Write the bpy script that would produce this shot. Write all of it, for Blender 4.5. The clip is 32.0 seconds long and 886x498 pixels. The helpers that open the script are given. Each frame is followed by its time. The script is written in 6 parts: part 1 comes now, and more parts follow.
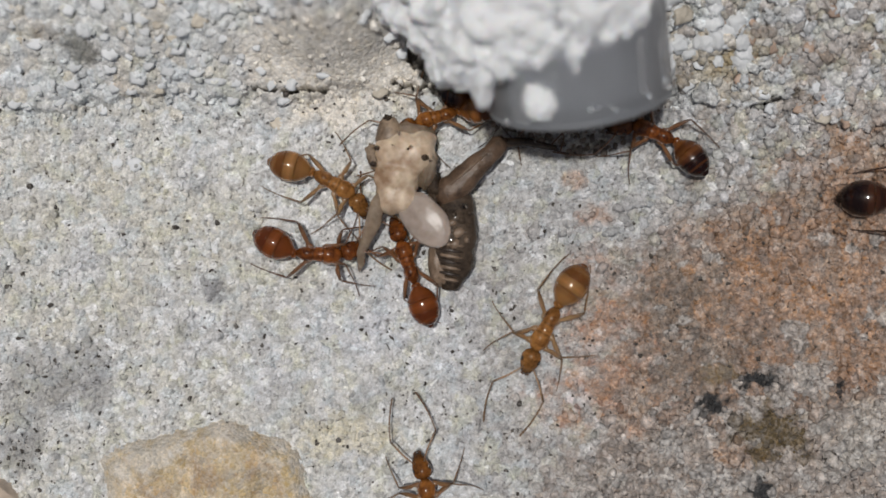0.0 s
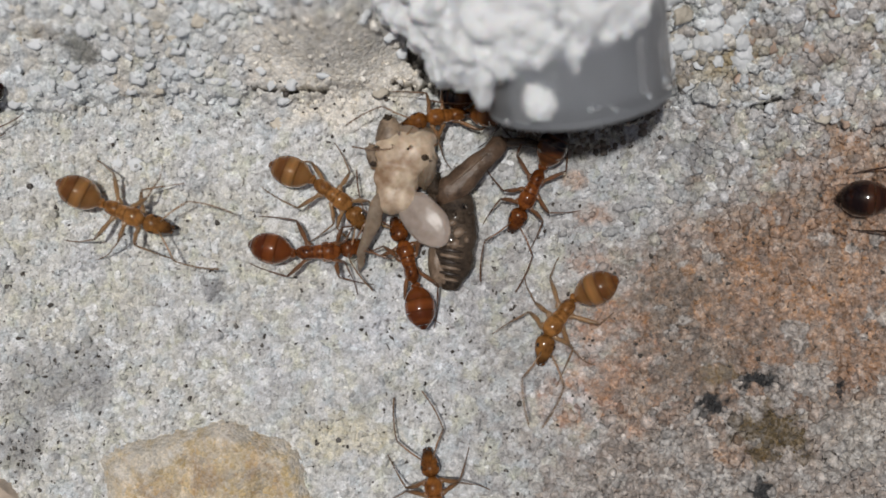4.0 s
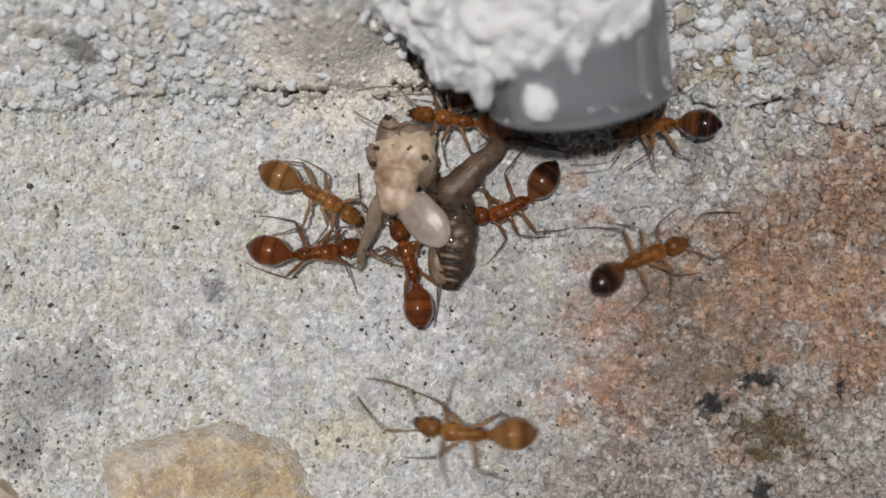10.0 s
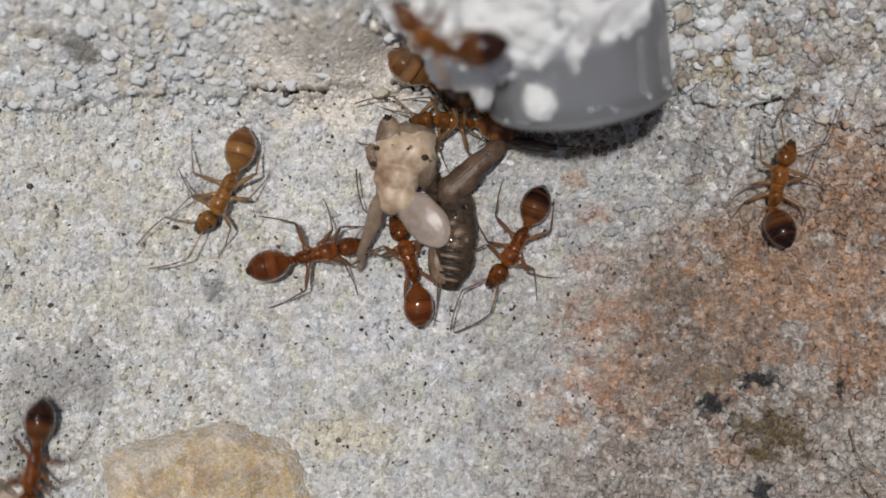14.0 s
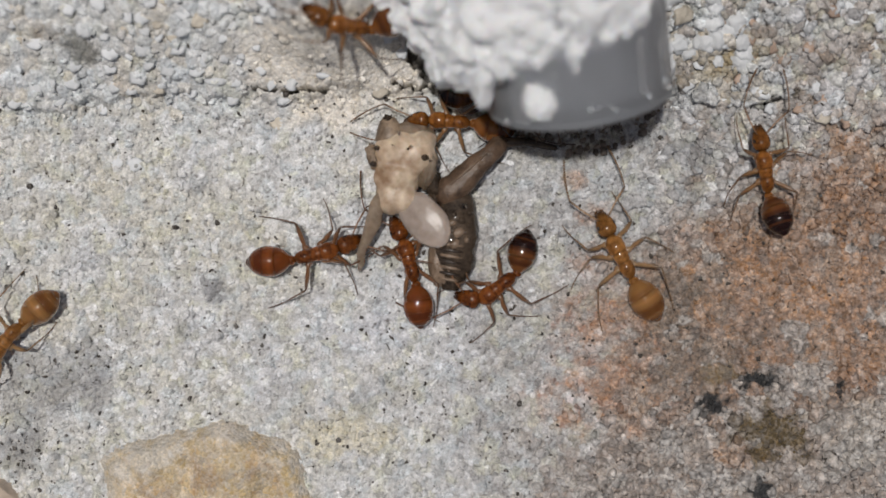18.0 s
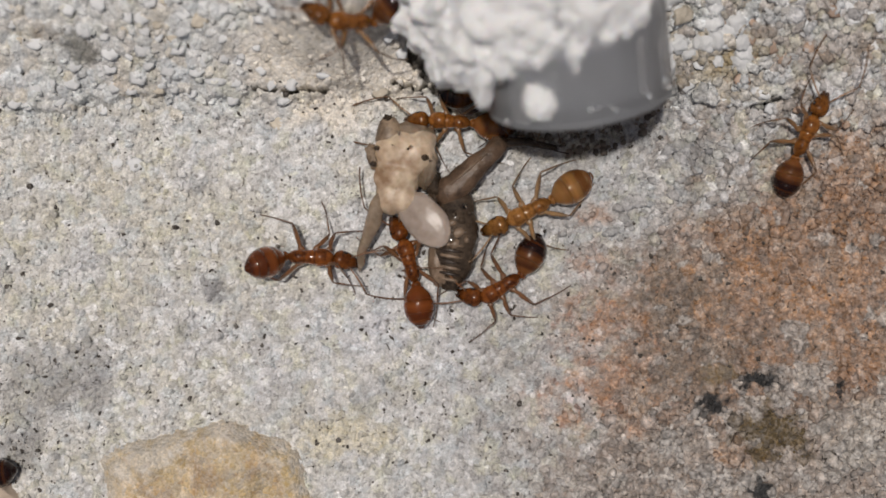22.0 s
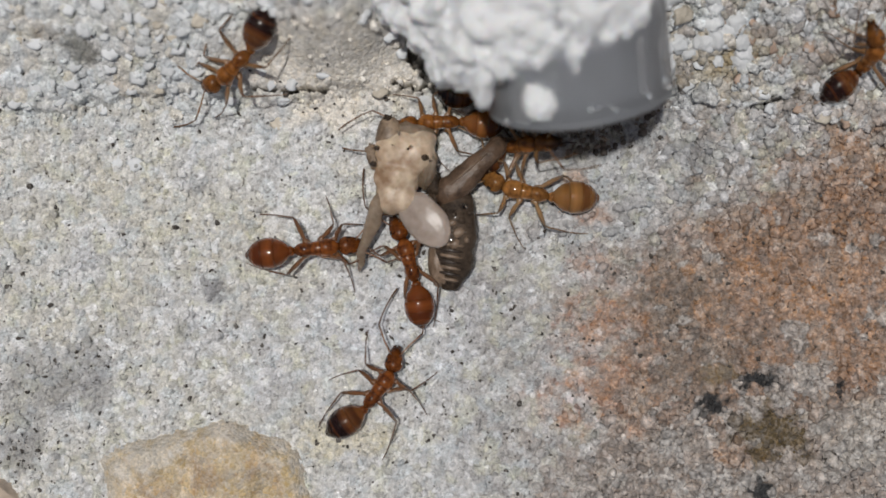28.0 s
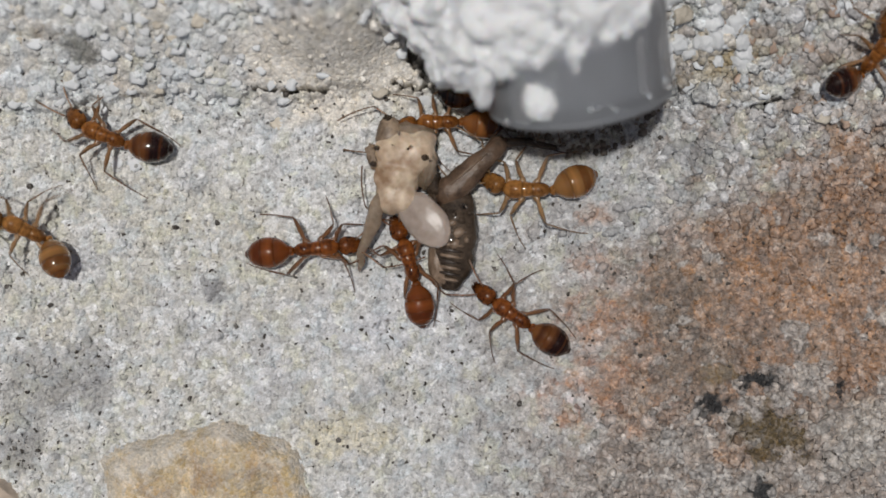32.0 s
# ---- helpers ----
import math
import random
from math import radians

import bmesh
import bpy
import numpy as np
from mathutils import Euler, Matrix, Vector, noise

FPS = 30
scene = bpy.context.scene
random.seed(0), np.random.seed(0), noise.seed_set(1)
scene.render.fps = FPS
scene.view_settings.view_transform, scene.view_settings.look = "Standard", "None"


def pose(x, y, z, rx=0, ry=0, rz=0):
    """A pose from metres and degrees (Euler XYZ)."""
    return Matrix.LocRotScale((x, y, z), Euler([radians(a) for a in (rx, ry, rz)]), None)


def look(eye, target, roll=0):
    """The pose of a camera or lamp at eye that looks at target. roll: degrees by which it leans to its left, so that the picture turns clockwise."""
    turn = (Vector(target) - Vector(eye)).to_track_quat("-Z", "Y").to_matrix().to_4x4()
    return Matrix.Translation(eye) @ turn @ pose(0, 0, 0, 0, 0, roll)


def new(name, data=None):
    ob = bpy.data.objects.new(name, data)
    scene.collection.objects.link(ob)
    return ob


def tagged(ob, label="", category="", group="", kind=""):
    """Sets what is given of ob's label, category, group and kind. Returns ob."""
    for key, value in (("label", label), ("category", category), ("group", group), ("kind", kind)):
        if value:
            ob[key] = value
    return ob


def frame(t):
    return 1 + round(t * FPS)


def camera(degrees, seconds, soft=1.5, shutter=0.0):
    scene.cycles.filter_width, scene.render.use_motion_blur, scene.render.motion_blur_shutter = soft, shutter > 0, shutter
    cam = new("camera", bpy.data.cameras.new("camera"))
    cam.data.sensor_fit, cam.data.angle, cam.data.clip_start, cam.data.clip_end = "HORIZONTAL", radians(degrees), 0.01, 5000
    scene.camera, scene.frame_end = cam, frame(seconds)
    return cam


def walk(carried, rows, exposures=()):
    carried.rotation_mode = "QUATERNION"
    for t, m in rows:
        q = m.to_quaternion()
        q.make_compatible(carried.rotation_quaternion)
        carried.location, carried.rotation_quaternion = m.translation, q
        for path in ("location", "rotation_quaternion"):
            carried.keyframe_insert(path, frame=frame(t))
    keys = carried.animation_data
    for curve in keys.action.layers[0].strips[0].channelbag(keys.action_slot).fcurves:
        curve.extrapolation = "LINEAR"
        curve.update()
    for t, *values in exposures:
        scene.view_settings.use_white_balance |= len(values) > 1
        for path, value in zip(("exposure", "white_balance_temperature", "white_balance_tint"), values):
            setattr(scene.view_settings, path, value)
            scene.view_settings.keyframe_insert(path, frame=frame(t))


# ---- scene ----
# A stone slab seen from 70 mm above; built in millimetres, MM turns them into metres.
MM = 0.001
cam = camera(40.57, 32.0, soft=1.7, shutter=0.3)
cam.data.dof.use_dof = True
cam.data.dof.focus_distance = 69.8 * MM
cam.data.dof.aperture_fstop = 18
EYE = look((0, 0, 70 * MM), (0, 0, 0))
walk(cam, [(0, EYE), (32, EYE)], [(0, 0, 6500, 10), (6.6, 0, 6500, 10), (8, 0, 6800, 12), (9, 0, 6740, 12), (10, 0, 6590, 11), (17.5, 0, 6560, 11), (20, 0, 6750, 12), (22, 0, 6880, 13), (23, 0, 6750, 12), (24.2, 0, 6500, 10), (32, 0, 6500, 10)])

# ---- light: one hard light from above and a little behind, and a dim sky ----
world = bpy.data.worlds.new("sky")
scene.world = world
world.use_nodes = True
wn = world.node_tree.nodes
sky = wn.new("ShaderNodeTexSky")
sky.sky_type, sky.sun_disc = "NISHITA", False
sky.sun_elevation, sky.sun_rotation = radians(82), radians(-48)
sky.dust_density, sky.ozone_density = 5.0, 0.2
world.node_tree.links.new(sky.outputs[0], wn["Background"].inputs[0])
wn["Background"].inputs[1].default_value = 0.034
sun = new("sun", bpy.data.lights.new("sun", "SUN"))
sun.data.energy, sun.data.angle, sun.data.color = 2.12, radians(2.6), (1.0, 0.982, 0.945)
sun.matrix_world = look((-0.10, 0.09, 1), (0, 0, 0))
scene.view_settings.exposure = 0.0


# ---- materials ----
def material(name, rough=0.5, metal=0.0):
    m = bpy.data.materials.new(name)
    m.use_nodes = True
    b = m.node_tree.nodes["Principled BSDF"]
    b.inputs["Roughness"].default_value, b.inputs["Metallic"].default_value = rough, metal
    return m, m.node_tree.nodes, m.node_tree.links, b


def ramp(nodes, stops):
    r = nodes.new("ShaderNodeValToRGB")
    e = r.color_ramp.elements
    while len(e) < len(stops):
        e.new(0.5)
    for k, (p, c) in zip(e, stops):
        k.position, k.color = p, (*c, 1)
    return r


def noise_node(nodes, links, scale, detail=4, rough=0.55, coords="Object"):
    tc, n = nodes.new("ShaderNodeTexCoord"), nodes.new("ShaderNodeTexNoise")
    links.new(tc.outputs[coords], n.inputs["Vector"])
    n.inputs["Scale"].default_value, n.inputs["Detail"].default_value, n.inputs["Roughness"].default_value = scale, detail, rough
    return n


def mottled(name, dark, light, scale, rough=0.6, bump=0.3, depth=0.0001, island=0.0, ob_random=0.0, spec=0.5, fine=6.0, sss=0.0, span=(0.33, 0.66)):
    """A surface that varies between two colours at a coarse and a fine scale, with relief."""
    m, nodes, links, b = material(name, rough)
    a = noise_node(nodes, links, scale)
    f = noise_node(nodes, links, scale * fine)
    mix = nodes.new("ShaderNodeMath")
    mix.operation = "MULTIPLY_ADD"
    links.new(a.outputs["Fac"], mix.inputs[0])
    mix.inputs[1].default_value = 0.65
    sc = nodes.new("ShaderNodeMath")
    sc.operation = "MULTIPLY"
    links.new(f.outputs["Fac"], sc.inputs[0])
    sc.inputs[1].default_value = 0.35
    links.new(sc.outputs[0], mix.inputs[2])
    r = ramp(nodes, [(span[0], dark), (span[1], light)])
    links.new(mix.outputs[0], r.inputs[0])
    out = r.outputs[0]
    for amount, kind, socket in ((island, "ShaderNodeNewGeometry", "Random Per Island"), (ob_random, "ShaderNodeObjectInfo", "Random")):
        if amount:
            g, v, h = nodes.new(kind), nodes.new("ShaderNodeMapRange"), nodes.new("ShaderNodeHueSaturation")
            links.new(g.outputs[socket], v.inputs[0])
            v.inputs[3].default_value, v.inputs[4].default_value = 1 - amount, 1 + amount
            links.new(v.outputs[0], h.inputs["Value"])
            links.new(out, h.inputs["Color"])
            out = h.outputs[0]
    links.new(out, b.inputs["Base Color"])
    b.inputs["Specular IOR Level"].default_value = spec
    if sss:
        b.inputs["Subsurface Weight"].default_value = sss
        b.inputs["Subsurface Radius"].default_value = (1.0, 0.5, 0.25)
        b.inputs["Subsurface Scale"].default_value = 0.4 * MM
    if bump:
        bp = nodes.new("ShaderNodeBump")
        bp.inputs["Strength"].default_value, bp.inputs["Distance"].default_value = bump, depth
        links.new(f.outputs["Fac"], bp.inputs["Height"])
        links.new(bp.outputs[0], b.inputs["Normal"])
    return m


def stone_material(name, rand):
    """The slab and its grit: pigment and painted shade from the 'tint' layer, single crystals by two sizes of cells,
    grain by noise.
    """
    m, nodes, links, b = material(name, 0.7)
    at = nodes.new("ShaderNodeAttribute")
    at.attribute_name = "tint"
    tc = nodes.new("ShaderNodeTexCoord")
    warp, add = noise_node(nodes, links, 2600, 2), nodes.new("ShaderNodeVectorMath")
    add.operation = "MULTIPLY_ADD"
    links.new(warp.outputs["Color"], add.inputs[0])
    add.inputs[1].default_value = (0.00022,) * 3
    links.new(tc.outputs["Object"], add.inputs[2])
    out, cells_out = at.outputs["Color"], []
    for scale, amp in ((2300, 0.42), (5200, 0.56)):
        v = nodes.new("ShaderNodeTexVoronoi")
        v.inputs["Scale"].default_value = scale
        links.new(add.outputs[0], v.inputs["Vector"])
        sep, r, h = nodes.new("ShaderNodeSeparateColor"), nodes.new("ShaderNodeMapRange"), nodes.new("ShaderNodeHueSaturation")
        links.new(v.outputs["Color"], sep.inputs[0])
        links.new(sep.outputs[0], r.inputs[0])
        r.inputs[3].default_value, r.inputs[4].default_value = -amp / 2, amp / 2
        strength, one = nodes.new("ShaderNodeMapRange"), nodes.new("ShaderNodeMath")
        links.new(at.outputs["Alpha"], strength.inputs[0])
        strength.inputs[3].default_value, strength.inputs[4].default_value = 0.50, 1.05
        one.operation = "MULTIPLY_ADD"
        links.new(r.outputs[0], one.inputs[0])
        links.new(strength.outputs[0], one.inputs[1])
        one.inputs[2].default_value = 1.0
        sat = nodes.new("ShaderNodeMapRange")
        links.new(sep.outputs[1], sat.inputs[0])
        sat.inputs[3].default_value, sat.inputs[4].default_value = 0.76, 1.18
        links.new(out, h.inputs["Color"])
        links.new(one.outputs[0], h.inputs["Value"])
        links.new(sat.outputs[0], h.inputs["Saturation"])
        out = h.outputs[0]
        cells_out.append(v)
    n2 = noise_node(nodes, links, 9000, 3)
    v2, h2 = nodes.new("ShaderNodeMapRange"), nodes.new("ShaderNodeHueSaturation")
    links.new(n2.outputs["Fac"], v2.inputs[0])
    v2.inputs[1].default_value, v2.inputs[2].default_value, v2.inputs[3].default_value, v2.inputs[4].default_value = 0.3, 0.7, 0.80, 1.18
    links.new(out, h2.inputs["Color"])
    links.new(v2.outputs[0], h2.inputs["Value"])
    out = h2.outputs[0]
    if rand:
        g, v, h = nodes.new("ShaderNodeNewGeometry"), nodes.new("ShaderNodeMapRange"), nodes.new("ShaderNodeHueSaturation")
        links.new(g.outputs["Random Per Island"], v.inputs[0])
        v.inputs[3].default_value, v.inputs[4].default_value = 1 - rand, 1 + rand
        links.new(v.outputs[0], h.inputs["Value"])
        links.new(out, h.inputs["Color"])
        out = h.outputs[0]
    links.new(out, b.inputs["Base Color"])
    b.inputs["Specular IOR Level"].default_value = 0.4
    bp, bp2 = nodes.new("ShaderNodeBump"), nodes.new("ShaderNodeBump")
    bp.inputs["Strength"].default_value, bp.inputs["Distance"].default_value = 0.7, 0.10 * MM
    bp.invert = True
    links.new(cells_out[1].outputs["Distance"], bp.inputs["Height"])
    bp2.inputs["Strength"].default_value, bp2.inputs["Distance"].default_value = 0.4, 0.04 * MM
    links.new(n2.outputs["Fac"], bp2.inputs["Height"])
    links.new(bp.outputs[0], bp2.inputs["Normal"])
    links.new(bp2.outputs[0], b.inputs["Normal"])
    return m


def gaster_material(name, base, band, tip, dark_from):
    """Glossy translucent abdomen with darker hind edges on its rings and a painted glow at mid length."""
    m, nodes, links, b = material(name, 0.2)
    tc, sp = nodes.new("ShaderNodeTexCoord"), nodes.new("ShaderNodeSeparateXYZ")
    links.new(tc.outputs["Generated"], sp.inputs[0])
    inv = nodes.new("ShaderNodeMath")
    inv.operation = "SUBTRACT"
    inv.inputs[0].default_value = 1.0
    links.new(sp.outputs[0], inv.inputs[1])
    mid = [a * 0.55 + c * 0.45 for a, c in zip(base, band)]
    # brighter tone: light glowing through the middle is put into the colour
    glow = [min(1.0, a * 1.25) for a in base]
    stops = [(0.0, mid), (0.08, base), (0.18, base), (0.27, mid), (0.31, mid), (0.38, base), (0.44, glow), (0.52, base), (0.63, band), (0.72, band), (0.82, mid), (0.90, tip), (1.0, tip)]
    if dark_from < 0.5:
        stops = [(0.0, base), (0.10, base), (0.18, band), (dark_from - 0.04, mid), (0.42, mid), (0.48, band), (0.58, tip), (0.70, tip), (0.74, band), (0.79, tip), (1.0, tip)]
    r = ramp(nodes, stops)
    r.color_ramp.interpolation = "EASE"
    n = noise_node(nodes, links, 700, 0)
    wob = nodes.new("ShaderNodeMath")
    wob.operation = "MULTIPLY_ADD"
    links.new(n.outputs["Fac"], wob.inputs[0])
    wob.inputs[1].default_value = 0.07
    shift = nodes.new("ShaderNodeMath")
    shift.operation = "SUBTRACT"
    links.new(inv.outputs[0], shift.inputs[0])
    shift.inputs[1].default_value = 0.035
    links.new(shift.outputs[0], wob.inputs[2])
    links.new(wob.outputs[0], r.inputs[0])
    links.new(r.outputs[0], b.inputs["Base Color"])
    b.inputs["Transmission Weight"].default_value, b.inputs["IOR"].default_value = 0.25, 1.12
    b.inputs["Subsurface Weight"].default_value = 0.2
    b.inputs["Subsurface Radius"].default_value = (1.0, 0.45, 0.15)
    b.inputs["Subsurface Scale"].default_value = 0.45 * MM
    b.inputs["Specular IOR Level"].default_value = 0.5
    b.inputs["Roughness"].default_value = 0.26
    b.inputs["Coat Weight"].default_value, b.inputs["Coat Roughness"].default_value = 0.6, 0.06
    return m


STONE = stone_material("speckled_limestone", 0.0)
GRIT = stone_material("loose_grit", 0.22)
PINK = mottled("pinkish_limestone", (0.42, 0.33, 0.25), (0.60, 0.50, 0.41), 300, 0.7, 0.5, 0.0002)
PLASTER = mottled("white_plaster", (0.70, 0.715, 0.73), (0.86, 0.87, 0.875), 700, 0.85, 0.6, 0.0002, sss=0.1)
PALE_GRAIN = mottled("pale_quartz_grain", (0.59, 0.61, 0.625), (0.70, 0.715, 0.725), 1200, 0.6, 0.3, 0.00005, ob_random=0.14)
WARM_GRAIN = mottled("cream_grain", (0.42, 0.37, 0.30), (0.62, 0.57, 0.48), 1200, 0.65, 0.3, 0.00005, ob_random=0.16)
RUST_GRAIN = mottled("rust_stained_grain", (0.30, 0.20, 0.14), (0.48, 0.37, 0.30), 1200, 0.65, 0.3, 0.00005, ob_random=0.18)
SPECK = mottled("black_mineral_speck", (0.025, 0.022, 0.02), (0.09, 0.075, 0.06), 2500, 0.5, 0.2, 0.00003)
SOIL = mottled("dark_soil", (0.05, 0.039, 0.03), (0.30, 0.25, 0.205), 900, 0.7, 0.5, 0.0001, island=0.45)
LICHEN = mottled("black_lichen", (0.012, 0.013, 0.014), (0.06, 0.062, 0.065), 1800, 0.8, 0.5, 0.0001)
OLIVE = mottled("olive_brown_lichen", (0.025, 0.018, 0.010), (0.19, 0.14, 0.07), 1500, 0.8, 0.5, 0.0001)
FIBRE = mottled("dark_fibre", (0.03, 0.022, 0.015), (0.09, 0.06, 0.04), 1500, 0.6, 0)
CARCASS = mottled("cream_chitin", (0.27, 0.165, 0.095), (0.70, 0.57, 0.43), 430, 0.45, 0.35, 0.0001, fine=4, sss=0.2)
HUSK = mottled("brown_chitin", (0.015, 0.011, 0.008), (0.105, 0.075, 0.053), 1300, 0.26, 0.6, 0.0001, spec=0.45)
REDHUSK = mottled("red_brown_chitin", (0.035, 0.022, 0.015), (0.17, 0.108, 0.07), 1100, 0.3, 0.5, 0.0001, spec=0.4)
TAN = mottled("tan_ring_chitin", (0.11, 0.072, 0.045), (0.28, 0.20, 0.14), 1500, 0.4, 0.3, 0.0001)
HEADHUSK = mottled("grey_brown_chitin", (0.10, 0.065, 0.04), (0.40, 0.30, 0.21), 900, 0.42, 0.4, 0.0001)
STRIPE = mottled("dark_brown_chitin", (0.025, 0.017, 0.012), (0.06, 0.04, 0.028), 700, 0.4, 0.2, 0.0001)
WINGPAD = mottled("pearly_wing_membrane", (0.25, 0.195, 0.16), (0.42, 0.345, 0.295), 420, 0.36, 0.15, 0.00005, sss=0.15, spec=0.5)
FLAP = mottled("dull_membrane", (0.17, 0.12, 0.08), (0.43, 0.34, 0.26), 700, 0.35, 0.2, 0.00005, sss=0.2)
EYE_BLACK = mottled("black_eye", (0.01, 0.008, 0.006), (0.03, 0.02, 0.015), 2000, 0.15, 0)
FLAP.node_tree.nodes["Principled BSDF"].inputs["Transmission Weight"].default_value = 0.35
FLAP.node_tree.nodes["Principled BSDF"].inputs["IOR"].default_value = 1.12
DROP, _n, _l, _b = material("clear_droplet", 0.02)
_b.inputs["Transmission Weight"].default_value, _b.inputs["IOR"].default_value = 1.0, 1.33

VIAL, _n, _l, _b = material("cloudy_clear_plastic", 0.30)
_a = noise_node(_n, _l, 180)
_r = ramp(_n, [(0.3, (0.52, 0.545, 0.585)), (0.7, (0.71, 0.735, 0.77))])
_l.new(_a.outputs["Fac"], _r.inputs[0])
_l.new(_r.outputs[0], _b.inputs["Base Color"])
_b.inputs["Transmission Weight"].default_value, _b.inputs["IOR"].default_value = 0.76, 1.3
FROST = mottled("cloudy_pale_plastic", (0.30, 0.31, 0.33), (0.48, 0.49, 0.51), 260, 0.4, 0.2, 0.0001)
# pale see-through coat for strips that imitate reflections on the vial
HAZE = mottled("reflection_haze", (0.55, 0.56, 0.58), (0.78, 0.785, 0.79), 500, 0.6, 0.2, 0.0001)
_n, _l = HAZE.node_tree.nodes, HAZE.node_tree.links
_a, _r = noise_node(_n, _l, 420), ramp(_n, [(0.35, (0.08, 0.08, 0.08)), (0.75, (0.55, 0.55, 0.55))])
_l.new(_a.outputs["Fac"], _r.inputs[0])
_l.new(_r.outputs[0], _n["Principled BSDF"].inputs["Alpha"])
PLUG = mottled("grey_wadding", (0.05, 0.053, 0.062), (0.19, 0.195, 0.21), 170, 0.8, 0.3, 0.0002)

BODY, GASTER, LIMB, HEAD, TIP, SHIN = {}, {}, {}, {}, {}, {}
for _k, _d, _c, _e in (("pale", (0.13, 0.048, 0.013), (0.50, 0.225, 0.062), (0.50, 0.30, 0.145)),
                       ("orange", (0.09, 0.026, 0.006), (0.40, 0.150, 0.032), (0.38, 0.205, 0.092)),
                       ("red", (0.035, 0.009, 0.004), (0.33, 0.098, 0.020), (0.30, 0.14, 0.060)),
                       ("dark", (0.07, 0.018, 0.006), (0.17, 0.05, 0.014), (0.08, 0.03, 0.013))):
    BODY[_k] = mottled(_k + "_ant_cuticle", [v * 0.9 for v in _d], [v * 0.92 for v in _c], 1500, 0.27, 0.6, 0.00006, spec=0.55, fine=3, span=(0.36, 0.58))
    HEAD[_k] = mottled(_k + "_ant_head", [v * 0.55 for v in _d], [v * 0.72 for v in _c], 1500, 0.22, 0.35, 0.00004, spec=0.6, span=(0.36, 0.60))
    TIP[_k] = mottled(_k + "_ant_foot", [v * 0.25 for v in _e], [v * 0.5 for v in _e], 1200, 0.4, 0.1, 0.00002)
    SHIN[_k] = mottled(_k + "_ant_shin", [v * 0.35 for v in _e], [v * 0.72 for v in _e], 1200, 0.35, 0.1, 0.00002, sss=0.1)
    LIMB[_k] = mottled(_k + "_ant_limb", [v * 0.6 for v in _e], _e, 1200, 0.3, 0.1, 0.00002, sss=0.1)
    for _m in (LIMB[_k], SHIN[_k]):
        _m.node_tree.nodes["Principled BSDF"].inputs["Transmission Weight"].default_value = 0.3
for _m in [*BODY.values(), *HEAD.values(), HUSK]:
    _b = _m.node_tree.nodes["Principled BSDF"]
    _b.inputs["Transmission Weight"].default_value, _b.inputs["IOR"].default_value = (0.0 if _m is HUSK else 0.22), 1.12
    _b.inputs["Coat Weight"].default_value, _b.inputs["Coat Roughness"].default_value = 0.5, 0.10
for _m, _stops in [(m, ((0.0, 0.5), (0.10, 0.85), (0.34, 1.0), (0.376, 0.55), (0.41, 1.0), (0.56, 1.0), (0.59, 0.5), (0.625, 1.0), (0.92, 0.9), (1.0, 0.45))) for m in BODY.values()] + \
                  [(m, ((0.0, 0.6), (0.15, 1.0), (0.55, 0.95), (0.75, 0.55), (1.0, 0.3))) for m in HEAD.values()] + \
                  [(m, ((0.0, 0.45), (0.10, 0.85), (0.30, 1.0), (0.65, 0.85), (0.85, 0.5), (1.0, 0.25))) for m in LIMB.values()] + \
                  [(m, ((0.0, 0.35), (0.10, 0.8), (0.55, 1.0), (1.0, 0.6))) for m in SHIN.values()]:
    _n, _l = _m.node_tree.nodes, _m.node_tree.links
    _t, _x, _u = _n.new("ShaderNodeTexCoord"), _n.new("ShaderNodeSeparateXYZ"), _n.new("ShaderNodeMix")
    _r = ramp(_n, [(p, (v, v, v)) for p, v in _stops])
    _l.new(_t.outputs["Generated"], _x.inputs[0])
    _l.new(_x.outputs[0], _r.inputs[0])
    _u.data_type, _u.blend_type = "RGBA", "MULTIPLY"
    _u.inputs[0].default_value = 1.0
    _b = _n["Principled BSDF"].inputs["Base Color"]
    _l.new(_b.links[0].from_socket, _u.inputs[6])
    _l.new(_r.outputs[0], _u.inputs[7])
    _l.new(_u.outputs[2], _b)
GASTER["pale"] = gaster_material("pale_banded_gaster", (0.32, 0.155, 0.052), (0.17, 0.067, 0.019), (0.17, 0.064, 0.017), 0.9)
GASTER["orange"] = gaster_material("orange_banded_gaster", (0.26, 0.10, 0.027), (0.14, 0.045, 0.011), (0.12, 0.037, 0.009), 0.9)
GASTER["red"] = gaster_material("red_banded_gaster", (0.20, 0.055, 0.012), (0.12, 0.030, 0.008), (0.08, 0.020, 0.006), 0.9)
GASTER["black"] = gaster_material("black_brown_gaster", (0.08, 0.028, 0.012), (0.03, 0.011, 0.006), (0.012, 0.005, 0.004), 0.36)
GASTER["dark"] = gaster_material("dark_tipped_gaster", (0.21, 0.078, 0.022), (0.085, 0.028, 0.009), (0.020, 0.007, 0.005), 0.36)


# ---- mesh helpers (millimetres in, metres out) ----
def mesh_of(name, verts, faces, mat, smooth=True):
    me = bpy.data.meshes.new(name)
    me.from_pydata([(x * MM, y * MM, z * MM) for x, y, z in verts], [], faces)
    if smooth:
        me.polygons.foreach_set("use_smooth", [True] * len(me.polygons))
    me.materials.append(mat)
    me.update()
    return me


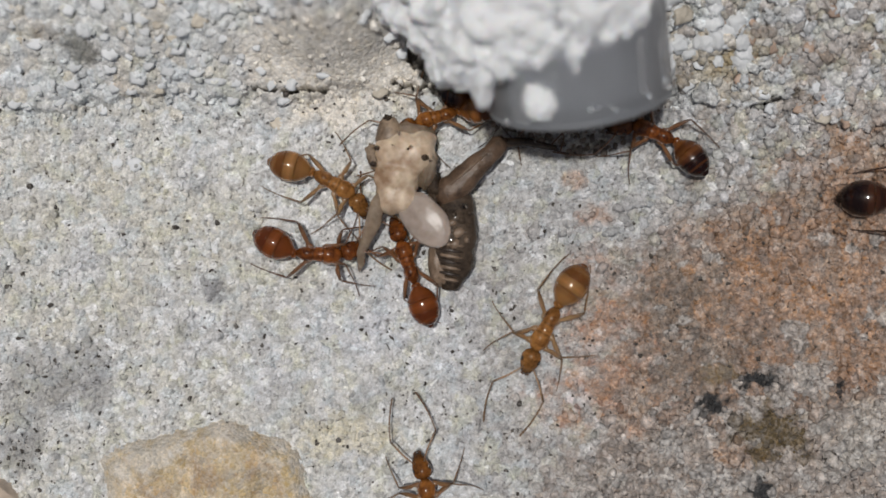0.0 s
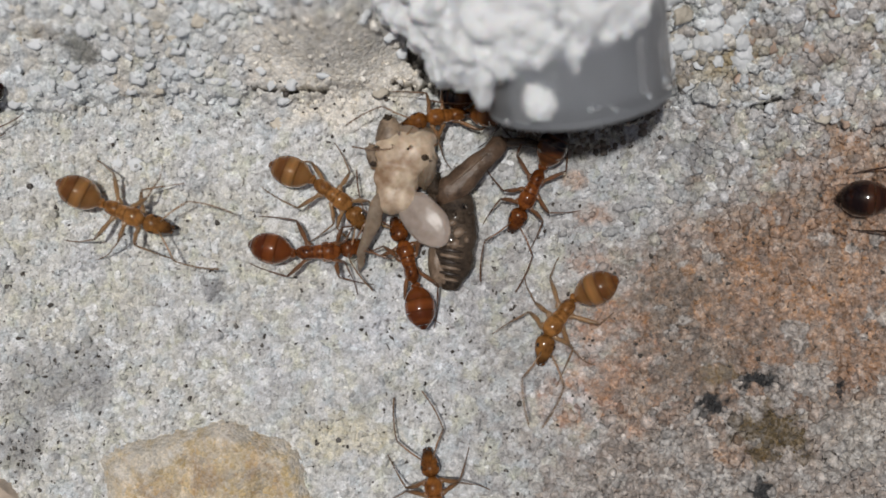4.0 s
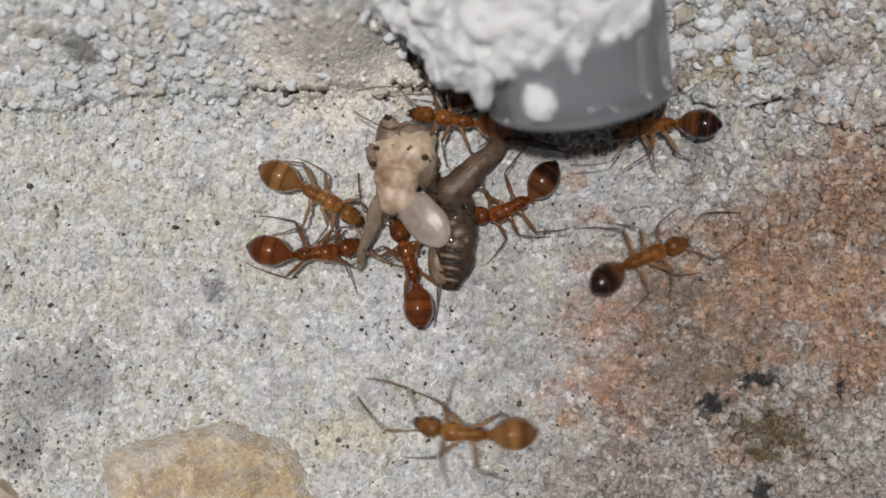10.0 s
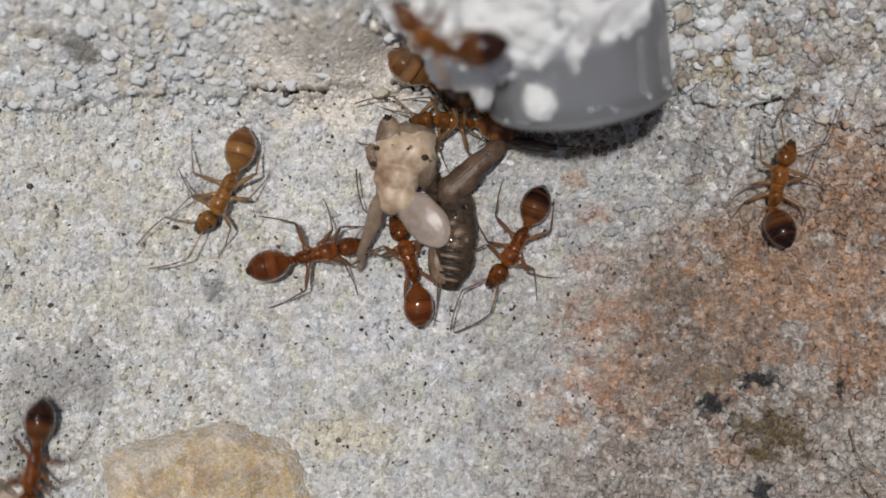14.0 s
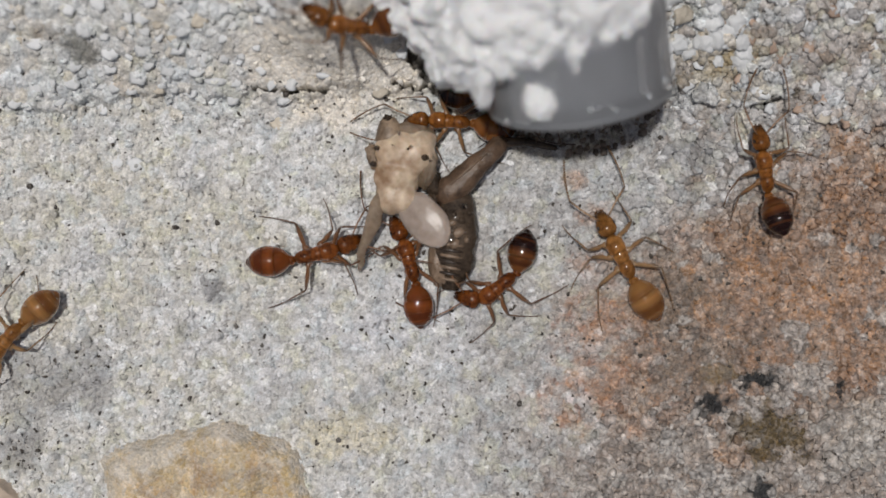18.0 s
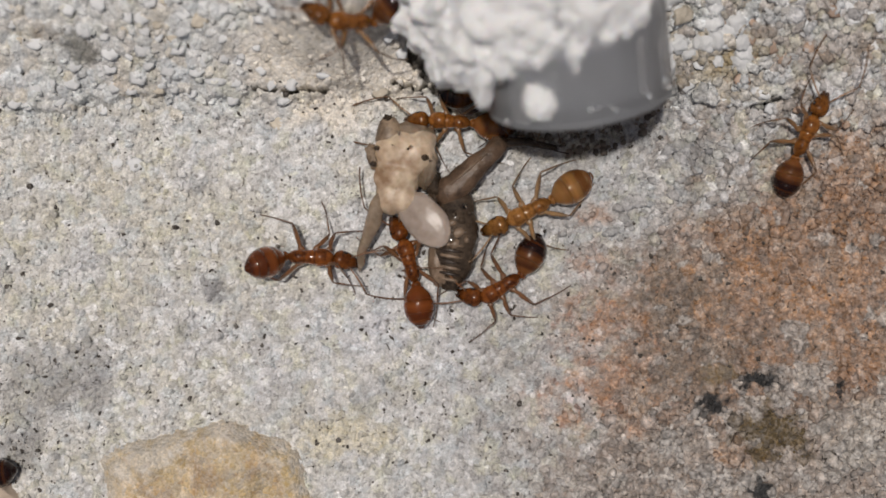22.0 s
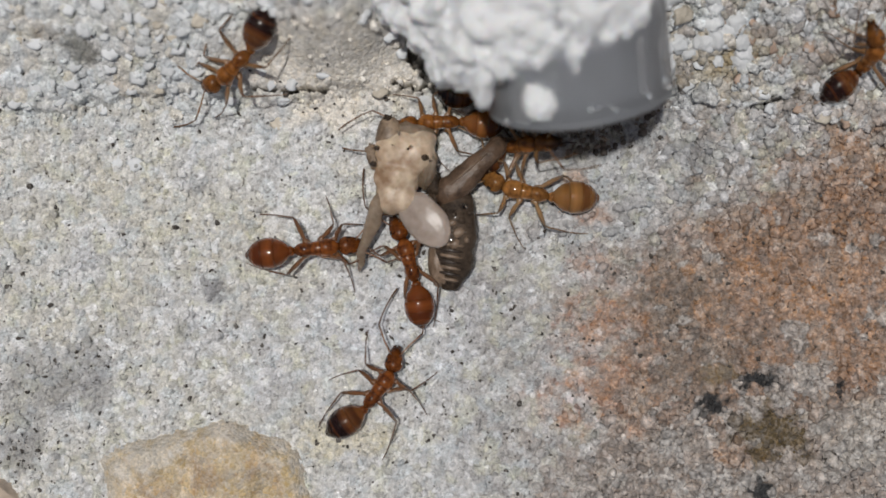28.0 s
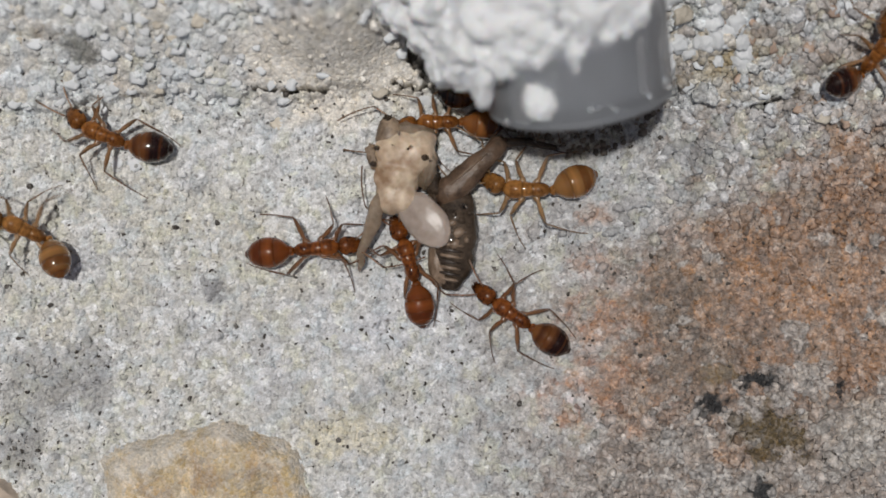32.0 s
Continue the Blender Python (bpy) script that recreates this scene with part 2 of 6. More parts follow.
def ringed(rings, n):
    """Skin over closed rings of n points each, capped at both ends."""
    verts, faces = [], []
    for r in rings:
        verts += [tuple(p) for p in r]
    for i in range(len(rings) - 1):
        for j in range(n):
            k = (j + 1) % n
            faces.append((i * n + j, i * n + k, (i + 1) * n + k, (i + 1) * n + j))
    faces.append(tuple(range(n - 1, -1, -1)))
    faces.append(tuple((len(rings) - 1) * n + j for j in range(n)))
    return verts, faces


def loft_x(sections, n=18, rough=0.0, seed=0):
    """Rings along x: (x, z, half width, height up, height down)."""
    rng = random.Random(seed)
    rings = []
    for x, z, w, up, dn in sections:
        r = []
        for j in range(n):
            a = 2 * math.pi * j / n
            k = 1 + rng.uniform(-rough, rough)
            r.append((x, math.cos(a) * w * k, z + math.sin(a) * (up if math.sin(a) > 0 else dn) * k))
        rings.append(r)
    return ringed(rings, n)


def tube(points, radii, n=8, flat=1.0):
    pts = [Vector(p) for p in points]
    rings = []
    for i, p in enumerate(pts):
        d = (pts[min(i + 1, len(pts) - 1)] - pts[max(i - 1, 0)]).normalized()
        s = d.cross(Vector((0, 0, 1)))
        s = s.normalized() if s.length > 1e-4 else Vector((0, 1, 0))
        u = s.cross(d)
        rings.append([p + s * math.cos(2 * math.pi * j / n) * radii[i] + u * math.sin(2 * math.pi * j / n) * radii[i] * flat for j in range(n)])
    return ringed(rings, n)


def blob(centre, radii, sub=3, bumps=0.1, scale=1.0, seed=0, turn=0.0, octaves=3):
    """A lumpy ball: (verts, faces)."""
    bm = bmesh.new()
    bmesh.ops.create_icosphere(bm, subdivisions=sub, radius=1.0)
    off = Vector((seed * 7.13, seed * 3.7, seed * 1.9))
    ca, sa = math.cos(turn), math.sin(turn)
    verts = []
    for v in bm.verts:
        d = v.co.copy()
        k = 1 + bumps * noise.fractal(d * scale + off, 0.7, 2.1, octaves)
        x, y, z = d.x * radii[0] * k, d.y * radii[1] * k, d.z * radii[2] * k
        verts.append((centre[0] + x * ca - y * sa, centre[1] + x * sa + y * ca, centre[2] + z))
    faces = [tuple(v.index for v in f.verts) for f in bm.faces]
    bm.free()
    return verts, faces


def join(pieces):
    verts, faces = [], []
    for v, f in pieces:
        k = len(verts)
        verts += v
        faces += [tuple(i + k for i in face) for face in f]
    return verts, faces


def part(name, data, parent, label="", m=None):
    ob = new(name, data)
    ob.parent = parent
    if m is not None:
        ob.matrix_basis = m
    return tagged(ob, label)


# ---- the slab ----
def hash2(ix, iy, seed):
    v = np.sin(ix * 127.1 + iy * 311.7 + seed * 74.7) * 43758.5453
    return v - np.floor(v)


def lattice_noise(x, y, seed):
    """Gradient noise, about -0.7 to 0.7."""
    ix, iy = np.floor(x), np.floor(y)
    fx, fy = x - ix, y - iy
    u, v = fx ** 3 * (fx * (fx * 6 - 15) + 10), fy ** 3 * (fy * (fy * 6 - 15) + 10)

    def corner(dx, dy):
        a = 2 * np.pi * hash2(ix + dx, iy + dy, seed)
        return np.cos(a) * (fx - dx) + np.sin(a) * (fy - dy)
    a, b, c, d = corner(0, 0), corner(1, 0), corner(0, 1), corner(1, 1)
    return (a + (b - a) * u) * (1 - v) + (c + (d - c) * u) * v


def fbm(x, y, size, seed, octaves=4):
    """Several octaves of noise, each turned against the last, about -0.5 to 0.5."""
    out, amp, tot = 0.0, 1.0, 0.0
    for o in range(octaves):
        k, a = 2 ** o / size, 0.6 + 1.1 * o + seed * 0.37
        c, q = math.cos(a), math.sin(a)
        out = out + amp * lattice_noise((x * c - y * q) * k + 17.3 * o, (x * q + y * c) * k - 9.1 * o, seed + o)
        tot, amp = tot + amp, amp * 0.55
    return out / tot * 1.15


def cells(x, y, size, seed):
    """Distance to the nearest and second nearest jittered grain centre, and the nearest grain's random number."""
    gx, gy = np.floor(x / size), np.floor(y / size)
    f1, f2, rid = np.full(x.shape, 9.0), np.full(x.shape, 9.0), np.zeros(x.shape)
    for dx in (-1, 0, 1):
        for dy in (-1, 0, 1):
            cx, cy = gx + dx, gy + dy
            px, py = cx + 0.1 + 0.8 * hash2(cx, cy, seed), cy + 0.1 + 0.8 * hash2(cx, cy, seed + 5)
            d = np.hypot(x / size - px, y / size - py)
            near = d < f1
            f2 = np.where(near, f1, np.minimum(f2, d))
            rid = np.where(near, hash2(cx, cy, seed + 9), rid)
            f1 = np.where(near, d, f1)
    return f1, f2, rid


def step01(v, lo, hi):
    s = np.clip((v - lo) / (hi - lo), 0, 1)
    return s * s * (3 - 2 * s)


def spot(x, y, cx, cy, rx, ry, ragged=0.5, seed=0, turn=0.0):
    """A patch with a ragged edge, 1 inside and 0 outside."""
    ca, sa = math.cos(turn), math.sin(turn)
    dx, dy = x - cx, y - cy
    u, v = (dx * ca + dy * sa) / rx, (dy * ca - dx * sa) / ry
    return 1 - step01(np.hypot(u, v) + ragged * 2 * fbm(x, y, max(0.6, min(rx, ry) * 0.8), 40 + seed), 0.55, 1.15)


def ledge(x, y):
    """How far a place lies on the raised, pebbly upper bed (0 to 1)."""
    edge = 9.0 + 1.6 * fbm(x, y, 5.0, 3) + 0.9 * fbm(x, y, 1.2, 4) + np.where(x > 13, (x - 13) * -0.18, 0)
    edge = edge + 1.6 * step01(x, 0, 3) * (1 - step01(x, 9, 13)) - 0.8 * step01(-x, 14, 24)
    return step01(y - edge, -0.08, 0.30)


def bed(x, y):
    """How far a place lies on the rusty right hand bed (0 to 1)."""
    edge = np.interp(y, (-16, -9.9, -1.3, 1.35, 3.7, 8.3, 14), (5.6, 7.4, 8.8, 12.6, 19.6, 25.5, 32.0))
    return step01(x - edge + 4.2 * fbm(x, y, 4.0, 53) + 2.4 * fbm(x, y, 1.3, 65), -3.2, 4.8)


def cracks_and_shade(x, y):
    """Thin dark cracks along the upper bed and the shade line beside the plaster (1 in the gap)."""
    jag = 0.5 * fbm(x, y, 1.5, 36) + 0.5 * fbm(x, y, 0.5, 85)
    one = np.abs(y - (9.2 + 0.7 * jag)) + 4 * step01(np.abs(x + 8.8), 2.2, 2.7)
    two = np.abs(y - (8.3 + 0.45 * (x - 18.6) + 1.3 * jag)) + 4 * step01(np.abs(x - 18.9), 1.6, 2.4)
    three = np.abs(y - (9.5 + jag)) + 4 * step01(np.abs(x + 1.6), 1.3, 1.9)
    # no crack: a groove drawn for the shadow along the plaster's left edge
    plaster_shade = np.abs((y - 11.5) * 0.66 + (x + 2.1) * 0.75 + 0.5 * jag) * 0.25 + 4 * step01(np.abs(x + 0.8), 1.3, 1.8)
    return 1 - step01(np.minimum(np.minimum(np.minimum(one, plaster_shade), two * 0.75), three * 1.1) + 0.25 * np.abs(fbm(x, y, 0.7, 86)), 0.07, 0.17)


def cobbled(x, y):
    """How far a place is crusted with rounded, packed grains (0 to 1)."""
    left = step01(y + 2.4 * fbm(x, y, 3.0, 101), 6.2, 8.4) * (1 - step01(x, -1.0, 1.5)) * (1 - 0.85 * spot(x, y, -6.07, 10.26, 6.2, 3.4, 0.4, 87))
    right = step01(x, 12.2, 13.2) * (1 - step01(x + 1.5 * fbm(x, y, 2.0, 104), 17.5, 20.5)) * step01(y + 0.8 * fbm(x, y, 1.5, 105), 7.4, 9.2)
    return np.maximum(left * np.clip(0.75 + 1.2 * fbm(x, y, 4.0, 106), 0.2, 1), right)


def relief(x, y):
    """Height of the slab in millimetres."""
    up = ledge(x, y)
    h = 0.9 * fbm(x, y, 9.0, 11) + 0.30 * fbm(x, y, 2.2, 12)
    f1, f2, r1 = cells(x + 0.5 * fbm(x, y, 1.1, 20), y + 0.5 * fbm(x, y, 1.1, 21), 0.85, 1)
    g1, g2, _ = cells(x + 0.3 * fbm(x, y, 0.8, 22), y + 0.3 * fbm(x, y, 0.8, 23), 0.42, 2)
    skim = spot(x, y, -6.07, 10.26, 6.2, 3.4, 0.4, 87)
    coarse = (0.10 + 0.26 * r1 - 0.10 * f1 + 0.20 * (r1 - 0.5) * fbm(x, y, 0.9, 66)) * step01(f2 - f1, 0.0, 0.13)
    fine = np.sqrt(np.clip(1 - (g1 / 0.8) ** 2, 0, 1)) * (0.13 + 0.07 * step01(x, 5, 12)) * (1 - 0.7 * skim) * step01(g2 - g1, 0.0, 0.22)
    rough = np.clip(0.02 + up * (0.10 + 0.32 * step01(x, 5, 12)) + 1.5 * fbm(x, y, 4.0, 30) * (0.3 + 0.5 * up) + 0.25 * step01(y + 0.3 * x, 8, 14) + 0.30 * step01(x, 6, 14) - 0.45 * bed(x, y) * (1 - step01(-y, 8, 11)), 0.0, 1.0)
    rough = rough * (1 - 0.85 * skim)
    cob = cobbled(x, y)
    dome = (0.20 + 0.30 * r1) * np.sqrt(np.clip(1 - (f1 / 0.62) ** 2, 0, 1)) * step01(f2 - f1, 0.0, 0.20)
    rough = rough * (1 - cob)
    h = h + dome * cob - 0.15 * cob
    h = h + coarse * rough + fine * (1 - 0.6 * cob) * (1 - 0.5 * rough) + up * 0.55
    pits = step01(fbm(x, y, 0.55, 33, 2), 0.20, 0.34)
    h = h - 0.26 * pits * (1 - 0.7 * up)
    return h - 2.2 * cracks_and_shade(x, y) + 2.2 * step01(y, 8.5, 17.0) + 1.8 * step01(-x, 2.0, 6.0) * step01(y, 6.5, 14.0) + 2.8 * (1 - step01(np.hypot((x + 6.0) / 5.5, (y - 13.8) / 4.4), 0.1, 1.0))


def tint(x, y, joints=1.0):
    """Pigment of the stone with some painted shade, as three channels; joints is the share of dirt and gap shade
    between its grains.
    """
    def mix(c, col, k):
        return [a * (1 - k) + b * k for a, b in zip(c, col)]
    one = np.ones(x.shape)
    up = ledge(x, y)
    a1, a2, r1 = cells(x + 0.5 * fbm(x, y, 1.1, 20), y + 0.5 * fbm(x, y, 1.1, 21), 0.85, 1)
    b1, b2, r2 = cells(x + 0.3 * fbm(x, y, 0.8, 22), y + 0.3 * fbm(x, y, 0.8, 23), 0.42, 2)
    c = [0.63 * one, 0.632 * one, 0.632 * one]
    c = mix(c, (0.59, 0.565, 0.49), step01(fbm(x, y, 6.0, 50), -0.05, 0.25) * (1 - 0.5 * step01(x, 2, 10)) * 0.9)
    c = mix(c, (0.545, 0.555, 0.58), step01(fbm(x, y, 3.5, 51), -0.05, 0.35) * 0.7)
    c = mix(c, (0.60, 0.575, 0.50), (1 - step01(x + 0.5 * y, -16, -4)) * np.clip(0.45 + 1.6 * fbm(x, y, 4.5, 94), 0, 1) * 0.8)
    c = mix(c, (0.575, 0.585, 0.63), spot(x, y, -4.75, -5.91, 11.0, 6.5, 0.6, 95) * np.clip(0.5 + 1.6 * fbm(x, y, 3.0, 96), 0, 1) * 0.7)
    c = mix(c, (0.60, 0.59, 0.565), up * 0.8)
    c = mix(c, (0.53, 0.56, 0.60), up * step01(r1, 0.45, 0.6) * step01(fbm(x, y, 3.5, 59), -0.1, 0.15) * 0.8)
    c = mix(c, (0.56, 0.48, 0.38), up * step01(r1, 0.75, 0.85) * step01(fbm(x, y, 2.5, 57), -0.2, 0.2) * 0.55)
    c = mix(c, (0.62, 0.51, 0.42), up * step01(fbm(x, y, 3.0, 52), 0.05, 0.35) * (1 - step01(x, 8, 14)) * 0.6)
    # upper right: grey flakes with tan dirt between them
    flank = step01(x, 10.5, 15) * step01(y, -1, 5)
    c = mix(c, (0.445, 0.395, 0.36), flank * 0.8)
    c = mix(c, (0.33, 0.26, 0.20), flank * step01(fbm(x, y, 2.4, 67), -0.05, 0.25) * 0.8)
    c = mix(c, (0.55, 0.56, 0.58), flank * step01(r1, 0.66, 0.78) * 0.7)
    c = mix(c, (0.42, 0.40, 0.39), step01(x + 2.5 * fbm(x, y, 3.0, 92), -2.0, 3.5) * (1 - step01(y, 1, 6)) * np.clip(0.5 + 1.4 * fbm(x, y, 1.5, 93), 0, 0.8))
    # the right hand bed is tan and rusty, with pale crystals in clusters
    warm = bed(x, y)
    low = 1 - step01(y, 5, 11)
    band = step01(-y + 2.5 * fbm(x, y, 4.0, 64), 8.0, 11.5)
    c = mix(c, (0.35, 0.230, 0.162), warm * 0.96)
    c = mix(c, (0.43, 0.37, 0.315), warm * step01(fbm(x, y, 2.6, 110), 0.0, 0.28) * 0.6)
    c = mix(c, (0.25, 0.172, 0.12), warm * step01(fbm(x, y, 3.4, 111), 0.04, 0.30) * 0.6)
    c = mix(c, (0.40, 0.375, 0.35), warm * band * 0.7)
    c = mix(c, (0.25, 0.20, 0.16), warm * np.maximum(spot(x, y, 13.40, -2.61, 3.6, 3.0, 0.7, 70), 0.8 * spot(x, y, 14.06, -6.57, 3.4, 2.2, 0.8, 71)) * 0.8)
    rust = np.maximum(np.maximum(np.maximum(spot(x, y, 21.32, -1.95, 7.5, 2.6, 0.8, 72, 0.08), 0.7 * spot(x, y, 24.29, -5.91, 3.4, 1.6, 0.8, 78)), spot(x, y, 23.96, 5.48, 2.8, 1.8, 0.7, 73)),
                      np.maximum(0.4 * spot(x, y, 20.33, 1.68, 5.0, 1.5, 0.9, 74, 0.2), 0.8 * spot(x, y, 17.36, -11.85, 1.5, 1.0, 0.8, 75)))
    c = mix(c, (0.13, 0.10, 0.085), warm * low * step01(fbm(x, y, 0.8, 62), 0.08, 0.28) * 0.5 * joints)
    c = mix(c, (0.455, 0.285, 0.183), rust * np.clip(0.60 + 1.9 * fbm(x * 0.5, y, 2.4, 58), 0, 1) * 0.9)
    c = mix(c, (0.28, 0.165, 0.095), rust * step01(fbm(x * 0.5, y, 0.9, 54), 0.10, 0.35) * 0.45)
    group = np.maximum(spot(x, y, 20.99, -8.22, 4.2, 1.5, 0.7, 76), 0.8 * spot(x, y, 10.10, 0.03, 3.0, 2.0, 0.8, 77))
    pale = warm * step01(r1 + 1.6 * fbm(x, y, 3.0, 63) - 0.50 * rust + 0.30 * band + 0.35 * group, 0.80, 0.92)
    c = mix(c, (0.49, 0.465, 0.44), pale * 0.75)
    c = mix(c, (0.50, 0.46, 0.42), warm * step01(r2, 0.80, 0.90) * 0.22)
    # dirt in the joints between the grains
    c = mix(c, (0.13, 0.095, 0.075), (1 - step01(a2 - a1, 0.02, 0.20)) * np.maximum(warm * (0.28 + 0.50 * pale) * (0.5 + 0.5 * low), 0.36 * flank) * joints)
    c = mix(c, (0.30, 0.285, 0.265), (1 - step01(b2 - b1, 0.02, 0.16)) * 0.16 * joints)
    c = mix(c, (0.33, 0.30, 0.26), (1 - step01(a2 - a1, 0.02, 0.16)) * np.maximum(0.4 * up, step01(y + 0.25 * x, 9, 13)) * 0.4 * joints)
    # bluish white and yellowish crystals by patches, and packed grains
    bare = 1 - warm
    c = mix(c, (0.545, 0.60, 0.635), step01(fbm(x, y, 1.3, 102), 0.0, 0.2) * 0.5 * bare)
    c = mix(c, (0.60, 0.595, 0.47), step01(fbm(x, y, 1.6, 103), 0.04, 0.22) * 0.5 * bare)
    cob = cobbled(x, y)
    c = mix(c, (0.605, 0.64, 0.655), cob * step01(r1, 0.25, 0.45) * 0.75)
    c = mix(c, (0.60, 0.555, 0.47), cob * (1 - step01(r1, 0.12, 0.2)) * 0.6)
    c = mix(c, (0.40, 0.38, 0.345), cob * (1 - step01(a2 - a1, 0.03, 0.20)) * 0.35 * joints)
    pinkish = np.maximum(spot(x, y, 8.94, -4.92, 3.6, 5.8, 0.9, 2), spot(x, y, 7.95, -8.71, 2.4, 2.0, 0.8, 3))
    c = mix(c, (0.49, 0.30, 0.20), pinkish * step01(fbm(x, y, 1.8, 55), -0.2, 0.25) * 0.75)
    c = mix(c, (0.36, 0.17, 0.11), pinkish * step01(fbm(x, y, 0.6, 56), 0.12, 0.30) * 0.5)
    c = mix(c, (0.56, 0.36, 0.25), spot(x, y, 7.62, 3.99, 0.8, 0.7, 0.12, 4) * 0.6)
    c = mix(c, (0.40, 0.24, 0.14), spot(x, y, 20.33, 4.82, 2.0, 0.9, 0.7, 5) * 0.5)
    c = mix(c, (0.47, 0.44, 0.40), spot(x, y, 24.29, -10.53, 2.6, 2.4, 0.6, 8) * 0.6)
    c = mix(c, (0.30, 0.31, 0.32), spot(x, y, 15.05, 5.64, 2.6, 1.2, 0.5, 7) * 0.6)
    c = mix(c, (0.70, 0.71, 0.735), (1 - warm) * (1 - 0.6 * up) * step01(r2 + 0.8 * fbm(x, y, 2.5, 68), 0.72, 0.90) * 0.5)
    c = mix(c, (0.42, 0.40, 0.375), (1 - warm) * (1 - up) * step01(fbm(x, y, 0.8, 69), 0.10, 0.3) * 0.3)
    # shade in the pits between crystals, put in as dark grey
    gap_shade = (1 - step01(b2 - b1, 0.02, 0.15)) * step01(fbm(x, y, 0.9, 88), -0.04, 0.16)
    c = mix(c, (0.20, 0.185, 0.17), gap_shade * (1 - 0.8 * up) * 0.65 * joints)
    c = mix(c, (0.69, 0.64, 0.565), spot(x, y, -6.07, 10.26, 6.2, 3.2, 0.5, 87) * 0.85)
    c = mix(c, (0.52, 0.44, 0.33), spot(x, y, 16.20, 11.58, 2.4, 1.3, 0.6, 89, 0.3) * 0.6)
    # grey stains
    for n, (cx, cy, rx, ry, k) in enumerate(((-20.92, -6.57, 2.6, 2.0, 0.40), (-13.50, -2.44, 0.8, 0.9, 0.75), (-14.98, -4.75, 0.9, 0.7, 0.35),
                                             (-23.89, -8.22, 2.4, 2.6, 0.4), (-20.92, -8.22, 2.0, 1.4, 0.4), (-24.55, -11.85, 2.0, 1.4, 0.55),
                                             (-14.49, 3.66, 0.8, 0.6, 0.4), (-3.76, -8.55, 1.6, 1.2, 0.3), (-9.37, -8.22, 1.2, 0.8, 0.25))):
        c = mix(c, (0.22, 0.22, 0.23), spot(x, y, cx, cy, rx, ry, 0.6, 10 + n) * k)
    c = mix(c, (0.58, 0.53, 0.40), spot(x, y, -5.74, -10.86, 3.2, 1.3, 0.7, 9) * 0.7)
    c = mix(c, (0.13, 0.13, 0.115), spot(x, y, -20.43, 11.25, 1.3, 0.75, 0.5, 30, -0.5) * 0.75)
    c = mix(c, (0.20, 0.16, 0.12), spot(x, y, -22.08, 12.08, 1.0, 0.6, 0.5, 31) * 0.55)
    c = mix(c, (0.34, 0.27, 0.15), spot(x, y, 16.37, 10.76, 2.6, 1.0, 0.5, 32, 0.4) * 0.65)
    # shade inside the cracks and beside the plaster, painted nearly black
    c = mix(c, (0.035, 0.028, 0.022), cracks_and_shade(x, y) * 0.9)
    # lichen stains
    for n, (cx, cy, rx, ry) in enumerate(((15.54, -9.14, 1.0, 0.65), (18.35, -7.62, 1.2, 0.55), (23.13, -7.89, 0.28, 0.75), (18.51, -13.99, 0.75, 0.6))):
        c = mix(c, (0.02, 0.022, 0.024), spot(x, y, cx, cy, rx * 1.1, ry * 1.1, 0.95, 33 + n) * 0.96)
    c = mix(c, (0.15, 0.11, 0.06), spot(x, y, 19.17, -10.79, 2.3, 1.7, 0.8, 39) * 0.92)
    c = mix(c, (0.22, 0.16, 0.08), spot(x, y, 16.04, -7.23, 1.1, 0.7, 0.6, 41) * 0.6)
    # dust-fine dark specks gathered in the pits
    dark = step01(fbm(x, y, 0.32, 60, 2), 0.27, 0.36) * step01(fbm(x, y, 3.0, 61), -0.22, 0.12)
    c = mix(c, (0.10, 0.09, 0.085), dark * 0.85 * (1 - 0.7 * up) * joints)
    # dark oval paints in the vial's shade, with some soil brown
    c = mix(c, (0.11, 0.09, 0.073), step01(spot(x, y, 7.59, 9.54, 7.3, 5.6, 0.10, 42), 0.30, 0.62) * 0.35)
    bright = 0.89 + 0.06 * (1 - step01(x, -6, 4)) - 0.06 * step01(x, -1, 4) + 0.18 * r2 * (1 - 0.4 * up) + 0.16 * up * r1
    return [np.clip(ch * bright, 0.01, 0.85) for ch in c]


def coarseness(x, y):
    """How strongly single crystals stand out: most on the brown bed."""
    return np.maximum(bed(x, y), 0.6 * step01(x, 9, 14) * step01(y, -1, 5))


def graded(lo, hi, stepsize, far):
    inner = list(np.arange(lo, hi + stepsize / 2, stepsize))
    out, d = [], stepsize
    p = 0.0
    while p < far:
        d *= 1.45
        p += d
        out.append(p)
    return np.array([lo - q for q in reversed(out)] + inner + [hi + q for q in out])


def add_tint(me, rgb, coarse):
    lay = me.color_attributes.new("tint", "FLOAT_COLOR", "POINT")
    lay.data.foreach_set("color", np.stack([*rgb, coarse], -1).astype(np.float32).ravel())


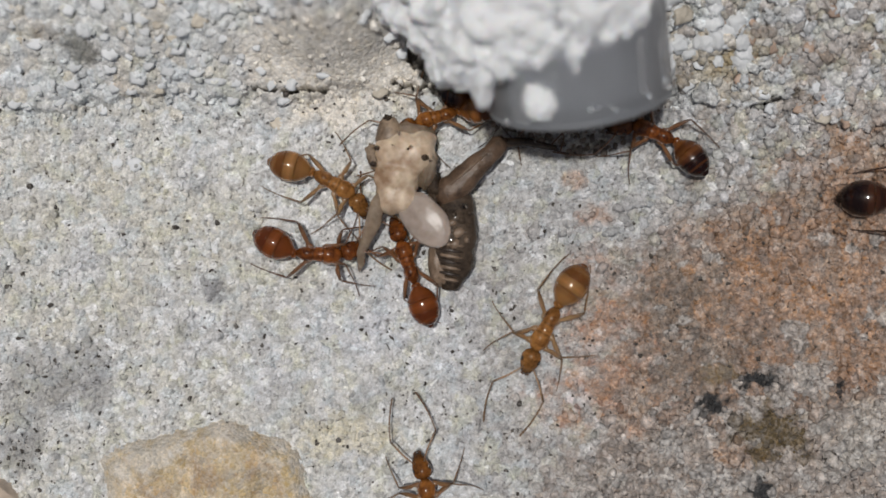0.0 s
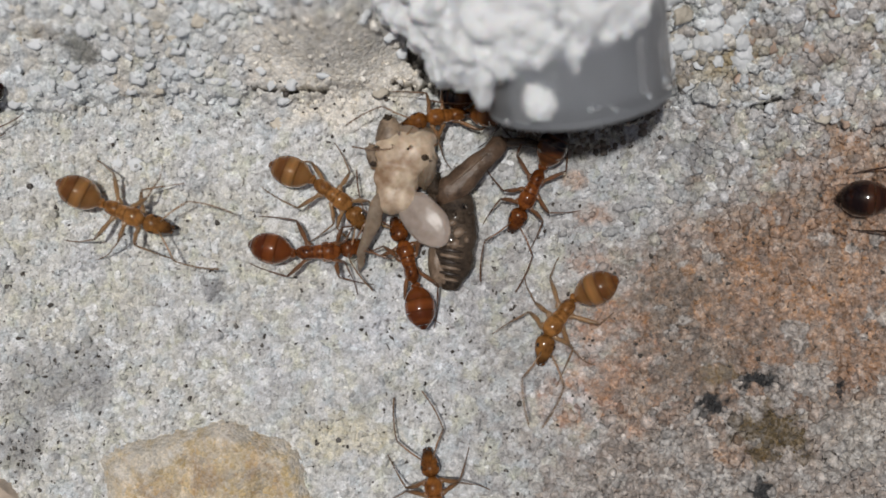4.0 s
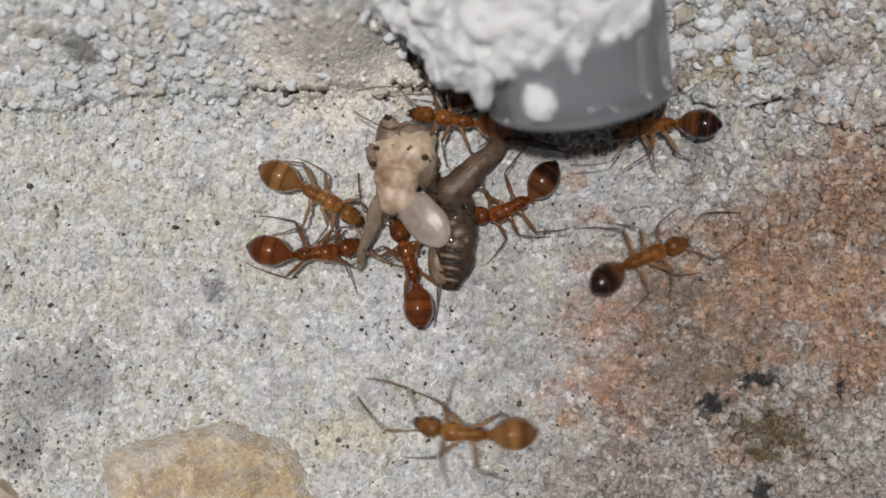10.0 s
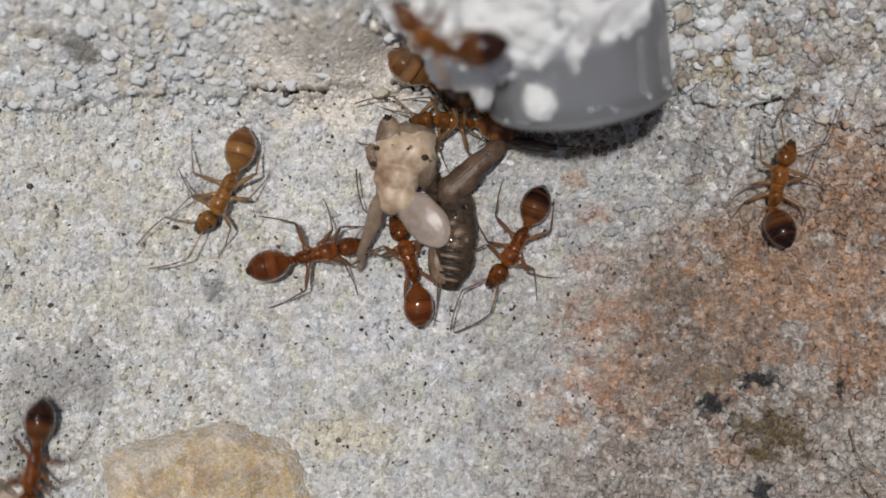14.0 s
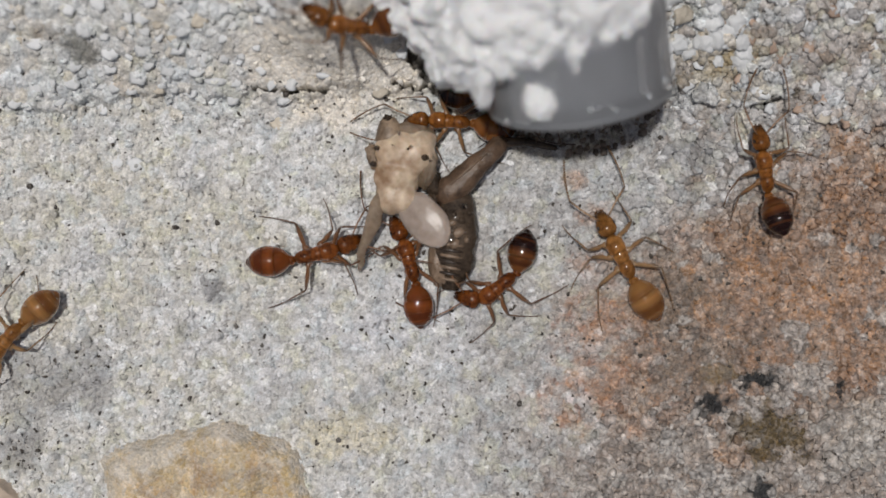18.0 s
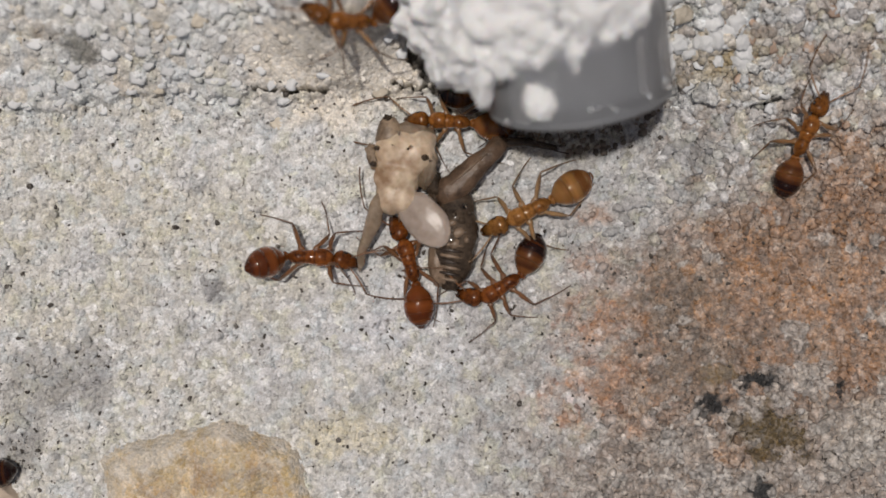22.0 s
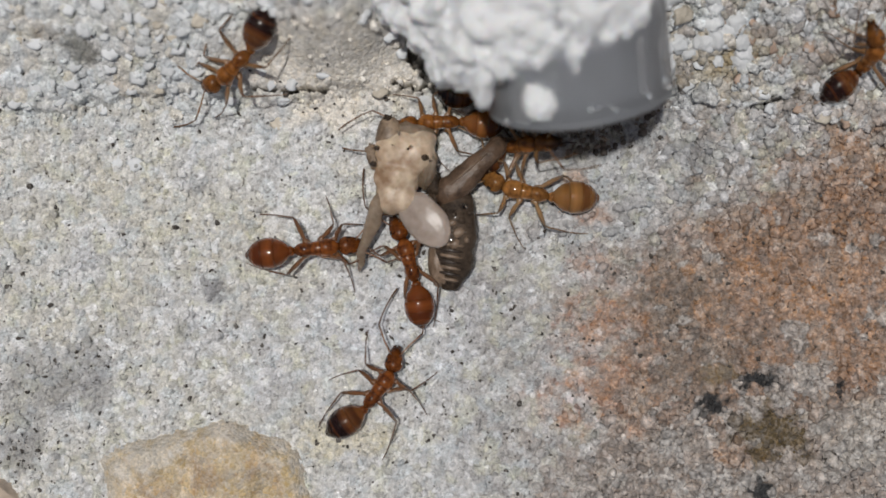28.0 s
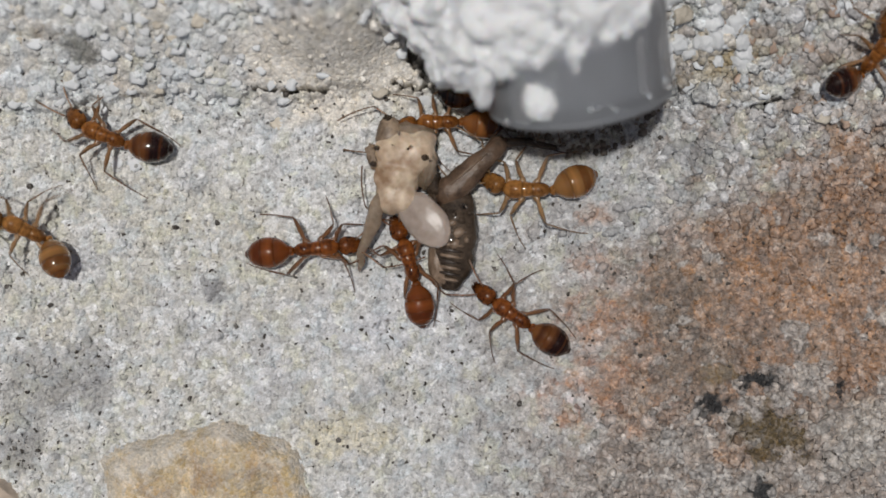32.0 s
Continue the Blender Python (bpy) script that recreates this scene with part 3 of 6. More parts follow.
def ground():
    xs, ys = graded(-28.2, 28.2, 0.088, 60000), graded(-16.4, 16.4, 0.088, 60000)
    X, Y = np.meshgrid(xs, ys)
    x, y = X.ravel(), Y.ravel()
    near = (np.abs(x) < 200) & (np.abs(y) < 200)
    z, rgb = np.zeros(x.shape), [np.full(x.shape, v) for v in (0.50, 0.48, 0.45)]
    z[near] = relief(x[near], y[near])
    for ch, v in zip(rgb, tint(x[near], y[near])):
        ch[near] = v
    nx, ny = len(xs), len(ys)
    me = bpy.data.meshes.new("ground")
    me.vertices.add(nx * ny)
    me.vertices.foreach_set("co", (np.stack([x, y, z], -1) * MM).astype(np.float32).ravel())
    i = (np.arange(ny - 1)[:, None] * nx + np.arange(nx - 1)[None, :]).ravel()
    quads = np.stack([i, i + 1, i + nx + 1, i + nx], -1).astype(np.int32)
    me.loops.add(quads.size)
    me.loops.foreach_set("vertex_index", quads.ravel())
    me.polygons.add(len(quads))
    me.polygons.foreach_set("loop_start", np.arange(0, quads.size, 4, dtype=np.int32))
    me.polygons.foreach_set("use_smooth", np.ones(len(quads), bool))
    me.update(calc_edges=True)
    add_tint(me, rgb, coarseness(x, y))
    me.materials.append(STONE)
    return tagged(new("ground", me), "weathered pale limestone slab with rust stains and grit", "stone ground", kind="structure")


GROUND = ground()


def height(x, y):
    return float(relief(np.array([x]), np.array([y]))[0])


def smooth_height(x, y):
    """The slab's height without its grain, for feet to stand on."""
    a, b = np.array([x, x + 0.4, x - 0.4, x, x]), np.array([y, y, y, y + 0.4, y - 0.4])
    return float(np.mean(relief(a, b)))


# ---- stones set in the slab ----
def stone(centre, outline, top, mat, label, seed):
    """A low boulder: rings that shrink from its outline to an uneven, chipped top."""
    n, m = 180, 44
    rings = []
    for lvl in range(m):
        u = lvl / (m - 1)
        k = 1.06 * (1 - u) ** 0.72 + 0.004
        z = -0.8 + (0.8 + top) * min(1.0, u * 4.2) ** 0.6
        r = []
        for j in range(n):
            a = 2 * math.pi * j / n
            s = outline(a) * k * (1 + 0.16 * noise.noise((math.cos(a) * 1.9, math.sin(a) * 1.9, seed)) + 0.04 * noise.noise((math.cos(a) * 9, math.sin(a) * 9, seed + 2)))
            x, y = centre[0] + s * math.cos(a), centre[1] + s * math.sin(a)
            p = Vector((x, y, seed * 3.1))
            chip = 0.9 * noise.fractal(p * 0.30, 0.9, 2.0, 2) + 0.40 * abs(noise.noise(p * 0.55)) + 0.05 * noise.noise(p * 2.6)
            r.append((x, y, z + chip * min(1.0, 0.25 + 2.5 * u)))
        rings.append(r)
    v, f = ringed(rings, n)
    me = mesh_of("stone", v, f, mat)
    if mat is STONE:
        x, y = np.array([p[0] for p in v]), np.array([p[1] for p in v])
        c = [np.full(x.shape, k) for k in (0.53, 0.43, 0.285)]
        for col, k in (((0.44, 0.33, 0.23), step01(fbm(x, y * 0.45, 1.6, 80), 0.0, 0.3) * 0.8), ((0.68, 0.56, 0.41), step01(fbm(x * 1.3, y * 0.5, 1.4, 81), 0.0, 0.25) * 0.8),
                       ((0.34, 0.22, 0.13), step01(fbm(x, y, 0.6, 82), 0.2, 0.35) * 0.6),
                       ((0.62, 0.605, 0.58), np.maximum(step01(np.hypot((x - centre[0]) / 6.6, (y - centre[1]) / 5.4) + 0.5 * fbm(x, y, 1.4, 83), 0.86, 1.02), spot(x, y, -16.80, -11.85, 2.6, 0.9, 0.8, 84, 0.5)) * 0.5)):
            c = [a * (1 - k) + b * k for a, b in zip(c, col)]
        add_tint(me, c, np.full(x.shape, 0.0))
    return tagged(new("stone", me), label, "stone", kind="structure")


def squarish(rx, ry, p, turn):
    def f(a):
        c, s = abs(math.cos(a - turn)), abs(math.sin(a - turn))
        return 1 / ((c / rx) ** p + (s / ry) ** p) ** (1 / p)
    return f


stone((-13.95, -15.64), squarish(6.0, 5.2, 3.2, 0.10), 0.75, STONE, "weathered beige limestone lump set in the slab", 3)
stone((-26.53, -14.82), squarish(3.2, 1.6, 2.3, -0.5), 0.8, PINK, "pinkish limestone corner beside the slab", 8)


# ---- vial, plaster and crumb ----
AX = Vector((-0.16, 0.90, 0.40)).normalized()
VC = Vector((7.46, 8.04, 4.9))


def vial():
    turn = AX.to_track_quat("Z", "Y").to_matrix().to_4x4()
    n, r = 72, 5.0
    prof = [(0.0, 4.1), (0.0, 4.75), (0.12, 4.93), (0.35, 5.0), (9.0, 4.97), (26.0, 4.95), (26.0, 4.3), (9.0, 4.3), (0.9, 4.3), (0.8, 4.0)]
    rings = [[(math.cos(2 * math.pi * j / n) * q, math.sin(2 * math.pi * j / n) * q, h) for j in range(n)] for h, q in prof]
    v, f = ringed(rings, n)
    body = new("vial", None)
    body.matrix_basis = Matrix.Translation(VC * MM) @ turn
    tagged(body, "cloudy grey plastic vial lying tilted on the stone", "vial")
    part("barrel", mesh_of("barrel", v, f, VIAL), body)
    ring = []
    for h, q in ((0.10, 4.95), (0.14, 5.01), (0.26, 5.03), (0.40, 5.01)):
        ring.append([(math.cos(2 * math.pi * j / n) * q, math.sin(2 * math.pi * j / n) * q, h) for j in range(n)])
    part("rim", mesh_of("rim", *ringed(ring, n), VIAL), body, "rounded clear rim")
    plug = [[(math.cos(2 * math.pi * j / n) * q, math.sin(2 * math.pi * j / n) * q, h) for j in range(n)] for h, q in ((4.6, 0.4), (4.3, 1.6), (4.5, 2.8), (5.0, 3.5), (6.0, 3.8), (12.0, 3.8), (25.0, 3.8))]
    disc = [[(math.cos(2 * math.pi * j / n) * q, math.sin(2 * math.pi * j / n) * q, h) for j in range(n)] for h, q in ((0.95, 4.1), (0.95, 4.25), (1.25, 4.25), (1.35, 4.1), (1.30, 2.5), (1.15, 0.3))]
    part("base_disc", mesh_of("base_disc", *ringed(disc, n), FROST), body, "cloudy pale base")
    out = turn.to_3x3()
    lean = max((out @ Vector((math.cos(0.02 * k), math.sin(0.02 * k), 0))).dot(Vector((0.90, 0, 0.44))) * 1000 for k in range(315))
    side = next(0.02 * k for k in range(315) if (out @ Vector((math.cos(0.02 * k), math.sin(0.02 * k), 0))).dot(Vector((0.90, 0, 0.44))) * 1000 > lean - 1e-3)
    # pale strip stands in for the bright reflecting edge of the wall
    streak_rows = [[(math.cos(side + 0.05 * j - 0.2) * q, math.sin(side + 0.05 * j - 0.2) * q, h) for j in range(9)] for h, q in ((0.8, 5.02), (3.0, 5.02), (6.0, 5.01), (9.0, 5.01))]
    verts = [p for r in streak_rows for p in r]
    faces = [(i * 9 + j, i * 9 + j + 1, i * 9 + j + 10, i * 9 + j + 9) for i in range(3) for j in range(8)]
    part("light_streak", mesh_of("light_streak", verts, faces, HAZE), body, "pale strip imitating a reflection down the wall")
    part("plug", mesh_of("plug", *ringed(plug, n), PLUG), body, "grey wadding inside")
    crown = max(range(315), key=lambda k: (out @ Vector((math.cos(0.02 * k), math.sin(0.02 * k), 0))).z) * 0.02
    # three more pale strips drawn as reflected light on the barrel
    for off, wide, low, high in ((0.95, 0.10, 0.9, 6.0), (0.55, 0.05, 1.2, 4.0), (-0.80, 0.12, 0.5, 5.0)):
        turned_by = crown + math.copysign(off, math.sin(side - crown) * off)
        strip = [[(math.cos(turned_by + wide * (j - 3) / 3) * 5.03, math.sin(turned_by + wide * (j - 3) / 3) * 5.03, low + (high - low) * i / 4) for j in range(7)] for i in range(5)]
        part("light_streak", mesh_of("light_streak", [p for r in strip for p in r], [(i * 7 + j, i * 7 + j + 1, i * 7 + j + 8, i * 7 + j + 7) for i in range(4) for j in range(6)], HAZE), body, "pale strip imitating a reflection down the wall")
    rng = random.Random(23)
    for k in range(18):
        a, h = crown + rng.uniform(-1.1, 1.1), rng.uniform(0.35, 1.3) if k < 11 else rng.uniform(1.3, 6.0)
        p = (math.cos(a) * 5.0, math.sin(a) * 5.0, h)
        q = rng.uniform(0.05, 0.13)
        part("scuff", mesh_of("scuff", *blob(p, (q, q, q * rng.uniform(0.8, 1.8)), 2, 0.4, 2, k), PLASTER), body, "white plaster splash")
    return body


vial()

LUMPS = ((0.03, 15.35, 4.8, 3.2, 4.0, 4.6), (0.39, 12.70, 5.6, 2.4, 2.6, 4.0), (1.20, 10.26, 7.6, 1.6, 1.9, 2.6), (2.04, 8.51, 8.8, 0.75, 1.25, 1.3),
         (4.13, 11.91, 9.4, 3.4, 2.5, 2.6), (7.12, 11.99, 10.4, 2.4, 1.8, 2.0), (3.42, 9.79, 9.4, 1.7, 1.4, 1.5), (-0.57, 12.10, 5.0, 1.5, 1.8, 2.2), (-2.88, 13.82, 4.6, 1.5, 1.5, 1.6), (-1.81, 12.90, 4.8, 1.3, 1.3, 1.8), (0.18, 9.83, 6.0, 1.1, 1.3, 1.8),
         (6.45, 9.65, 10.4, 0.55, 0.95, 0.7), (5.54, 10.35, 10.2, 1.4, 1.1, 1.2), (5.83, 11.48, 10.4, 1.6, 1.2, 1.5), (8.51, 11.20, 10.4, 1.2, 1.0, 1.1), (7.24, 10.78, 10.5, 1.5, 1.1, 1.2), (6.39, 10.07, 10.4, 1.0, 0.9, 1.0), (9.36, 12.13, 10.3, 1.1, 1.3, 1.2), (4.98, 16.15, 9.4, 7.0, 4.5, 4.5))


def plaster():
    pieces = [blob((cx, cy, cz), (a, b, c), 4, 0.22, 2.0, 2 + i, 0.0, 3) for i, (cx, cy, cz, a, b, c) in enumerate(LUMPS) if i not in (3, 11)]
    clump = new("plaster_clump", mesh_of("plaster_clump", *join(pieces), PLASTER))
    tagged(clump, "lumpy white plaster clump caked over the vial", "plaster")
    curd = bpy.data.textures.new("curd", "CLOUDS")
    curd.noise_scale, curd.noise_depth = 1.0 * MM, 2
    crumbs = bpy.data.textures.new("crumbs", "VORONOI")
    crumbs.noise_scale = 1.0 * MM

    def crust(ob):
        skin = ob.modifiers.new("skin", "REMESH")
        skin.mode, skin.voxel_size, skin.use_smooth_shade = "VOXEL", 0.13 * MM, True
        for tex, k, mid in ((curd, 0.6, 0.5), (crumbs, -0.45, 0.4)):
            push = ob.modifiers.new("push", "DISPLACE")
            push.texture, push.texture_coords, push.strength, push.mid_level = tex, "LOCAL", k * MM, mid
    crust(clump)
    for i in (3, 11):
        cx, cy, cz, a, b, c = LUMPS[i]
        crust(part("drip", mesh_of("drip", *blob((cx, cy, cz), (a, b, c), 4, 0.2, 2.0, 40 + i), PLASTER), clump, "hanging white drip"))
    v, f = blob((4.98, 7.58, 9.25), (0.98, 1.08, 0.8), 4, 0.16, 1.8, 30)
    tagged(new("plaster_crumb", mesh_of("plaster_crumb", v, f, PLASTER)), "round white plaster crumb stuck to the vial", "plaster")


plaster()


# ---- dead insect ----
def carcass():
    base = new("dead_insect", None)
    gx, gy = -1.45, 3.00
    base.matrix_basis = Matrix.Translation(Vector((gx, gy, smooth_height(gx, gy))) * MM)
    tagged(base, "torn pale insect carcass with a brown striped abdomen", "insect")

    def rel(v):
        return [(x - gx, y - gy, z) for x, y, z in v]

    def add(name, data, mat, label="", parent=base):
        v, f = data
        return part(name, mesh_of(name, rel(v), f, mat), parent, label)
    head = add("head", tube([(-2.91, 6.10, 1.35), (-3.04, 6.49, 1.45), (-3.06, 6.87, 1.5), (-3.06, 7.26, 1.5), (-3.00, 7.48, 1.45), (-2.97, 7.58, 1.4)], [0.95, 0.86, 0.72, 0.55, 0.40, 0.14], 20, 0.85), HEADHUSK, "torn grey-brown head")
    add("mouthpart", blob((-3.16, 7.37, 1.75), (0.24, 0.30, 0.2), 3, 0.4, 2, 5), HUSK, parent=head)
    add("mouthpart", tube([(-3.22, 7.13, 1.6), (-3.39, 6.87, 1.5), (-3.61, 6.55, 1.2)], [0.10, 0.12, 0.06], 8), STRIPE, parent=head)
    thorax = add("thorax", join([blob((-2.13, 5.46, 1.5), (1.8, 1.35, 1.1), 4, 0.18, 1.3, 7, -0.1), blob((-2.55, 4.17, 1.5), (1.35, 1.2, 1.0), 4, 0.16, 1.2, 9, 0.1),
                                 blob((-2.97, 3.10, 1.4), (0.85, 1.2, 0.9), 4, 0.14, 2, 11), blob((-2.31, 2.85, 1.7), (1.1, 0.85, 0.7), 4, 0.12, 2, 13, -0.6), blob((-1.26, 6.17, 1.5), (0.9, 0.7, 0.9), 4, 0.2, 2, 12)]), CARCASS, "cream lumpy thorax")
    fuse = thorax.modifiers.new("fuse", "REMESH")
    fuse.mode, fuse.voxel_size, fuse.use_smooth_shade = "VOXEL", 0.1 * MM, True
    ease = thorax.modifiers.new("ease", "SMOOTH")
    ease.factor, ease.iterations = 0.6, 12
    for k, (px, py, r) in enumerate(((-3.98, 4.84, 0.22), (-1.96, 5.65, 0.12), (-0.77, 5.00, 0.20), (-1.02, 5.16, 0.24), (-3.72, 5.74, 0.2))):
        add("stain", blob((px, py, 2.3 if k in (1, 3) else 1.9), (r, r * 0.8, 0.45), 2, 0.3, 2, k), HUSK if k % 2 else STRIPE, parent=thorax)
    add("side_membrane", blob((-0.87, 4.52, 1.55), (0.5, 1.15, 0.75), 4, 0.2, 1.8, 31, -0.25), FLAP, "greyish torn membrane", thorax)
    add("side_membrane", blob((-1.75, 6.62, 1.45), (1.35, 0.55, 0.6), 4, 0.25, 1.8, 35, -0.15), FLAP, "greyish torn membrane", thorax)
    for crease in (((-3.55, 4.30, 2.15), (-2.9, 4.20, 2.40), (-2.2, 4.05, 2.38), (-1.75, 4.15, 2.2)), ((-2.75, 4.0, 2.40), (-2.6, 3.2, 2.25), (-2.5, 2.5, 2.15)), ((-2.9, 5.9, 2.40), (-2.2, 5.55, 2.52), (-1.5, 5.75, 2.40))):
        add("crease", tube(crease, [0.03] + [0.06] * (len(crease) - 2) + [0.03], 6, 0.6), HEADHUSK, parent=thorax)
    add("scab", blob((-3.99, 5.24, 1.6), (0.36, 0.75, 0.5), 4, 0.35, 2, 33, 0.3), HEADHUSK, "brown torn edge", thorax)
    add("scab", blob((-2.67, 4.48, 2.25), (0.75, 0.16, 0.16), 3, 0.4, 2, 34, 0.1), HEADHUSK, "brown torn edge", thorax)

    def rough(data, amp, scale):
        return [tuple(Vector(p) * 1.0 + Vector((noise.noise(Vector(p) * scale), noise.noise(Vector(p) * scale + Vector((9, 0, 0))), noise.noise(Vector(p) * scale + Vector((0, 9, 0))))) * amp) for p in data[0]], data[1]

    def lean(data, cx, k):
        return [(x, y, z + k * (x - cx)) for x, y, z in data[0]], data[1]
    add("wing_pad", lean(blob((-1.08, 1.68, 2.1), (1.80, 1.16, 0.42), 5, 0.07, 1.1, 15, -0.86), -1.08, 0.22), WINGPAD, "pearly translucent wing pad")
    add("wing_pad", rough(tube([(-3.45, 3.1, 1.7), (-3.70, 2.5, 1.75), (-4.0, 1.6, 1.7), (-4.3, 0.7, 1.6), (-4.6, -0.2, 1.4), (-4.8, -0.9, 1.1), (-4.92, -1.35, 0.8)], [0.30, 0.44, 0.47, 0.38, 0.26, 0.17, 0.06], 18, 0.5), 0.24, 1.3), FLAP, "folded dull wing pad")
    start, end = Vector((0.91, 3.34, 1.25)), Vector((0.39, -2.37, 0.95))
    ax, n, rings = end - start, 44, []
    side, top = Vector((ax.y, -ax.x, 0)).normalized(), Vector((0, 0, 1))
    for i in range(n + 1):
        u = i / n
        w = 1.36 * math.sin(math.pi * (0.12 + 0.76 * u)) ** 0.7 * (1 if u < 0.8 else 1 - (u - 0.8) * 1.6)
        w *= 1 - (0.05 * (0.5 + 0.5 * math.cos(u * 2 * math.pi * 10))) * (0.4 + 0.6 * u)
        r = []
        for j2 in range(28):
            a = 2 * math.pi * j2 / 28
            p = start + ax * u + side * math.cos(a) * w + top * math.sin(a) * w * 0.74
            k = 1 + 0.10 * noise.noise(p * 1.3) + 0.05 * noise.noise(p * 4.0)
            r.append(start + ax * u + side * math.cos(a) * w * k + top * math.sin(a) * w * 0.74 * k)
        rings.append(r)
    abd = add("abdomen", ringed(rings, 28), HUSK, "brown ringed abdomen")
    for i in range(7):
        q = start + ax * (0.545 + 0.058 * i)
        w = 1.33 - 0.06 * i
        bar = [q + side * (k * w) + top * (0.74 * math.sqrt(max(0.05, 1 - k * k)) * w + 0.05) - ax.normalized() * 0.10 * k for k in (-0.45, -0.2, 0.05, 0.3, 0.55, 0.8)]
        add("stripe", tube(bar, [0.04, 0.09, 0.11, 0.11, 0.09, 0.05], 8, 0.9), STRIPE if i % 2 else TAN, parent=abd)
    add("side_plate", blob((-0.26, -0.88, 1.05), (0.62, 1.3, 0.7), 4, 0.16, 1.6, 21, 0.12), TAN, "tan torn side plate")
    for k, (px, py, r) in enumerate(((0.51, 1.47, 0.26), (0.89, 0.93, 0.34), (0.70, 0.29, 0.30), (1.34, 0.51, 0.18))):
        add("scale", blob((px, py, 2.12), (r, r * 0.75, 0.14), 3, 0.3, 2, 50 + k, 0.5 * k), TAN, parent=abd)
    leg = add("hind_leg", rough(tube([(-0.19 + 0.245 * k, 2.68 + 0.238 * k, 1.3 + 0.4 * math.sin(0.2 * k)) for k in range(16)], [0.55, 0.72, 0.82, 0.86, 0.85, 0.82, 0.79, 0.75, 0.71, 0.67, 0.63, 0.60, 0.56, 0.52, 0.48, 0.32], 20, 0.62), 0.14, 1.8), REDHUSK, "thick red-brown jumping leg")
    add("ridge", tube([(0.42, 3.65, 2.12), (1.54, 4.62, 2.17), (2.50, 5.42, 1.98)], [0.04, 0.07, 0.04], 8), TAN, parent=leg)
    add("shin", tube([(3.49, 6.10, 1.3), (4.75, 6.21, 0.9), (6.58, 5.86, 0.5)], [0.3, 0.24, 0.16], 10), HUSK, parent=leg)
    for k, (px, py, r) in enumerate(((0.15, 1.75, 0.20), (0.62, 1.95, 0.16), (1.05, 1.62, 0.22), (1.45, 1.35, 0.17), (0.30, 1.05, 0.18), (1.28, 0.95, 0.15), (1.52, 2.05, 0.15))):
        add("nodule", blob((px, py, 2.16 - 0.12 * abs(px - 0.8)), (r, r * 0.85, r * 0.7), 3, 0.15, 2, 70 + k), HUSK, parent=abd)
    # dark brown lump filling the gap between thorax and jumping leg
    add("gap_lump", blob((-0.52, 3.66, 1.2), (0.5, 1.1, 0.7), 4, 0.25, 2, 25, 0.2), HUSK)
    for k, (px, py, z, r) in enumerate(((1.22, 2.44, 2.15, 0.17), (-1.83, 5.75, 2.75, 0.11), (-2.48, 6.52, 2.35, 0.10))):
        add("droplet", blob((px, py, z), (r, r, r), 3, 0.0), DROP, "clear shiny droplet")


carcass()

# ---- ants ----
LEGS = (("front", 0.80, 0.26, 46, 0.76), ("middle", 0.22, 0.28, 100, 0.80), ("hind", -0.42, 0.26, 148, 1.02))
MESH = {}


def ant_mesh(name, kind, make, mat):
    if (name, kind) not in MESH:
        MESH[name, kind] = mesh_of(name, *make(), mat)
    return MESH[name, kind]


def head_shape():
    s = [(-0.60, 0.00, 0.10, 0.10, 0.10), (-0.57, 0.0, 0.28, 0.24, 0.20), (-0.48, 0.02, 0.45, 0.36, 0.30), (-0.30, 0.03, 0.575, 0.45, 0.36), (-0.08, 0.03, 0.60, 0.46, 0.38),
         (0.16, 0.0, 0.555, 0.41, 0.36), (0.40, -0.05, 0.47, 0.33, 0.30), (0.58, -0.10, 0.385, 0.25, 0.24), (0.72, -0.14, 0.30, 0.16, 0.17), (0.80, -0.16, 0.18, 0.09, 0.10), (0.82, -0.16, 0.06, 0.04, 0.04)]
    return loft_x([(x, z, w * (0.90 if x < 0.3 else 0.86), up, dn) for x, z, w, up, dn in [(q[0] * 1.12 if q[0] > 0 else q[0] * 1.05, *q[1:]) for q in s]], 22)


def thorax_shape():
    """Broad shoulders, two shallow sutures and a rounded hind hump."""
    return loft_x([(1.32, 0.06, 0.12, 0.10, 0.10), (1.22, 0.06, 0.25, 0.20, 0.20), (1.06, 0.08, 0.39, 0.32, 0.30), (0.86, 0.09, 0.49, 0.42, 0.36), (0.62, 0.10, 0.52, 0.46, 0.40), (0.42, 0.10, 0.48, 0.45, 0.40),
                   (0.30, 0.09, 0.44, 0.415, 0.40), (0.24, 0.085, 0.42, 0.39, 0.39), (0.18, 0.09, 0.43, 0.415, 0.40), (-0.05, 0.08, 0.405, 0.39, 0.38), (-0.25, 0.06, 0.385, 0.355, 0.37), (-0.32, 0.05, 0.365, 0.325, 0.36),
                   (-0.38, 0.055, 0.385, 0.36, 0.36), (-0.60, 0.06, 0.405, 0.41, 0.36), (-0.86, 0.04, 0.39, 0.39, 0.34), (-1.06, -0.02, 0.33, 0.29, 0.28), (-1.20, -0.08, 0.22, 0.18, 0.20), (-1.30, -0.10, 0.12, 0.10, 0.10)], 24)


def petiole_shape():
    s = [(0.16, -0.10, 0.07, 0.07, 0.08), (0.06, -0.08, 0.14, 0.18, 0.13), (-0.04, -0.02, 0.19, 0.33, 0.17), (-0.14, -0.05, 0.17, 0.22, 0.16), (-0.26, -0.1, 0.09, 0.08, 0.09)]
    return loft_x([(x * 1.25, z, w * 1.6, up, dn * 1.3) for x, z, w, up, dn in s], 14)


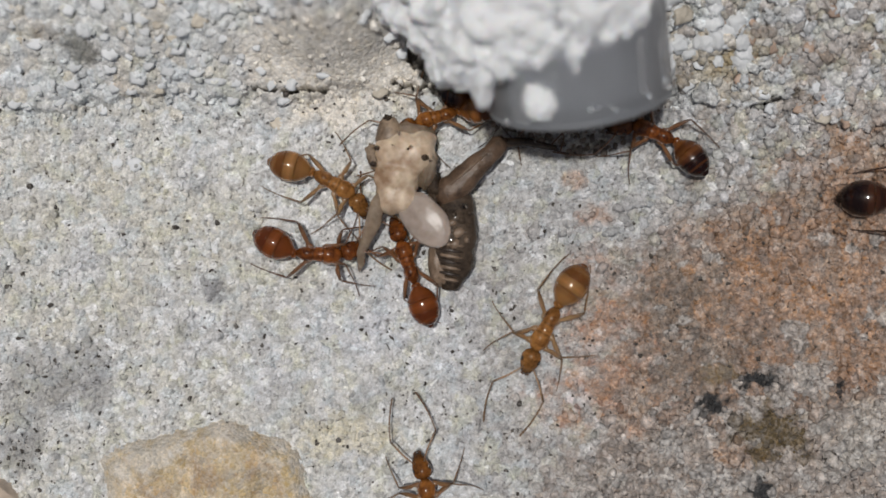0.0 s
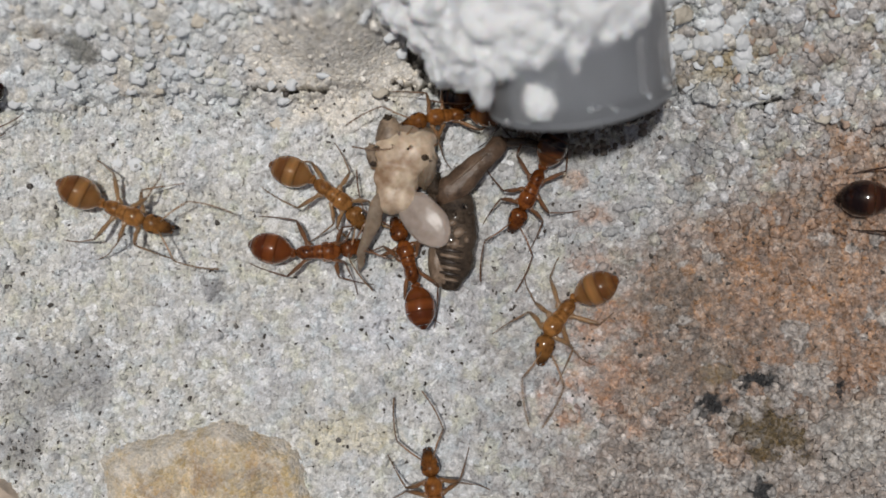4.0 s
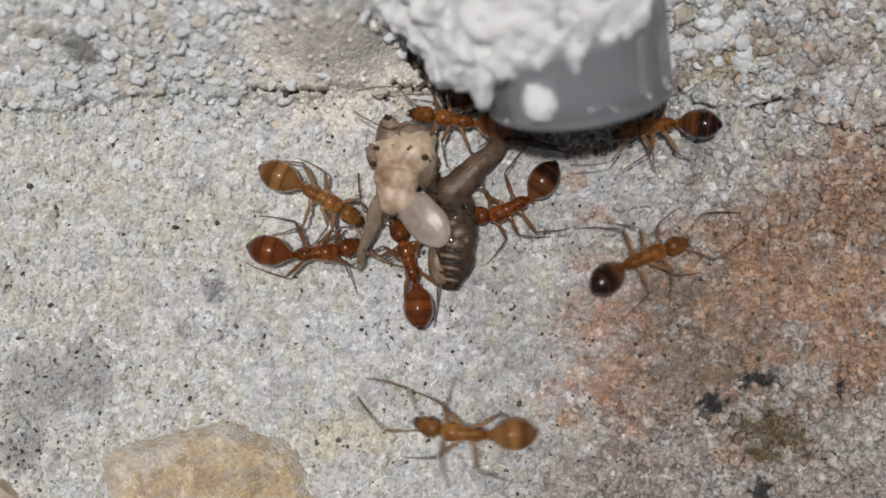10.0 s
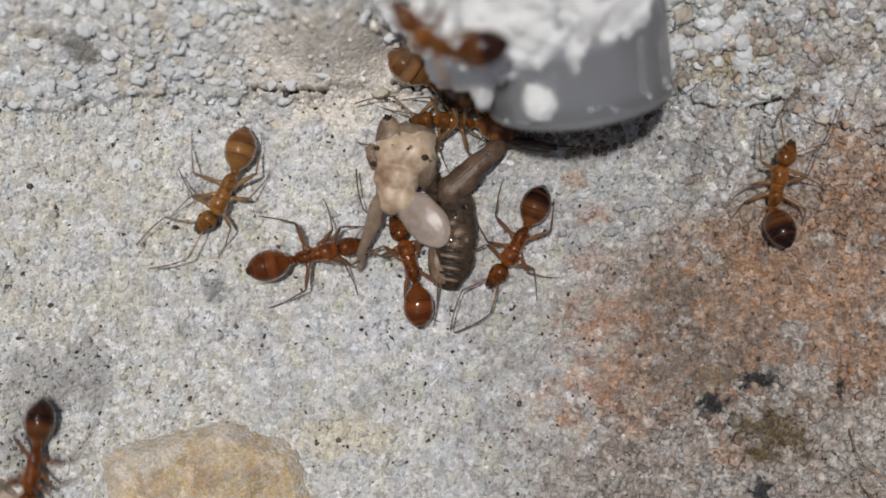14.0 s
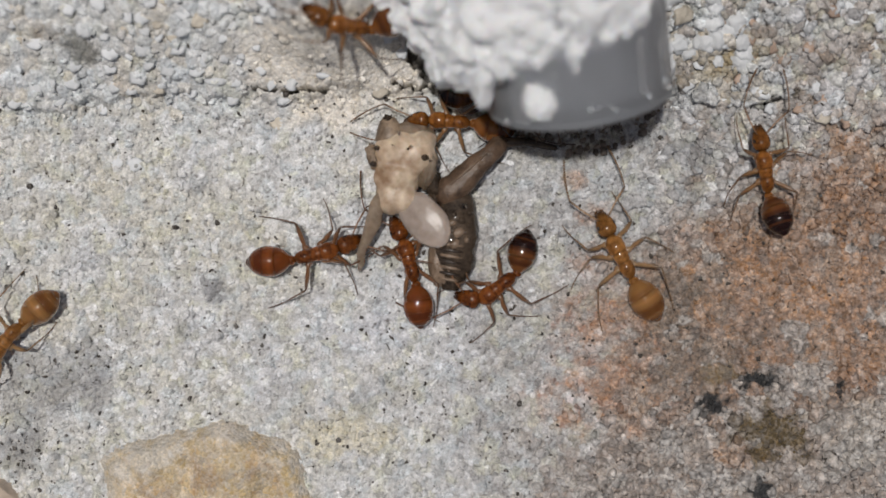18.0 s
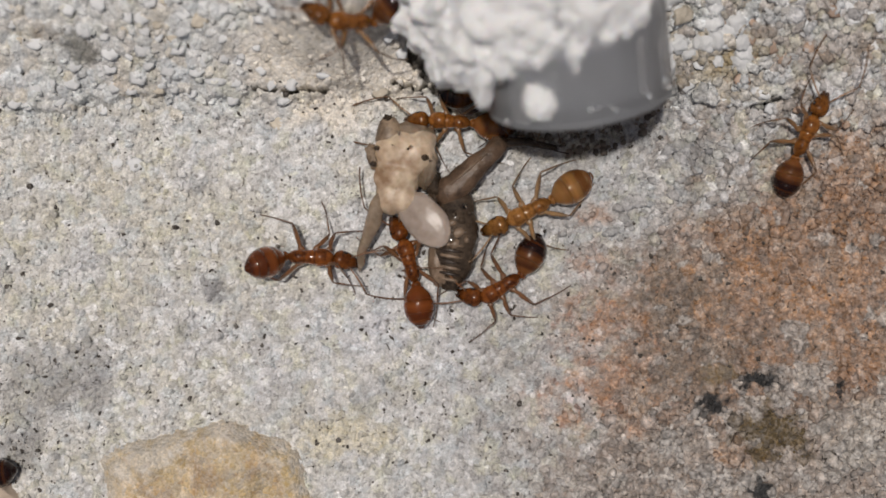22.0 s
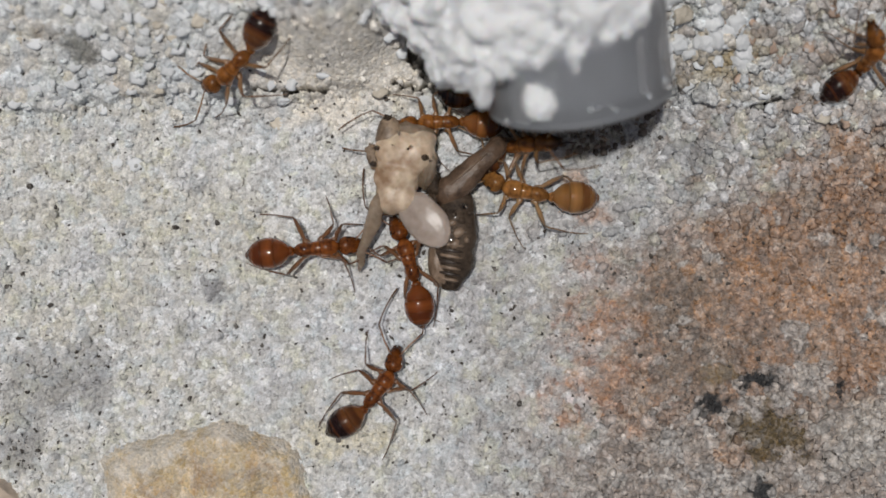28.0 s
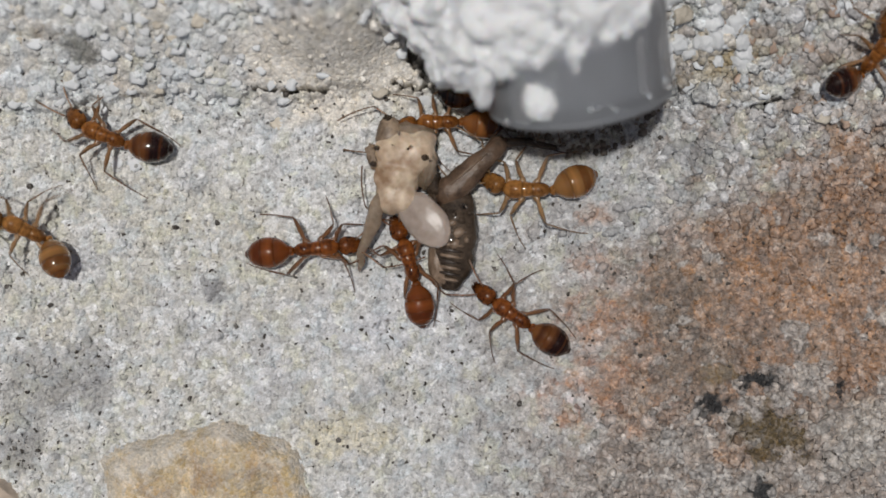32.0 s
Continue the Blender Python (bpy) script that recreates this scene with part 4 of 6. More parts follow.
def gaster_shape():
    """A drop: a narrow front, widest past its middle, drawn to a point, with overlapping rings."""
    us, ws = (0.0, 0.05, 0.12, 0.22, 0.35, 0.48, 0.60, 0.72, 0.83, 0.91, 0.96, 1.0), (0.16, 0.36, 0.56, 0.74, 0.85, 0.89, 0.87, 0.79, 0.62, 0.42, 0.25, 0.07)
    long, rings = 2.56, []
    for a, b in ((0.0, 0.34), (0.34, 0.62), (0.62, 0.80), (0.80, 0.92), (0.92, 1.0)):
        for k in (0.0, 0.12, 0.3, 0.5, 0.7, 0.9, 1.0):
            u = a + (b - a) * k
            w = float(np.mean(np.interp(u + np.linspace(-0.07, 0.07, 15), us, ws))) * (1.0 if k < 1 or u == 1 else 0.994) * (0.55 if u == 1 else 1.0)
            rings.append((-u * long - (0.003 if k == 1 else 0), -0.04 - 0.10 * u * u, w, w * 0.90, w * 0.82))
    return loft_x(rings, 28)


def leg_shapes(k):
    hip, knee, ankle, toe = (0, 0, 0), (1.50 * k, 0.72 * k, 0.62), (2.70 * k, 0.05 * k, -0.42), (3.55 * k, -0.60 * k, -0.80)
    fem = tube([(-0.10, 0, -0.02), (0.06, 0, -0.02), (0.20, 0.02, 0.0), (0.34, 0.08 * k, 0.06), (0.42, 0.13 * k, 0.12), (0.80 * k, 0.36 * k, 0.34), (1.15 * k, 0.55 * k, 0.50), (1.42 * k, 0.69 * k, 0.60), knee], [0.12, 0.20, 0.21, 0.15, 0.10, 0.135, 0.11, 0.07, 0.045], 10)
    tib = tube([knee, (1.66 * k, 0.64 * k, 0.50), (2.05 * k, 0.42 * k, 0.20), (2.45 * k, 0.20 * k, -0.21), ankle], [0.042, 0.052, 0.056, 0.044, 0.032], 8)
    tar = tube([ankle, (2.95 * k, -0.12 * k, -0.58), (3.2 * k, -0.30 * k, -0.70), (3.42 * k, -0.48 * k, -0.76), toe], [0.032, 0.030, 0.028, 0.025, 0.018], 6)
    return fem, tib, tar


def scape_shape():
    return tube([(0, 0, 0), (0.2, 0.03, 0.06), (0.9, 0.06, 0.14), (1.75, 0.0, 0.16), (1.86, 0.0, 0.15)], [0.04, 0.042, 0.05, 0.06, 0.042], 8)


def flagellum_shape():
    pts, rad = [], []
    for i in range(23):
        d = 2.35 * i / 22
        pts.append((d, -0.16 * d * d * 0.5, -0.22 * d))
        rad.append(0.036 + 0.014 * d / 2.35 + (0.010 if i % 2 else -0.006))
    rad[-1] = 0.02
    return tube(pts, rad, 7)


def build_ant(body, gas, size, label):
    root = new("ant", None)
    root.scale = (size,) * 3
    tagged(root, label, "ant", "ants on the slab")
    B, L = BODY[body], LIMB[body]
    Z = 1.05
    at = lambda x, y, z: Matrix.Translation(Vector((x, y, z)) * MM)
    parts = {}
    part("thorax", ant_mesh("thorax", body, thorax_shape, B), root, m=at(0, 0, Z))
    head = parts["head"] = part("head", ant_mesh("head", body, lambda: [[(x + 0.66, y, z) for x, y, z in head_shape()[0]], head_shape()[1]], HEAD[body]), root, m=at(1.22, 0, Z + 0.04))
    for s in (1, -1):
        part("eye", ant_mesh("eye%d" % s, "all", lambda: blob((0.60, s * 0.43, 0.20), (0.16, 0.09, 0.14), 2, 0), EYE_BLACK), head, "small black eye")
        part("mandible", ant_mesh("mandible%d" % s, body, lambda: tube([(1.40, s * 0.15, -0.19), (1.56, s * 0.16, -0.22), (1.68, s * 0.05, -0.24)], [0.10, 0.09, 0.03], 8, 0.6), HEAD[body]), head)
    part("petiole", ant_mesh("petiole", body, petiole_shape, B), root, m=at(-1.38, 0, Z - 0.05))
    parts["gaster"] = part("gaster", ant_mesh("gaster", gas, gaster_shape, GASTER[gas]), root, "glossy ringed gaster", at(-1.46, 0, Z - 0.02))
    for s in (1, -1):
        ant = part("antenna", ant_mesh("scape%d" % s, body, scape_shape, L), root)
        fl = part("flagellum", ant_mesh("flagellum%d" % s, body, flagellum_shape, TIP[body]), ant, m=at(1.84, 0, 0.15) @ Matrix.Rotation(radians(-s * 38), 4, "Z") @ Matrix.Diagonal((1, s, 1, 1)))
        parts["antenna", s] = ant
        for name, cx, cy, ang, k in LEGS:
            fem, tib, tar = leg_shapes(k)
            flip = Matrix.Diagonal((1, (-s if name != "front" else s), 1, 1))
            leg = part("leg", ant_mesh("leg%s%d" % (name, s), body, lambda: [[(x, y * flip[1][1], z) for x, y, z in fem[0]], fem[1]], L), root, m=at(cx, s * cy, Z - 0.22))
            part("shin", ant_mesh("shin" + name, body, lambda: tib, SHIN[body]), leg, m=flip)
            part("foot", ant_mesh("foot" + name, body, lambda: tar, TIP[body]), leg, m=flip)
            parts["leg", name, s] = leg
    return root, parts, size


ants = {}
for key, body, gas, size, label in (
        ('banded', "pale", "pale", 1.02, "pale amber ant with a banded gaster beside the carcass"),
        ('ruddy', "red", "red", 1.03, "reddish ant biting the carcass wing"),
        ('hanging', "red", "red", 1.0, "reddish ant under the carcass, legs trailing"),
        ('top_feeder', "orange", "orange", 0.95, "orange ant tugging the carcass head under the vial"),
        ('hidden', "dark", "dark", 0.85, "dark ant hidden under the plaster clump"),
        ('under_vial', "red", "dark", 1.0, "dark reddish ant in the shade of the vial"),
        ('roaming_red', "red", "dark", 1.0, "reddish ant with a dark gaster tip on the stone"),
        ('pale', "pale", "pale", 1.08, "pale yellow ant walking over the stone"),
        ('far_walker', "orange", "dark", 0.98, "orange ant with a dark shiny gaster walking the slab"),
        ('climber', "orange", "dark", 1.03, "orange ant climbing over the plaster clump"),
        ('amber', "pale", "pale", 1.07, "amber ant with a banded gaster walking on stone"),
        ('quick', "orange", "dark", 0.98, "orange ant with a dark tip running on the slab"),
        ('leaver', "red", "dark", 1.02, "dark-tailed reddish ant leaving the vial"),
        ('edge', "dark", "black", 1.22, "large dark ant at the edge of the slab")):
    ants[key] = build_ant(body, gas, size, label)


# ---- loose grit and specks ----
def scatter(name, count, size, mat, label, category, dense, seed, sink=0.3, with_tint=True, sub=1, jag=0.22):
    """Many small irregular grains in one mesh."""
    rng = np.random.RandomState(seed)
    base_v, base_f = blob((0, 0, 0), (1, 1, 1), sub, 0.0)
    bv, bf = np.array(base_v), np.array(base_f)
    x, y = rng.uniform(-27, 27, 60000), rng.uniform(-15.5, 15.5, 60000)
    keep = rng.rand(60000) < dense(x, y)
    x, y = x[keep][:count], y[keep][:count]
    n = len(x)
    s = size[0] + (size[1] - size[0]) * rng.rand(n) ** 2
    z = relief(x, y) + s * (0.5 - sink)
    a = rng.rand(n) * 6.283
    st = np.stack([s * rng.uniform(0.8, 1.35, n), s * rng.uniform(0.7, 1.05, n), s * rng.uniform(0.5, 0.8, n)], -1)
    v = bv[None] * (1 + jag * rng.randn(n, len(bv), 1).clip(-1.5, 1.5)) * st[:, None]
    c, sn = np.cos(a)[:, None], np.sin(a)[:, None]
    out = np.stack([v[..., 0] * c - v[..., 1] * sn + x[:, None], v[..., 0] * sn + v[..., 1] * c + y[:, None], v[..., 2] + z[:, None]], -1)
    faces = (bf[None] + (np.arange(n) * len(bv))[:, None, None]).reshape(-1, 3)
    me = bpy.data.meshes.new(name)
    me.from_pydata((out.reshape(-1, 3) * MM).tolist(), [], faces.tolist())
    me.polygons.foreach_set("use_smooth", np.full(len(faces), jag < 0.3))
    if with_tint:
        add_tint(me, [np.repeat(ch, len(bv)) for ch in tint(x, y, 0.15)], np.repeat(coarseness(x, y), len(bv)))
    me.materials.append(mat)
    return tagged(new(name, me), label, category, kind="stuff")


scatter("pebble_grit", 420, (0.14, 0.36), GRIT, "rounded pale grit cemented on the upper slab", "grit", lambda x, y: ledge(x, y) * np.clip(0.3 + 2.2 * fbm(x, y, 3.5, 59), 0.05, 1) * (1 - 0.7 * step01(x, 8, 14)) + step01(y + 0.25 * x, 6, 12) * 0.05 + 0.008, 1, 0.55)
scatter("sandy_grit", 9000, (0.08, 0.25), GRIT, "fine sandy grit over the slab", "grit", lambda x, y: 0.8 - 0.7 * ledge(x, y), 2, 0.4, jag=0.32)
scatter("dark_specks", 3000, (0.03, 0.13), SPECK, "tiny black mineral specks", "specks", lambda x, y: (0.25 + 0.75 * step01(fbm(x, y, 3.0, 61), -0.15, 0.15)) * (1 - 0.75 * ledge(x, y)) * 0.05 + 0.22 * spot(x, y, -24.62, -11.85, 1.9, 1.7, 0.8, 90) + 0.06 * spot(x, y, -20.92, -6.57, 2.4, 1.8, 0.8, 91), 3, 0.2, False, jag=0.5)
# soil crumbs kept dark to deepen the vial's shade as well
scatter("soil_shade_crumbs", 300, (0.10, 0.30), SOIL, "dark brown soil crumbs packed under the vial, deepening its shade", "soil", lambda x, y: step01(spot(x, y, 7.59, 9.54, 7.3, 5.6, 0.10, 42), 0.66, 0.80) * (y < 10.5), 6, 0.0, False)
LICHEN_SPOTS = ((15.54, -9.14, 0.9, 0.6), (18.35, -7.62, 1.1, 0.5), (23.13, -7.89, 0.25, 0.7), (18.51, -13.99, 0.7, 0.55))


def lichen_cover(x, y):
    return sum(spot(x, y, a, b, c, d, 0.95, 33 + i) for i, (a, b, c, d) in enumerate(LICHEN_SPOTS))


scatter("limestone_flakes", 2600, (0.20, 0.46), GRIT, "flat pale limestone flakes crusting the slab", "flakes", lambda x, y: np.clip(step01(x, 10.5, 14) * step01(y, -1, 4) * 0.55 + bed(x, y) * (0.008 + 0.40 * step01(-y, 8, 11) + 0.5 * spot(x, y, 20.99, -8.22, 4.2, 1.6, 0.7, 76)) + 0.25 * spot(x, y, 10.10, 0.69, 4.0, 2.6, 0.8, 77), 0, 0.6) * (1 - spot(x, y, 7.59, 9.54, 7.3, 5.6, 0.1, 42)) * (1 - np.clip(lichen_cover(x, y) + spot(x, y, 19.17, -10.79, 2.3, 1.7, 0.8, 39), 0, 1)), 7, 0.60, jag=0.27)
scatter("black_lichen", 420, (0.04, 0.12), LICHEN, "black crusty lichen in hollows of the slab", "lichen", lichen_cover, 4, 0.5, False)
scatter("olive_lichen", 420, (0.05, 0.14), OLIVE, "olive brown crusty lichen on the slab", "lichen", lambda x, y: spot(x, y, 19.01, -10.86, 2.0, 1.4, 0.6, 39), 5, 0.45, False)

def pebbles():
    """Single rounded grains bedded in the upper slab, each a piece of its own."""
    rng = random.Random(5)
    shapes = {}
    for mat in (PALE_GRAIN, WARM_GRAIN, RUST_GRAIN):
        shapes[mat] = [mesh_of("grain", *blob((0, 0, 0), (1, rng.uniform(0.7, 0.95), rng.uniform(0.20, 0.28)), 2, 0.60, 1.3, 60 + k), mat) for k in range(7)]
    placed = []
    spots = np.array([(rng.uniform(-25, 25), rng.uniform(3, 14.8)) for k in range(4000)])
    bed, level = ledge(spots[:, 0], spots[:, 1]), relief(spots[:, 0], spots[:, 1])
    for (x, y), on, z in zip(spots, bed, level):
        if len(placed) >= 300 or 0.0 < x < 13.5 or rng.random() > 0.01 + on * (1.0 if -19 < x < -8.5 else 0.10):
            continue
        r = rng.uniform(0.30, 0.46) + 0.20 * rng.random() ** 3
        if any((x - a) ** 2 + (y - b) ** 2 < (0.85 * (r + c)) ** 2 for a, b, c in placed):
            continue
        if ((x + 6.07) / 6.0) ** 2 + ((y - 10.4) / 3.0) ** 2 < 1 and rng.random() < 0.75:
            continue
        placed.append((x, y, r))
        mat = RUST_GRAIN if x > 15 and rng.random() < 0.4 else (WARM_GRAIN if rng.random() < 0.14 else PALE_GRAIN)
        g = new("grain", rng.choice(shapes[mat]))
        g.parent = GROUND
        g.matrix_basis = pose(x * MM, y * MM, (z - 0.14 * r) * MM, rng.uniform(-9, 9), rng.uniform(-9, 9), rng.uniform(0, 360)) @ Matrix.Scale(r, 4)


pebbles()


def rubble():
    """Blurred pale pebbles heaped beside the vial."""
    rng = random.Random(17)
    for k in range(26):
        x, y = rng.uniform(12.6, 17.5), rng.uniform(10.3, 15.2)
        r = rng.uniform(0.38, 0.75)
        v, f = blob((0, 0, 0), (r, r * rng.uniform(0.7, 0.95), r * 0.6), 3, 0.4, 1.5, 80 + k)
        p = tagged(new("pebble", mesh_of("pebble", v, f, WARM_GRAIN if rng.random() < 0.25 else PALE_GRAIN)), "pale rounded pebble bedded beside the vial", "pebble", "pebbles beside the vial")
        p.matrix_basis = pose(x * MM, y * MM, (smooth_height(x, y) + 0.05) * MM, 0, 0, rng.uniform(0, 360))


rubble()


def litter():
    """Dark seeds, one of them standing in for a small dark hole, and hooked fibres lying about on the slab."""
    # the dot at x 12.67 is drawn for a small round hole
    for k, (x, y, r) in enumerate(((-24.06, 3.63, 0.16), (-9.01, 8.91, 0.17), (4.46, -9.04, 0.15), (0.49, -3.60, 0.10), (-4.75, -3.99, 0.10), (12.67, 6.50, 0.13), (7.29, -2.61, 0.11),
                                   (-22.64, 2.44, 0.12), (17.69, -2.08, 0.10), (-7.89, -4.49, 0.09), (11.42, -6.20, 0.12), (6.47, 2.61, 0.12), (-13.13, 1.52, 0.14), (2.18, -7.69, 0.10))):
        v, f = blob((0, 0, 0), (r * 1.25, r, r * 0.8), 2, 0.5, 1.6, 120 + k)
        g = tagged(new("dark_dot", mesh_of("dark_dot", v, f, SPECK)), "tiny dark brown dot, drawn for seeds and one hole", "seed", "seeds on the slab")
        g.matrix_basis = pose(x * MM, y * MM, (height(x, y) + r * 0.5) * MM, 0, 0, 40 * k)
    for k, (x, y, a, n) in enumerate(((7.13, -1.16, 5, 0.9), (17.36, -2.15, 10, 0.7), (21.65, 3.66, 60, 0.8), (13.89, -1.62, 95, 0.6), (-11.68, 3.66, 70, 0.6), (9.77, -8.22, 20, 0.9), (-17.46, -8.55, 40, 0.7), (-3.10, -5.91, 110, 0.6), (11.75, -13.33, 30, 0.7))):
        pts = [(0, 0, 0), (0.35 * n, 0.02, 0.06), (0.72 * n, 0.10 * n, 0.05), (0.78 * n, 0.35 * n, 0.0)]
        h = tagged(new("fibre", mesh_of("fibre", *tube(pts, [0.018, 0.026, 0.024, 0.012], 6), FIBRE)), "short hooked dark fibre on the stone", "fibre", "fibres on the slab")
        h.matrix_basis = pose(x * MM, y * MM, (height(x, y) + 0.06) * MM, 0, 0, a)


litter()


# ---- motion ----
def stance(t, head, mid, tail, lift=0.0):
    """Where an ant's head, thorax and gaster are at t seconds, and how high it stands above the slab."""
    return (t, head, mid, tail, lift)


def spline(ts, vs, t):
    """Smooth monotone passage through the values."""
    i = min(max(int(np.searchsorted(ts, t, side="right")) - 1, 0), len(ts) - 2)
    h = ts[i + 1] - ts[i]
    u = min(max((t - ts[i]) / h, 0.0), 1.0)
    d = [(vs[k + 1] - vs[k]) / (ts[k + 1] - ts[k]) for k in range(len(ts) - 1)]

    def slope(k):
        if k <= 0 or k >= len(ts) - 1 or d[k - 1] * d[k] <= 0:
            return 0.0
        return 2 * d[k - 1] * d[k] / (d[k - 1] + d[k])
    m0, m1 = slope(i) * h, slope(i + 1) * h
    return (2 * u ** 3 - 3 * u ** 2 + 1) * vs[i] + (u ** 3 - 2 * u ** 2 + u) * m0 + (3 * u ** 2 - 2 * u ** 3) * vs[i + 1] + (u ** 3 - u ** 2) * m1


def turned(a):
    return (a + math.pi) % (2 * math.pi) - math.pi


def roam(ant, rows, spread=None):
    """Key an ant: its body along the rows, its head and gaster bending, feet that hold the ground and step, feelers that sway."""
    root, parts, size = ant
    seed = random.Random(len(rows) * 31 + int(1000 * abs(rows[0][1][0])))
    ts, keys, last = [], [], 0.0
    for t, h, m, g, lift in rows:
        fwd, back = Vector((h[0] - m[0], h[1] - m[1])), Vector((m[0] - g[0], m[1] - g[1]))
        d = fwd.normalized() * 0.9 + back.normalized()
        yaw = last + turned(math.atan2(d.y, d.x) - last)
        last = yaw
        neck = Vector(m) + Vector((math.cos(yaw), math.sin(yaw))) * 1.22 * size
        waist = Vector(m) - Vector((math.cos(yaw), math.sin(yaw))) * 1.52 * size
        hy = turned(math.atan2(h[1] - neck.y, h[0] - neck.x) - yaw)
        gy = turned(math.atan2(waist.y - g[1], waist.x - g[0]) - yaw)
        full, seen = 4.45 * size, fwd.length + back.length
        tilt = math.acos(min(1.0, max(seen / full, 0.6))) * (1.0 if lift > 8 or seen < 0.72 * full else 0.5) if seen < 0.9 * full else 0.0
        share = (back.length / size - 1.52) / 1.3
        cock = min(0.85, 0.25 + 2.6 * (0.60 - share)) if share < 0.60 else 0.0
        ts.append(t)
        keys.append((m[0], m[1], yaw, min(max(hy, -0.9), 0.9), min(max(gy, -0.8), 0.8), lift, tilt, cock))
    cols = list(zip(*keys))
    n = 320
    path = [[spline(ts, c, i * 0.1) for c in cols] for i in range(n + 1)]
    speed = [math.hypot(path[min(i + 1, n)][0] - path[max(i - 1, 0)][0], path[min(i + 1, n)][1] - path[max(i - 1, 0)][1]) +
             2 * abs(path[min(i + 1, n)][2] - path[max(i - 1, 0)][2]) for i in range(n + 1)]
    busy = [i for i in range(n + 1) if i % 10 == 0 or max(speed[max(0, i - 2):i + 3]) > 0.06]
    body = []
    px, py = np.array([path[i][0] for i in busy]), np.array([path[i][1] for i in busy])
    ux, uy = np.array([math.cos(path[i][2]) for i in busy]), np.array([math.sin(path[i][2]) for i in busy])
    around, ahead = ((0.5, 0), (-0.5, 0), (0, 0.5), (0, -0.5), (1.5, 0), (-1.5, 0), (0, 1.5), (0, -1.5)), (1.4, 1.9, 2.4, 2.9, -1.4, -1.9, -2.4, -2.9)
    under = relief(np.concatenate([px + a for a, _ in around] + [px + d * ux for d in ahead]), np.concatenate([py + b for _, b in around] + [py + d * uy for d in ahead])).reshape(16, -1)
    level, rise = under[:8].mean(0) + 0.05, (under[8:12].sum(0) - under[12:].sum(0)) / 17.2
    for i, ground_z, slope in zip(busy, level, rise):
        x, y, yaw, hy, gy, lift, tilt, cock = path[i]
        tilt = tilt + (max(-0.5, min(0.5, math.atan(float(slope)))) if lift <= ground_z else 0.0)
        z = max(float(ground_z), lift) + 1.2 * math.sin(path[i][6]) * size * (lift < 8)
        body.append((i * 0.1, Matrix.Translation(Vector((x, y, z)) * MM) @ Matrix.Rotation(yaw, 4, "Z") @ Matrix.Rotation(-tilt, 4, "Y")))
    walk(root, body)
    place = lambda x, y, z: Matrix.Translation(Vector((x, y, z)) * MM)
    walk(parts["head"], [(i * 0.1, place(1.22, 0, 1.09) @ Matrix.Rotation(path[i][3], 4, "Z") @ Matrix.Rotation(0.25, 4, "Y")) for i in busy])
    walk(parts["gaster"], [(i * 0.1, place(-1.46, 0, 1.03) @ Matrix.Rotation(path[i][4], 4, "Z") @ Matrix.Rotation(path[i][7] - 0.04, 4, "Y")) for i in busy])
    for s in (1, -1):
        ph, sway = seed.uniform(0, 6.28), seed.uniform(0.7, 1.3)
        rows_a = []
        for i in range(0, n + 1, 2):
            t, hy = i * 0.1, path[i][3]
            live = 0.35 if speed[i] > 0.1 else 0.16
            j = Vector((1.22, 0, 1.09)) + Matrix.Rotation(hy, 3, "Z") @ Vector((1.02, s * 0.26, 0.10))
            rows_a.append((t, place(*j) @ Matrix.Rotation(hy + s * 0.62 + live * math.sin(5.0 * sway * t + ph) * 0.8, 4, "Z") @ Matrix.Rotation(0.05 + 0.12 * math.sin(3.1 * sway * t + ph * 2), 4, "Y")))
        walk(parts["antenna", s], rows_a)
        for q, (name, cx, cy, ang, k) in enumerate(LEGS):
            rest = s * radians(spread[q + (3 if s < 0 else 0)] if spread else ang + seed.uniform(-7, 7))
            dev = (0.22 if (q + (s > 0)) % 2 else -0.22)
            rows_l, prev = [], None
            for i in busy:
                x, y, yaw = path[i][:3]
                hip = Vector((x, y)) + Matrix.Rotation(yaw, 2) @ Vector((cx, s * cy)) * size
                reach = 3.6 * k * size
                if prev is not None and i in busy:
                    want = turned(math.atan2(prev.y - hip.y, prev.x - hip.x) - yaw - rest)
                    if abs(want) > 0.42 or (prev - hip).length > reach * 1.5:
                        dev = -math.copysign(0.36, want) if abs(want) < 1.2 else 0.0
                        prev = None
                    else:
                        dev = want
                if prev is None:
                    a = yaw + rest + dev
                    prev = hip + Vector((math.cos(a), math.sin(a))) * reach
                rows_l.append((i * 0.1, place(cx, s * cy, 0.83) @ Matrix.Rotation(rest + dev, 4, "Z") @ Matrix.Rotation(-0.02, 4, "Y")))
            walk(parts["leg", name, s], rows_l)


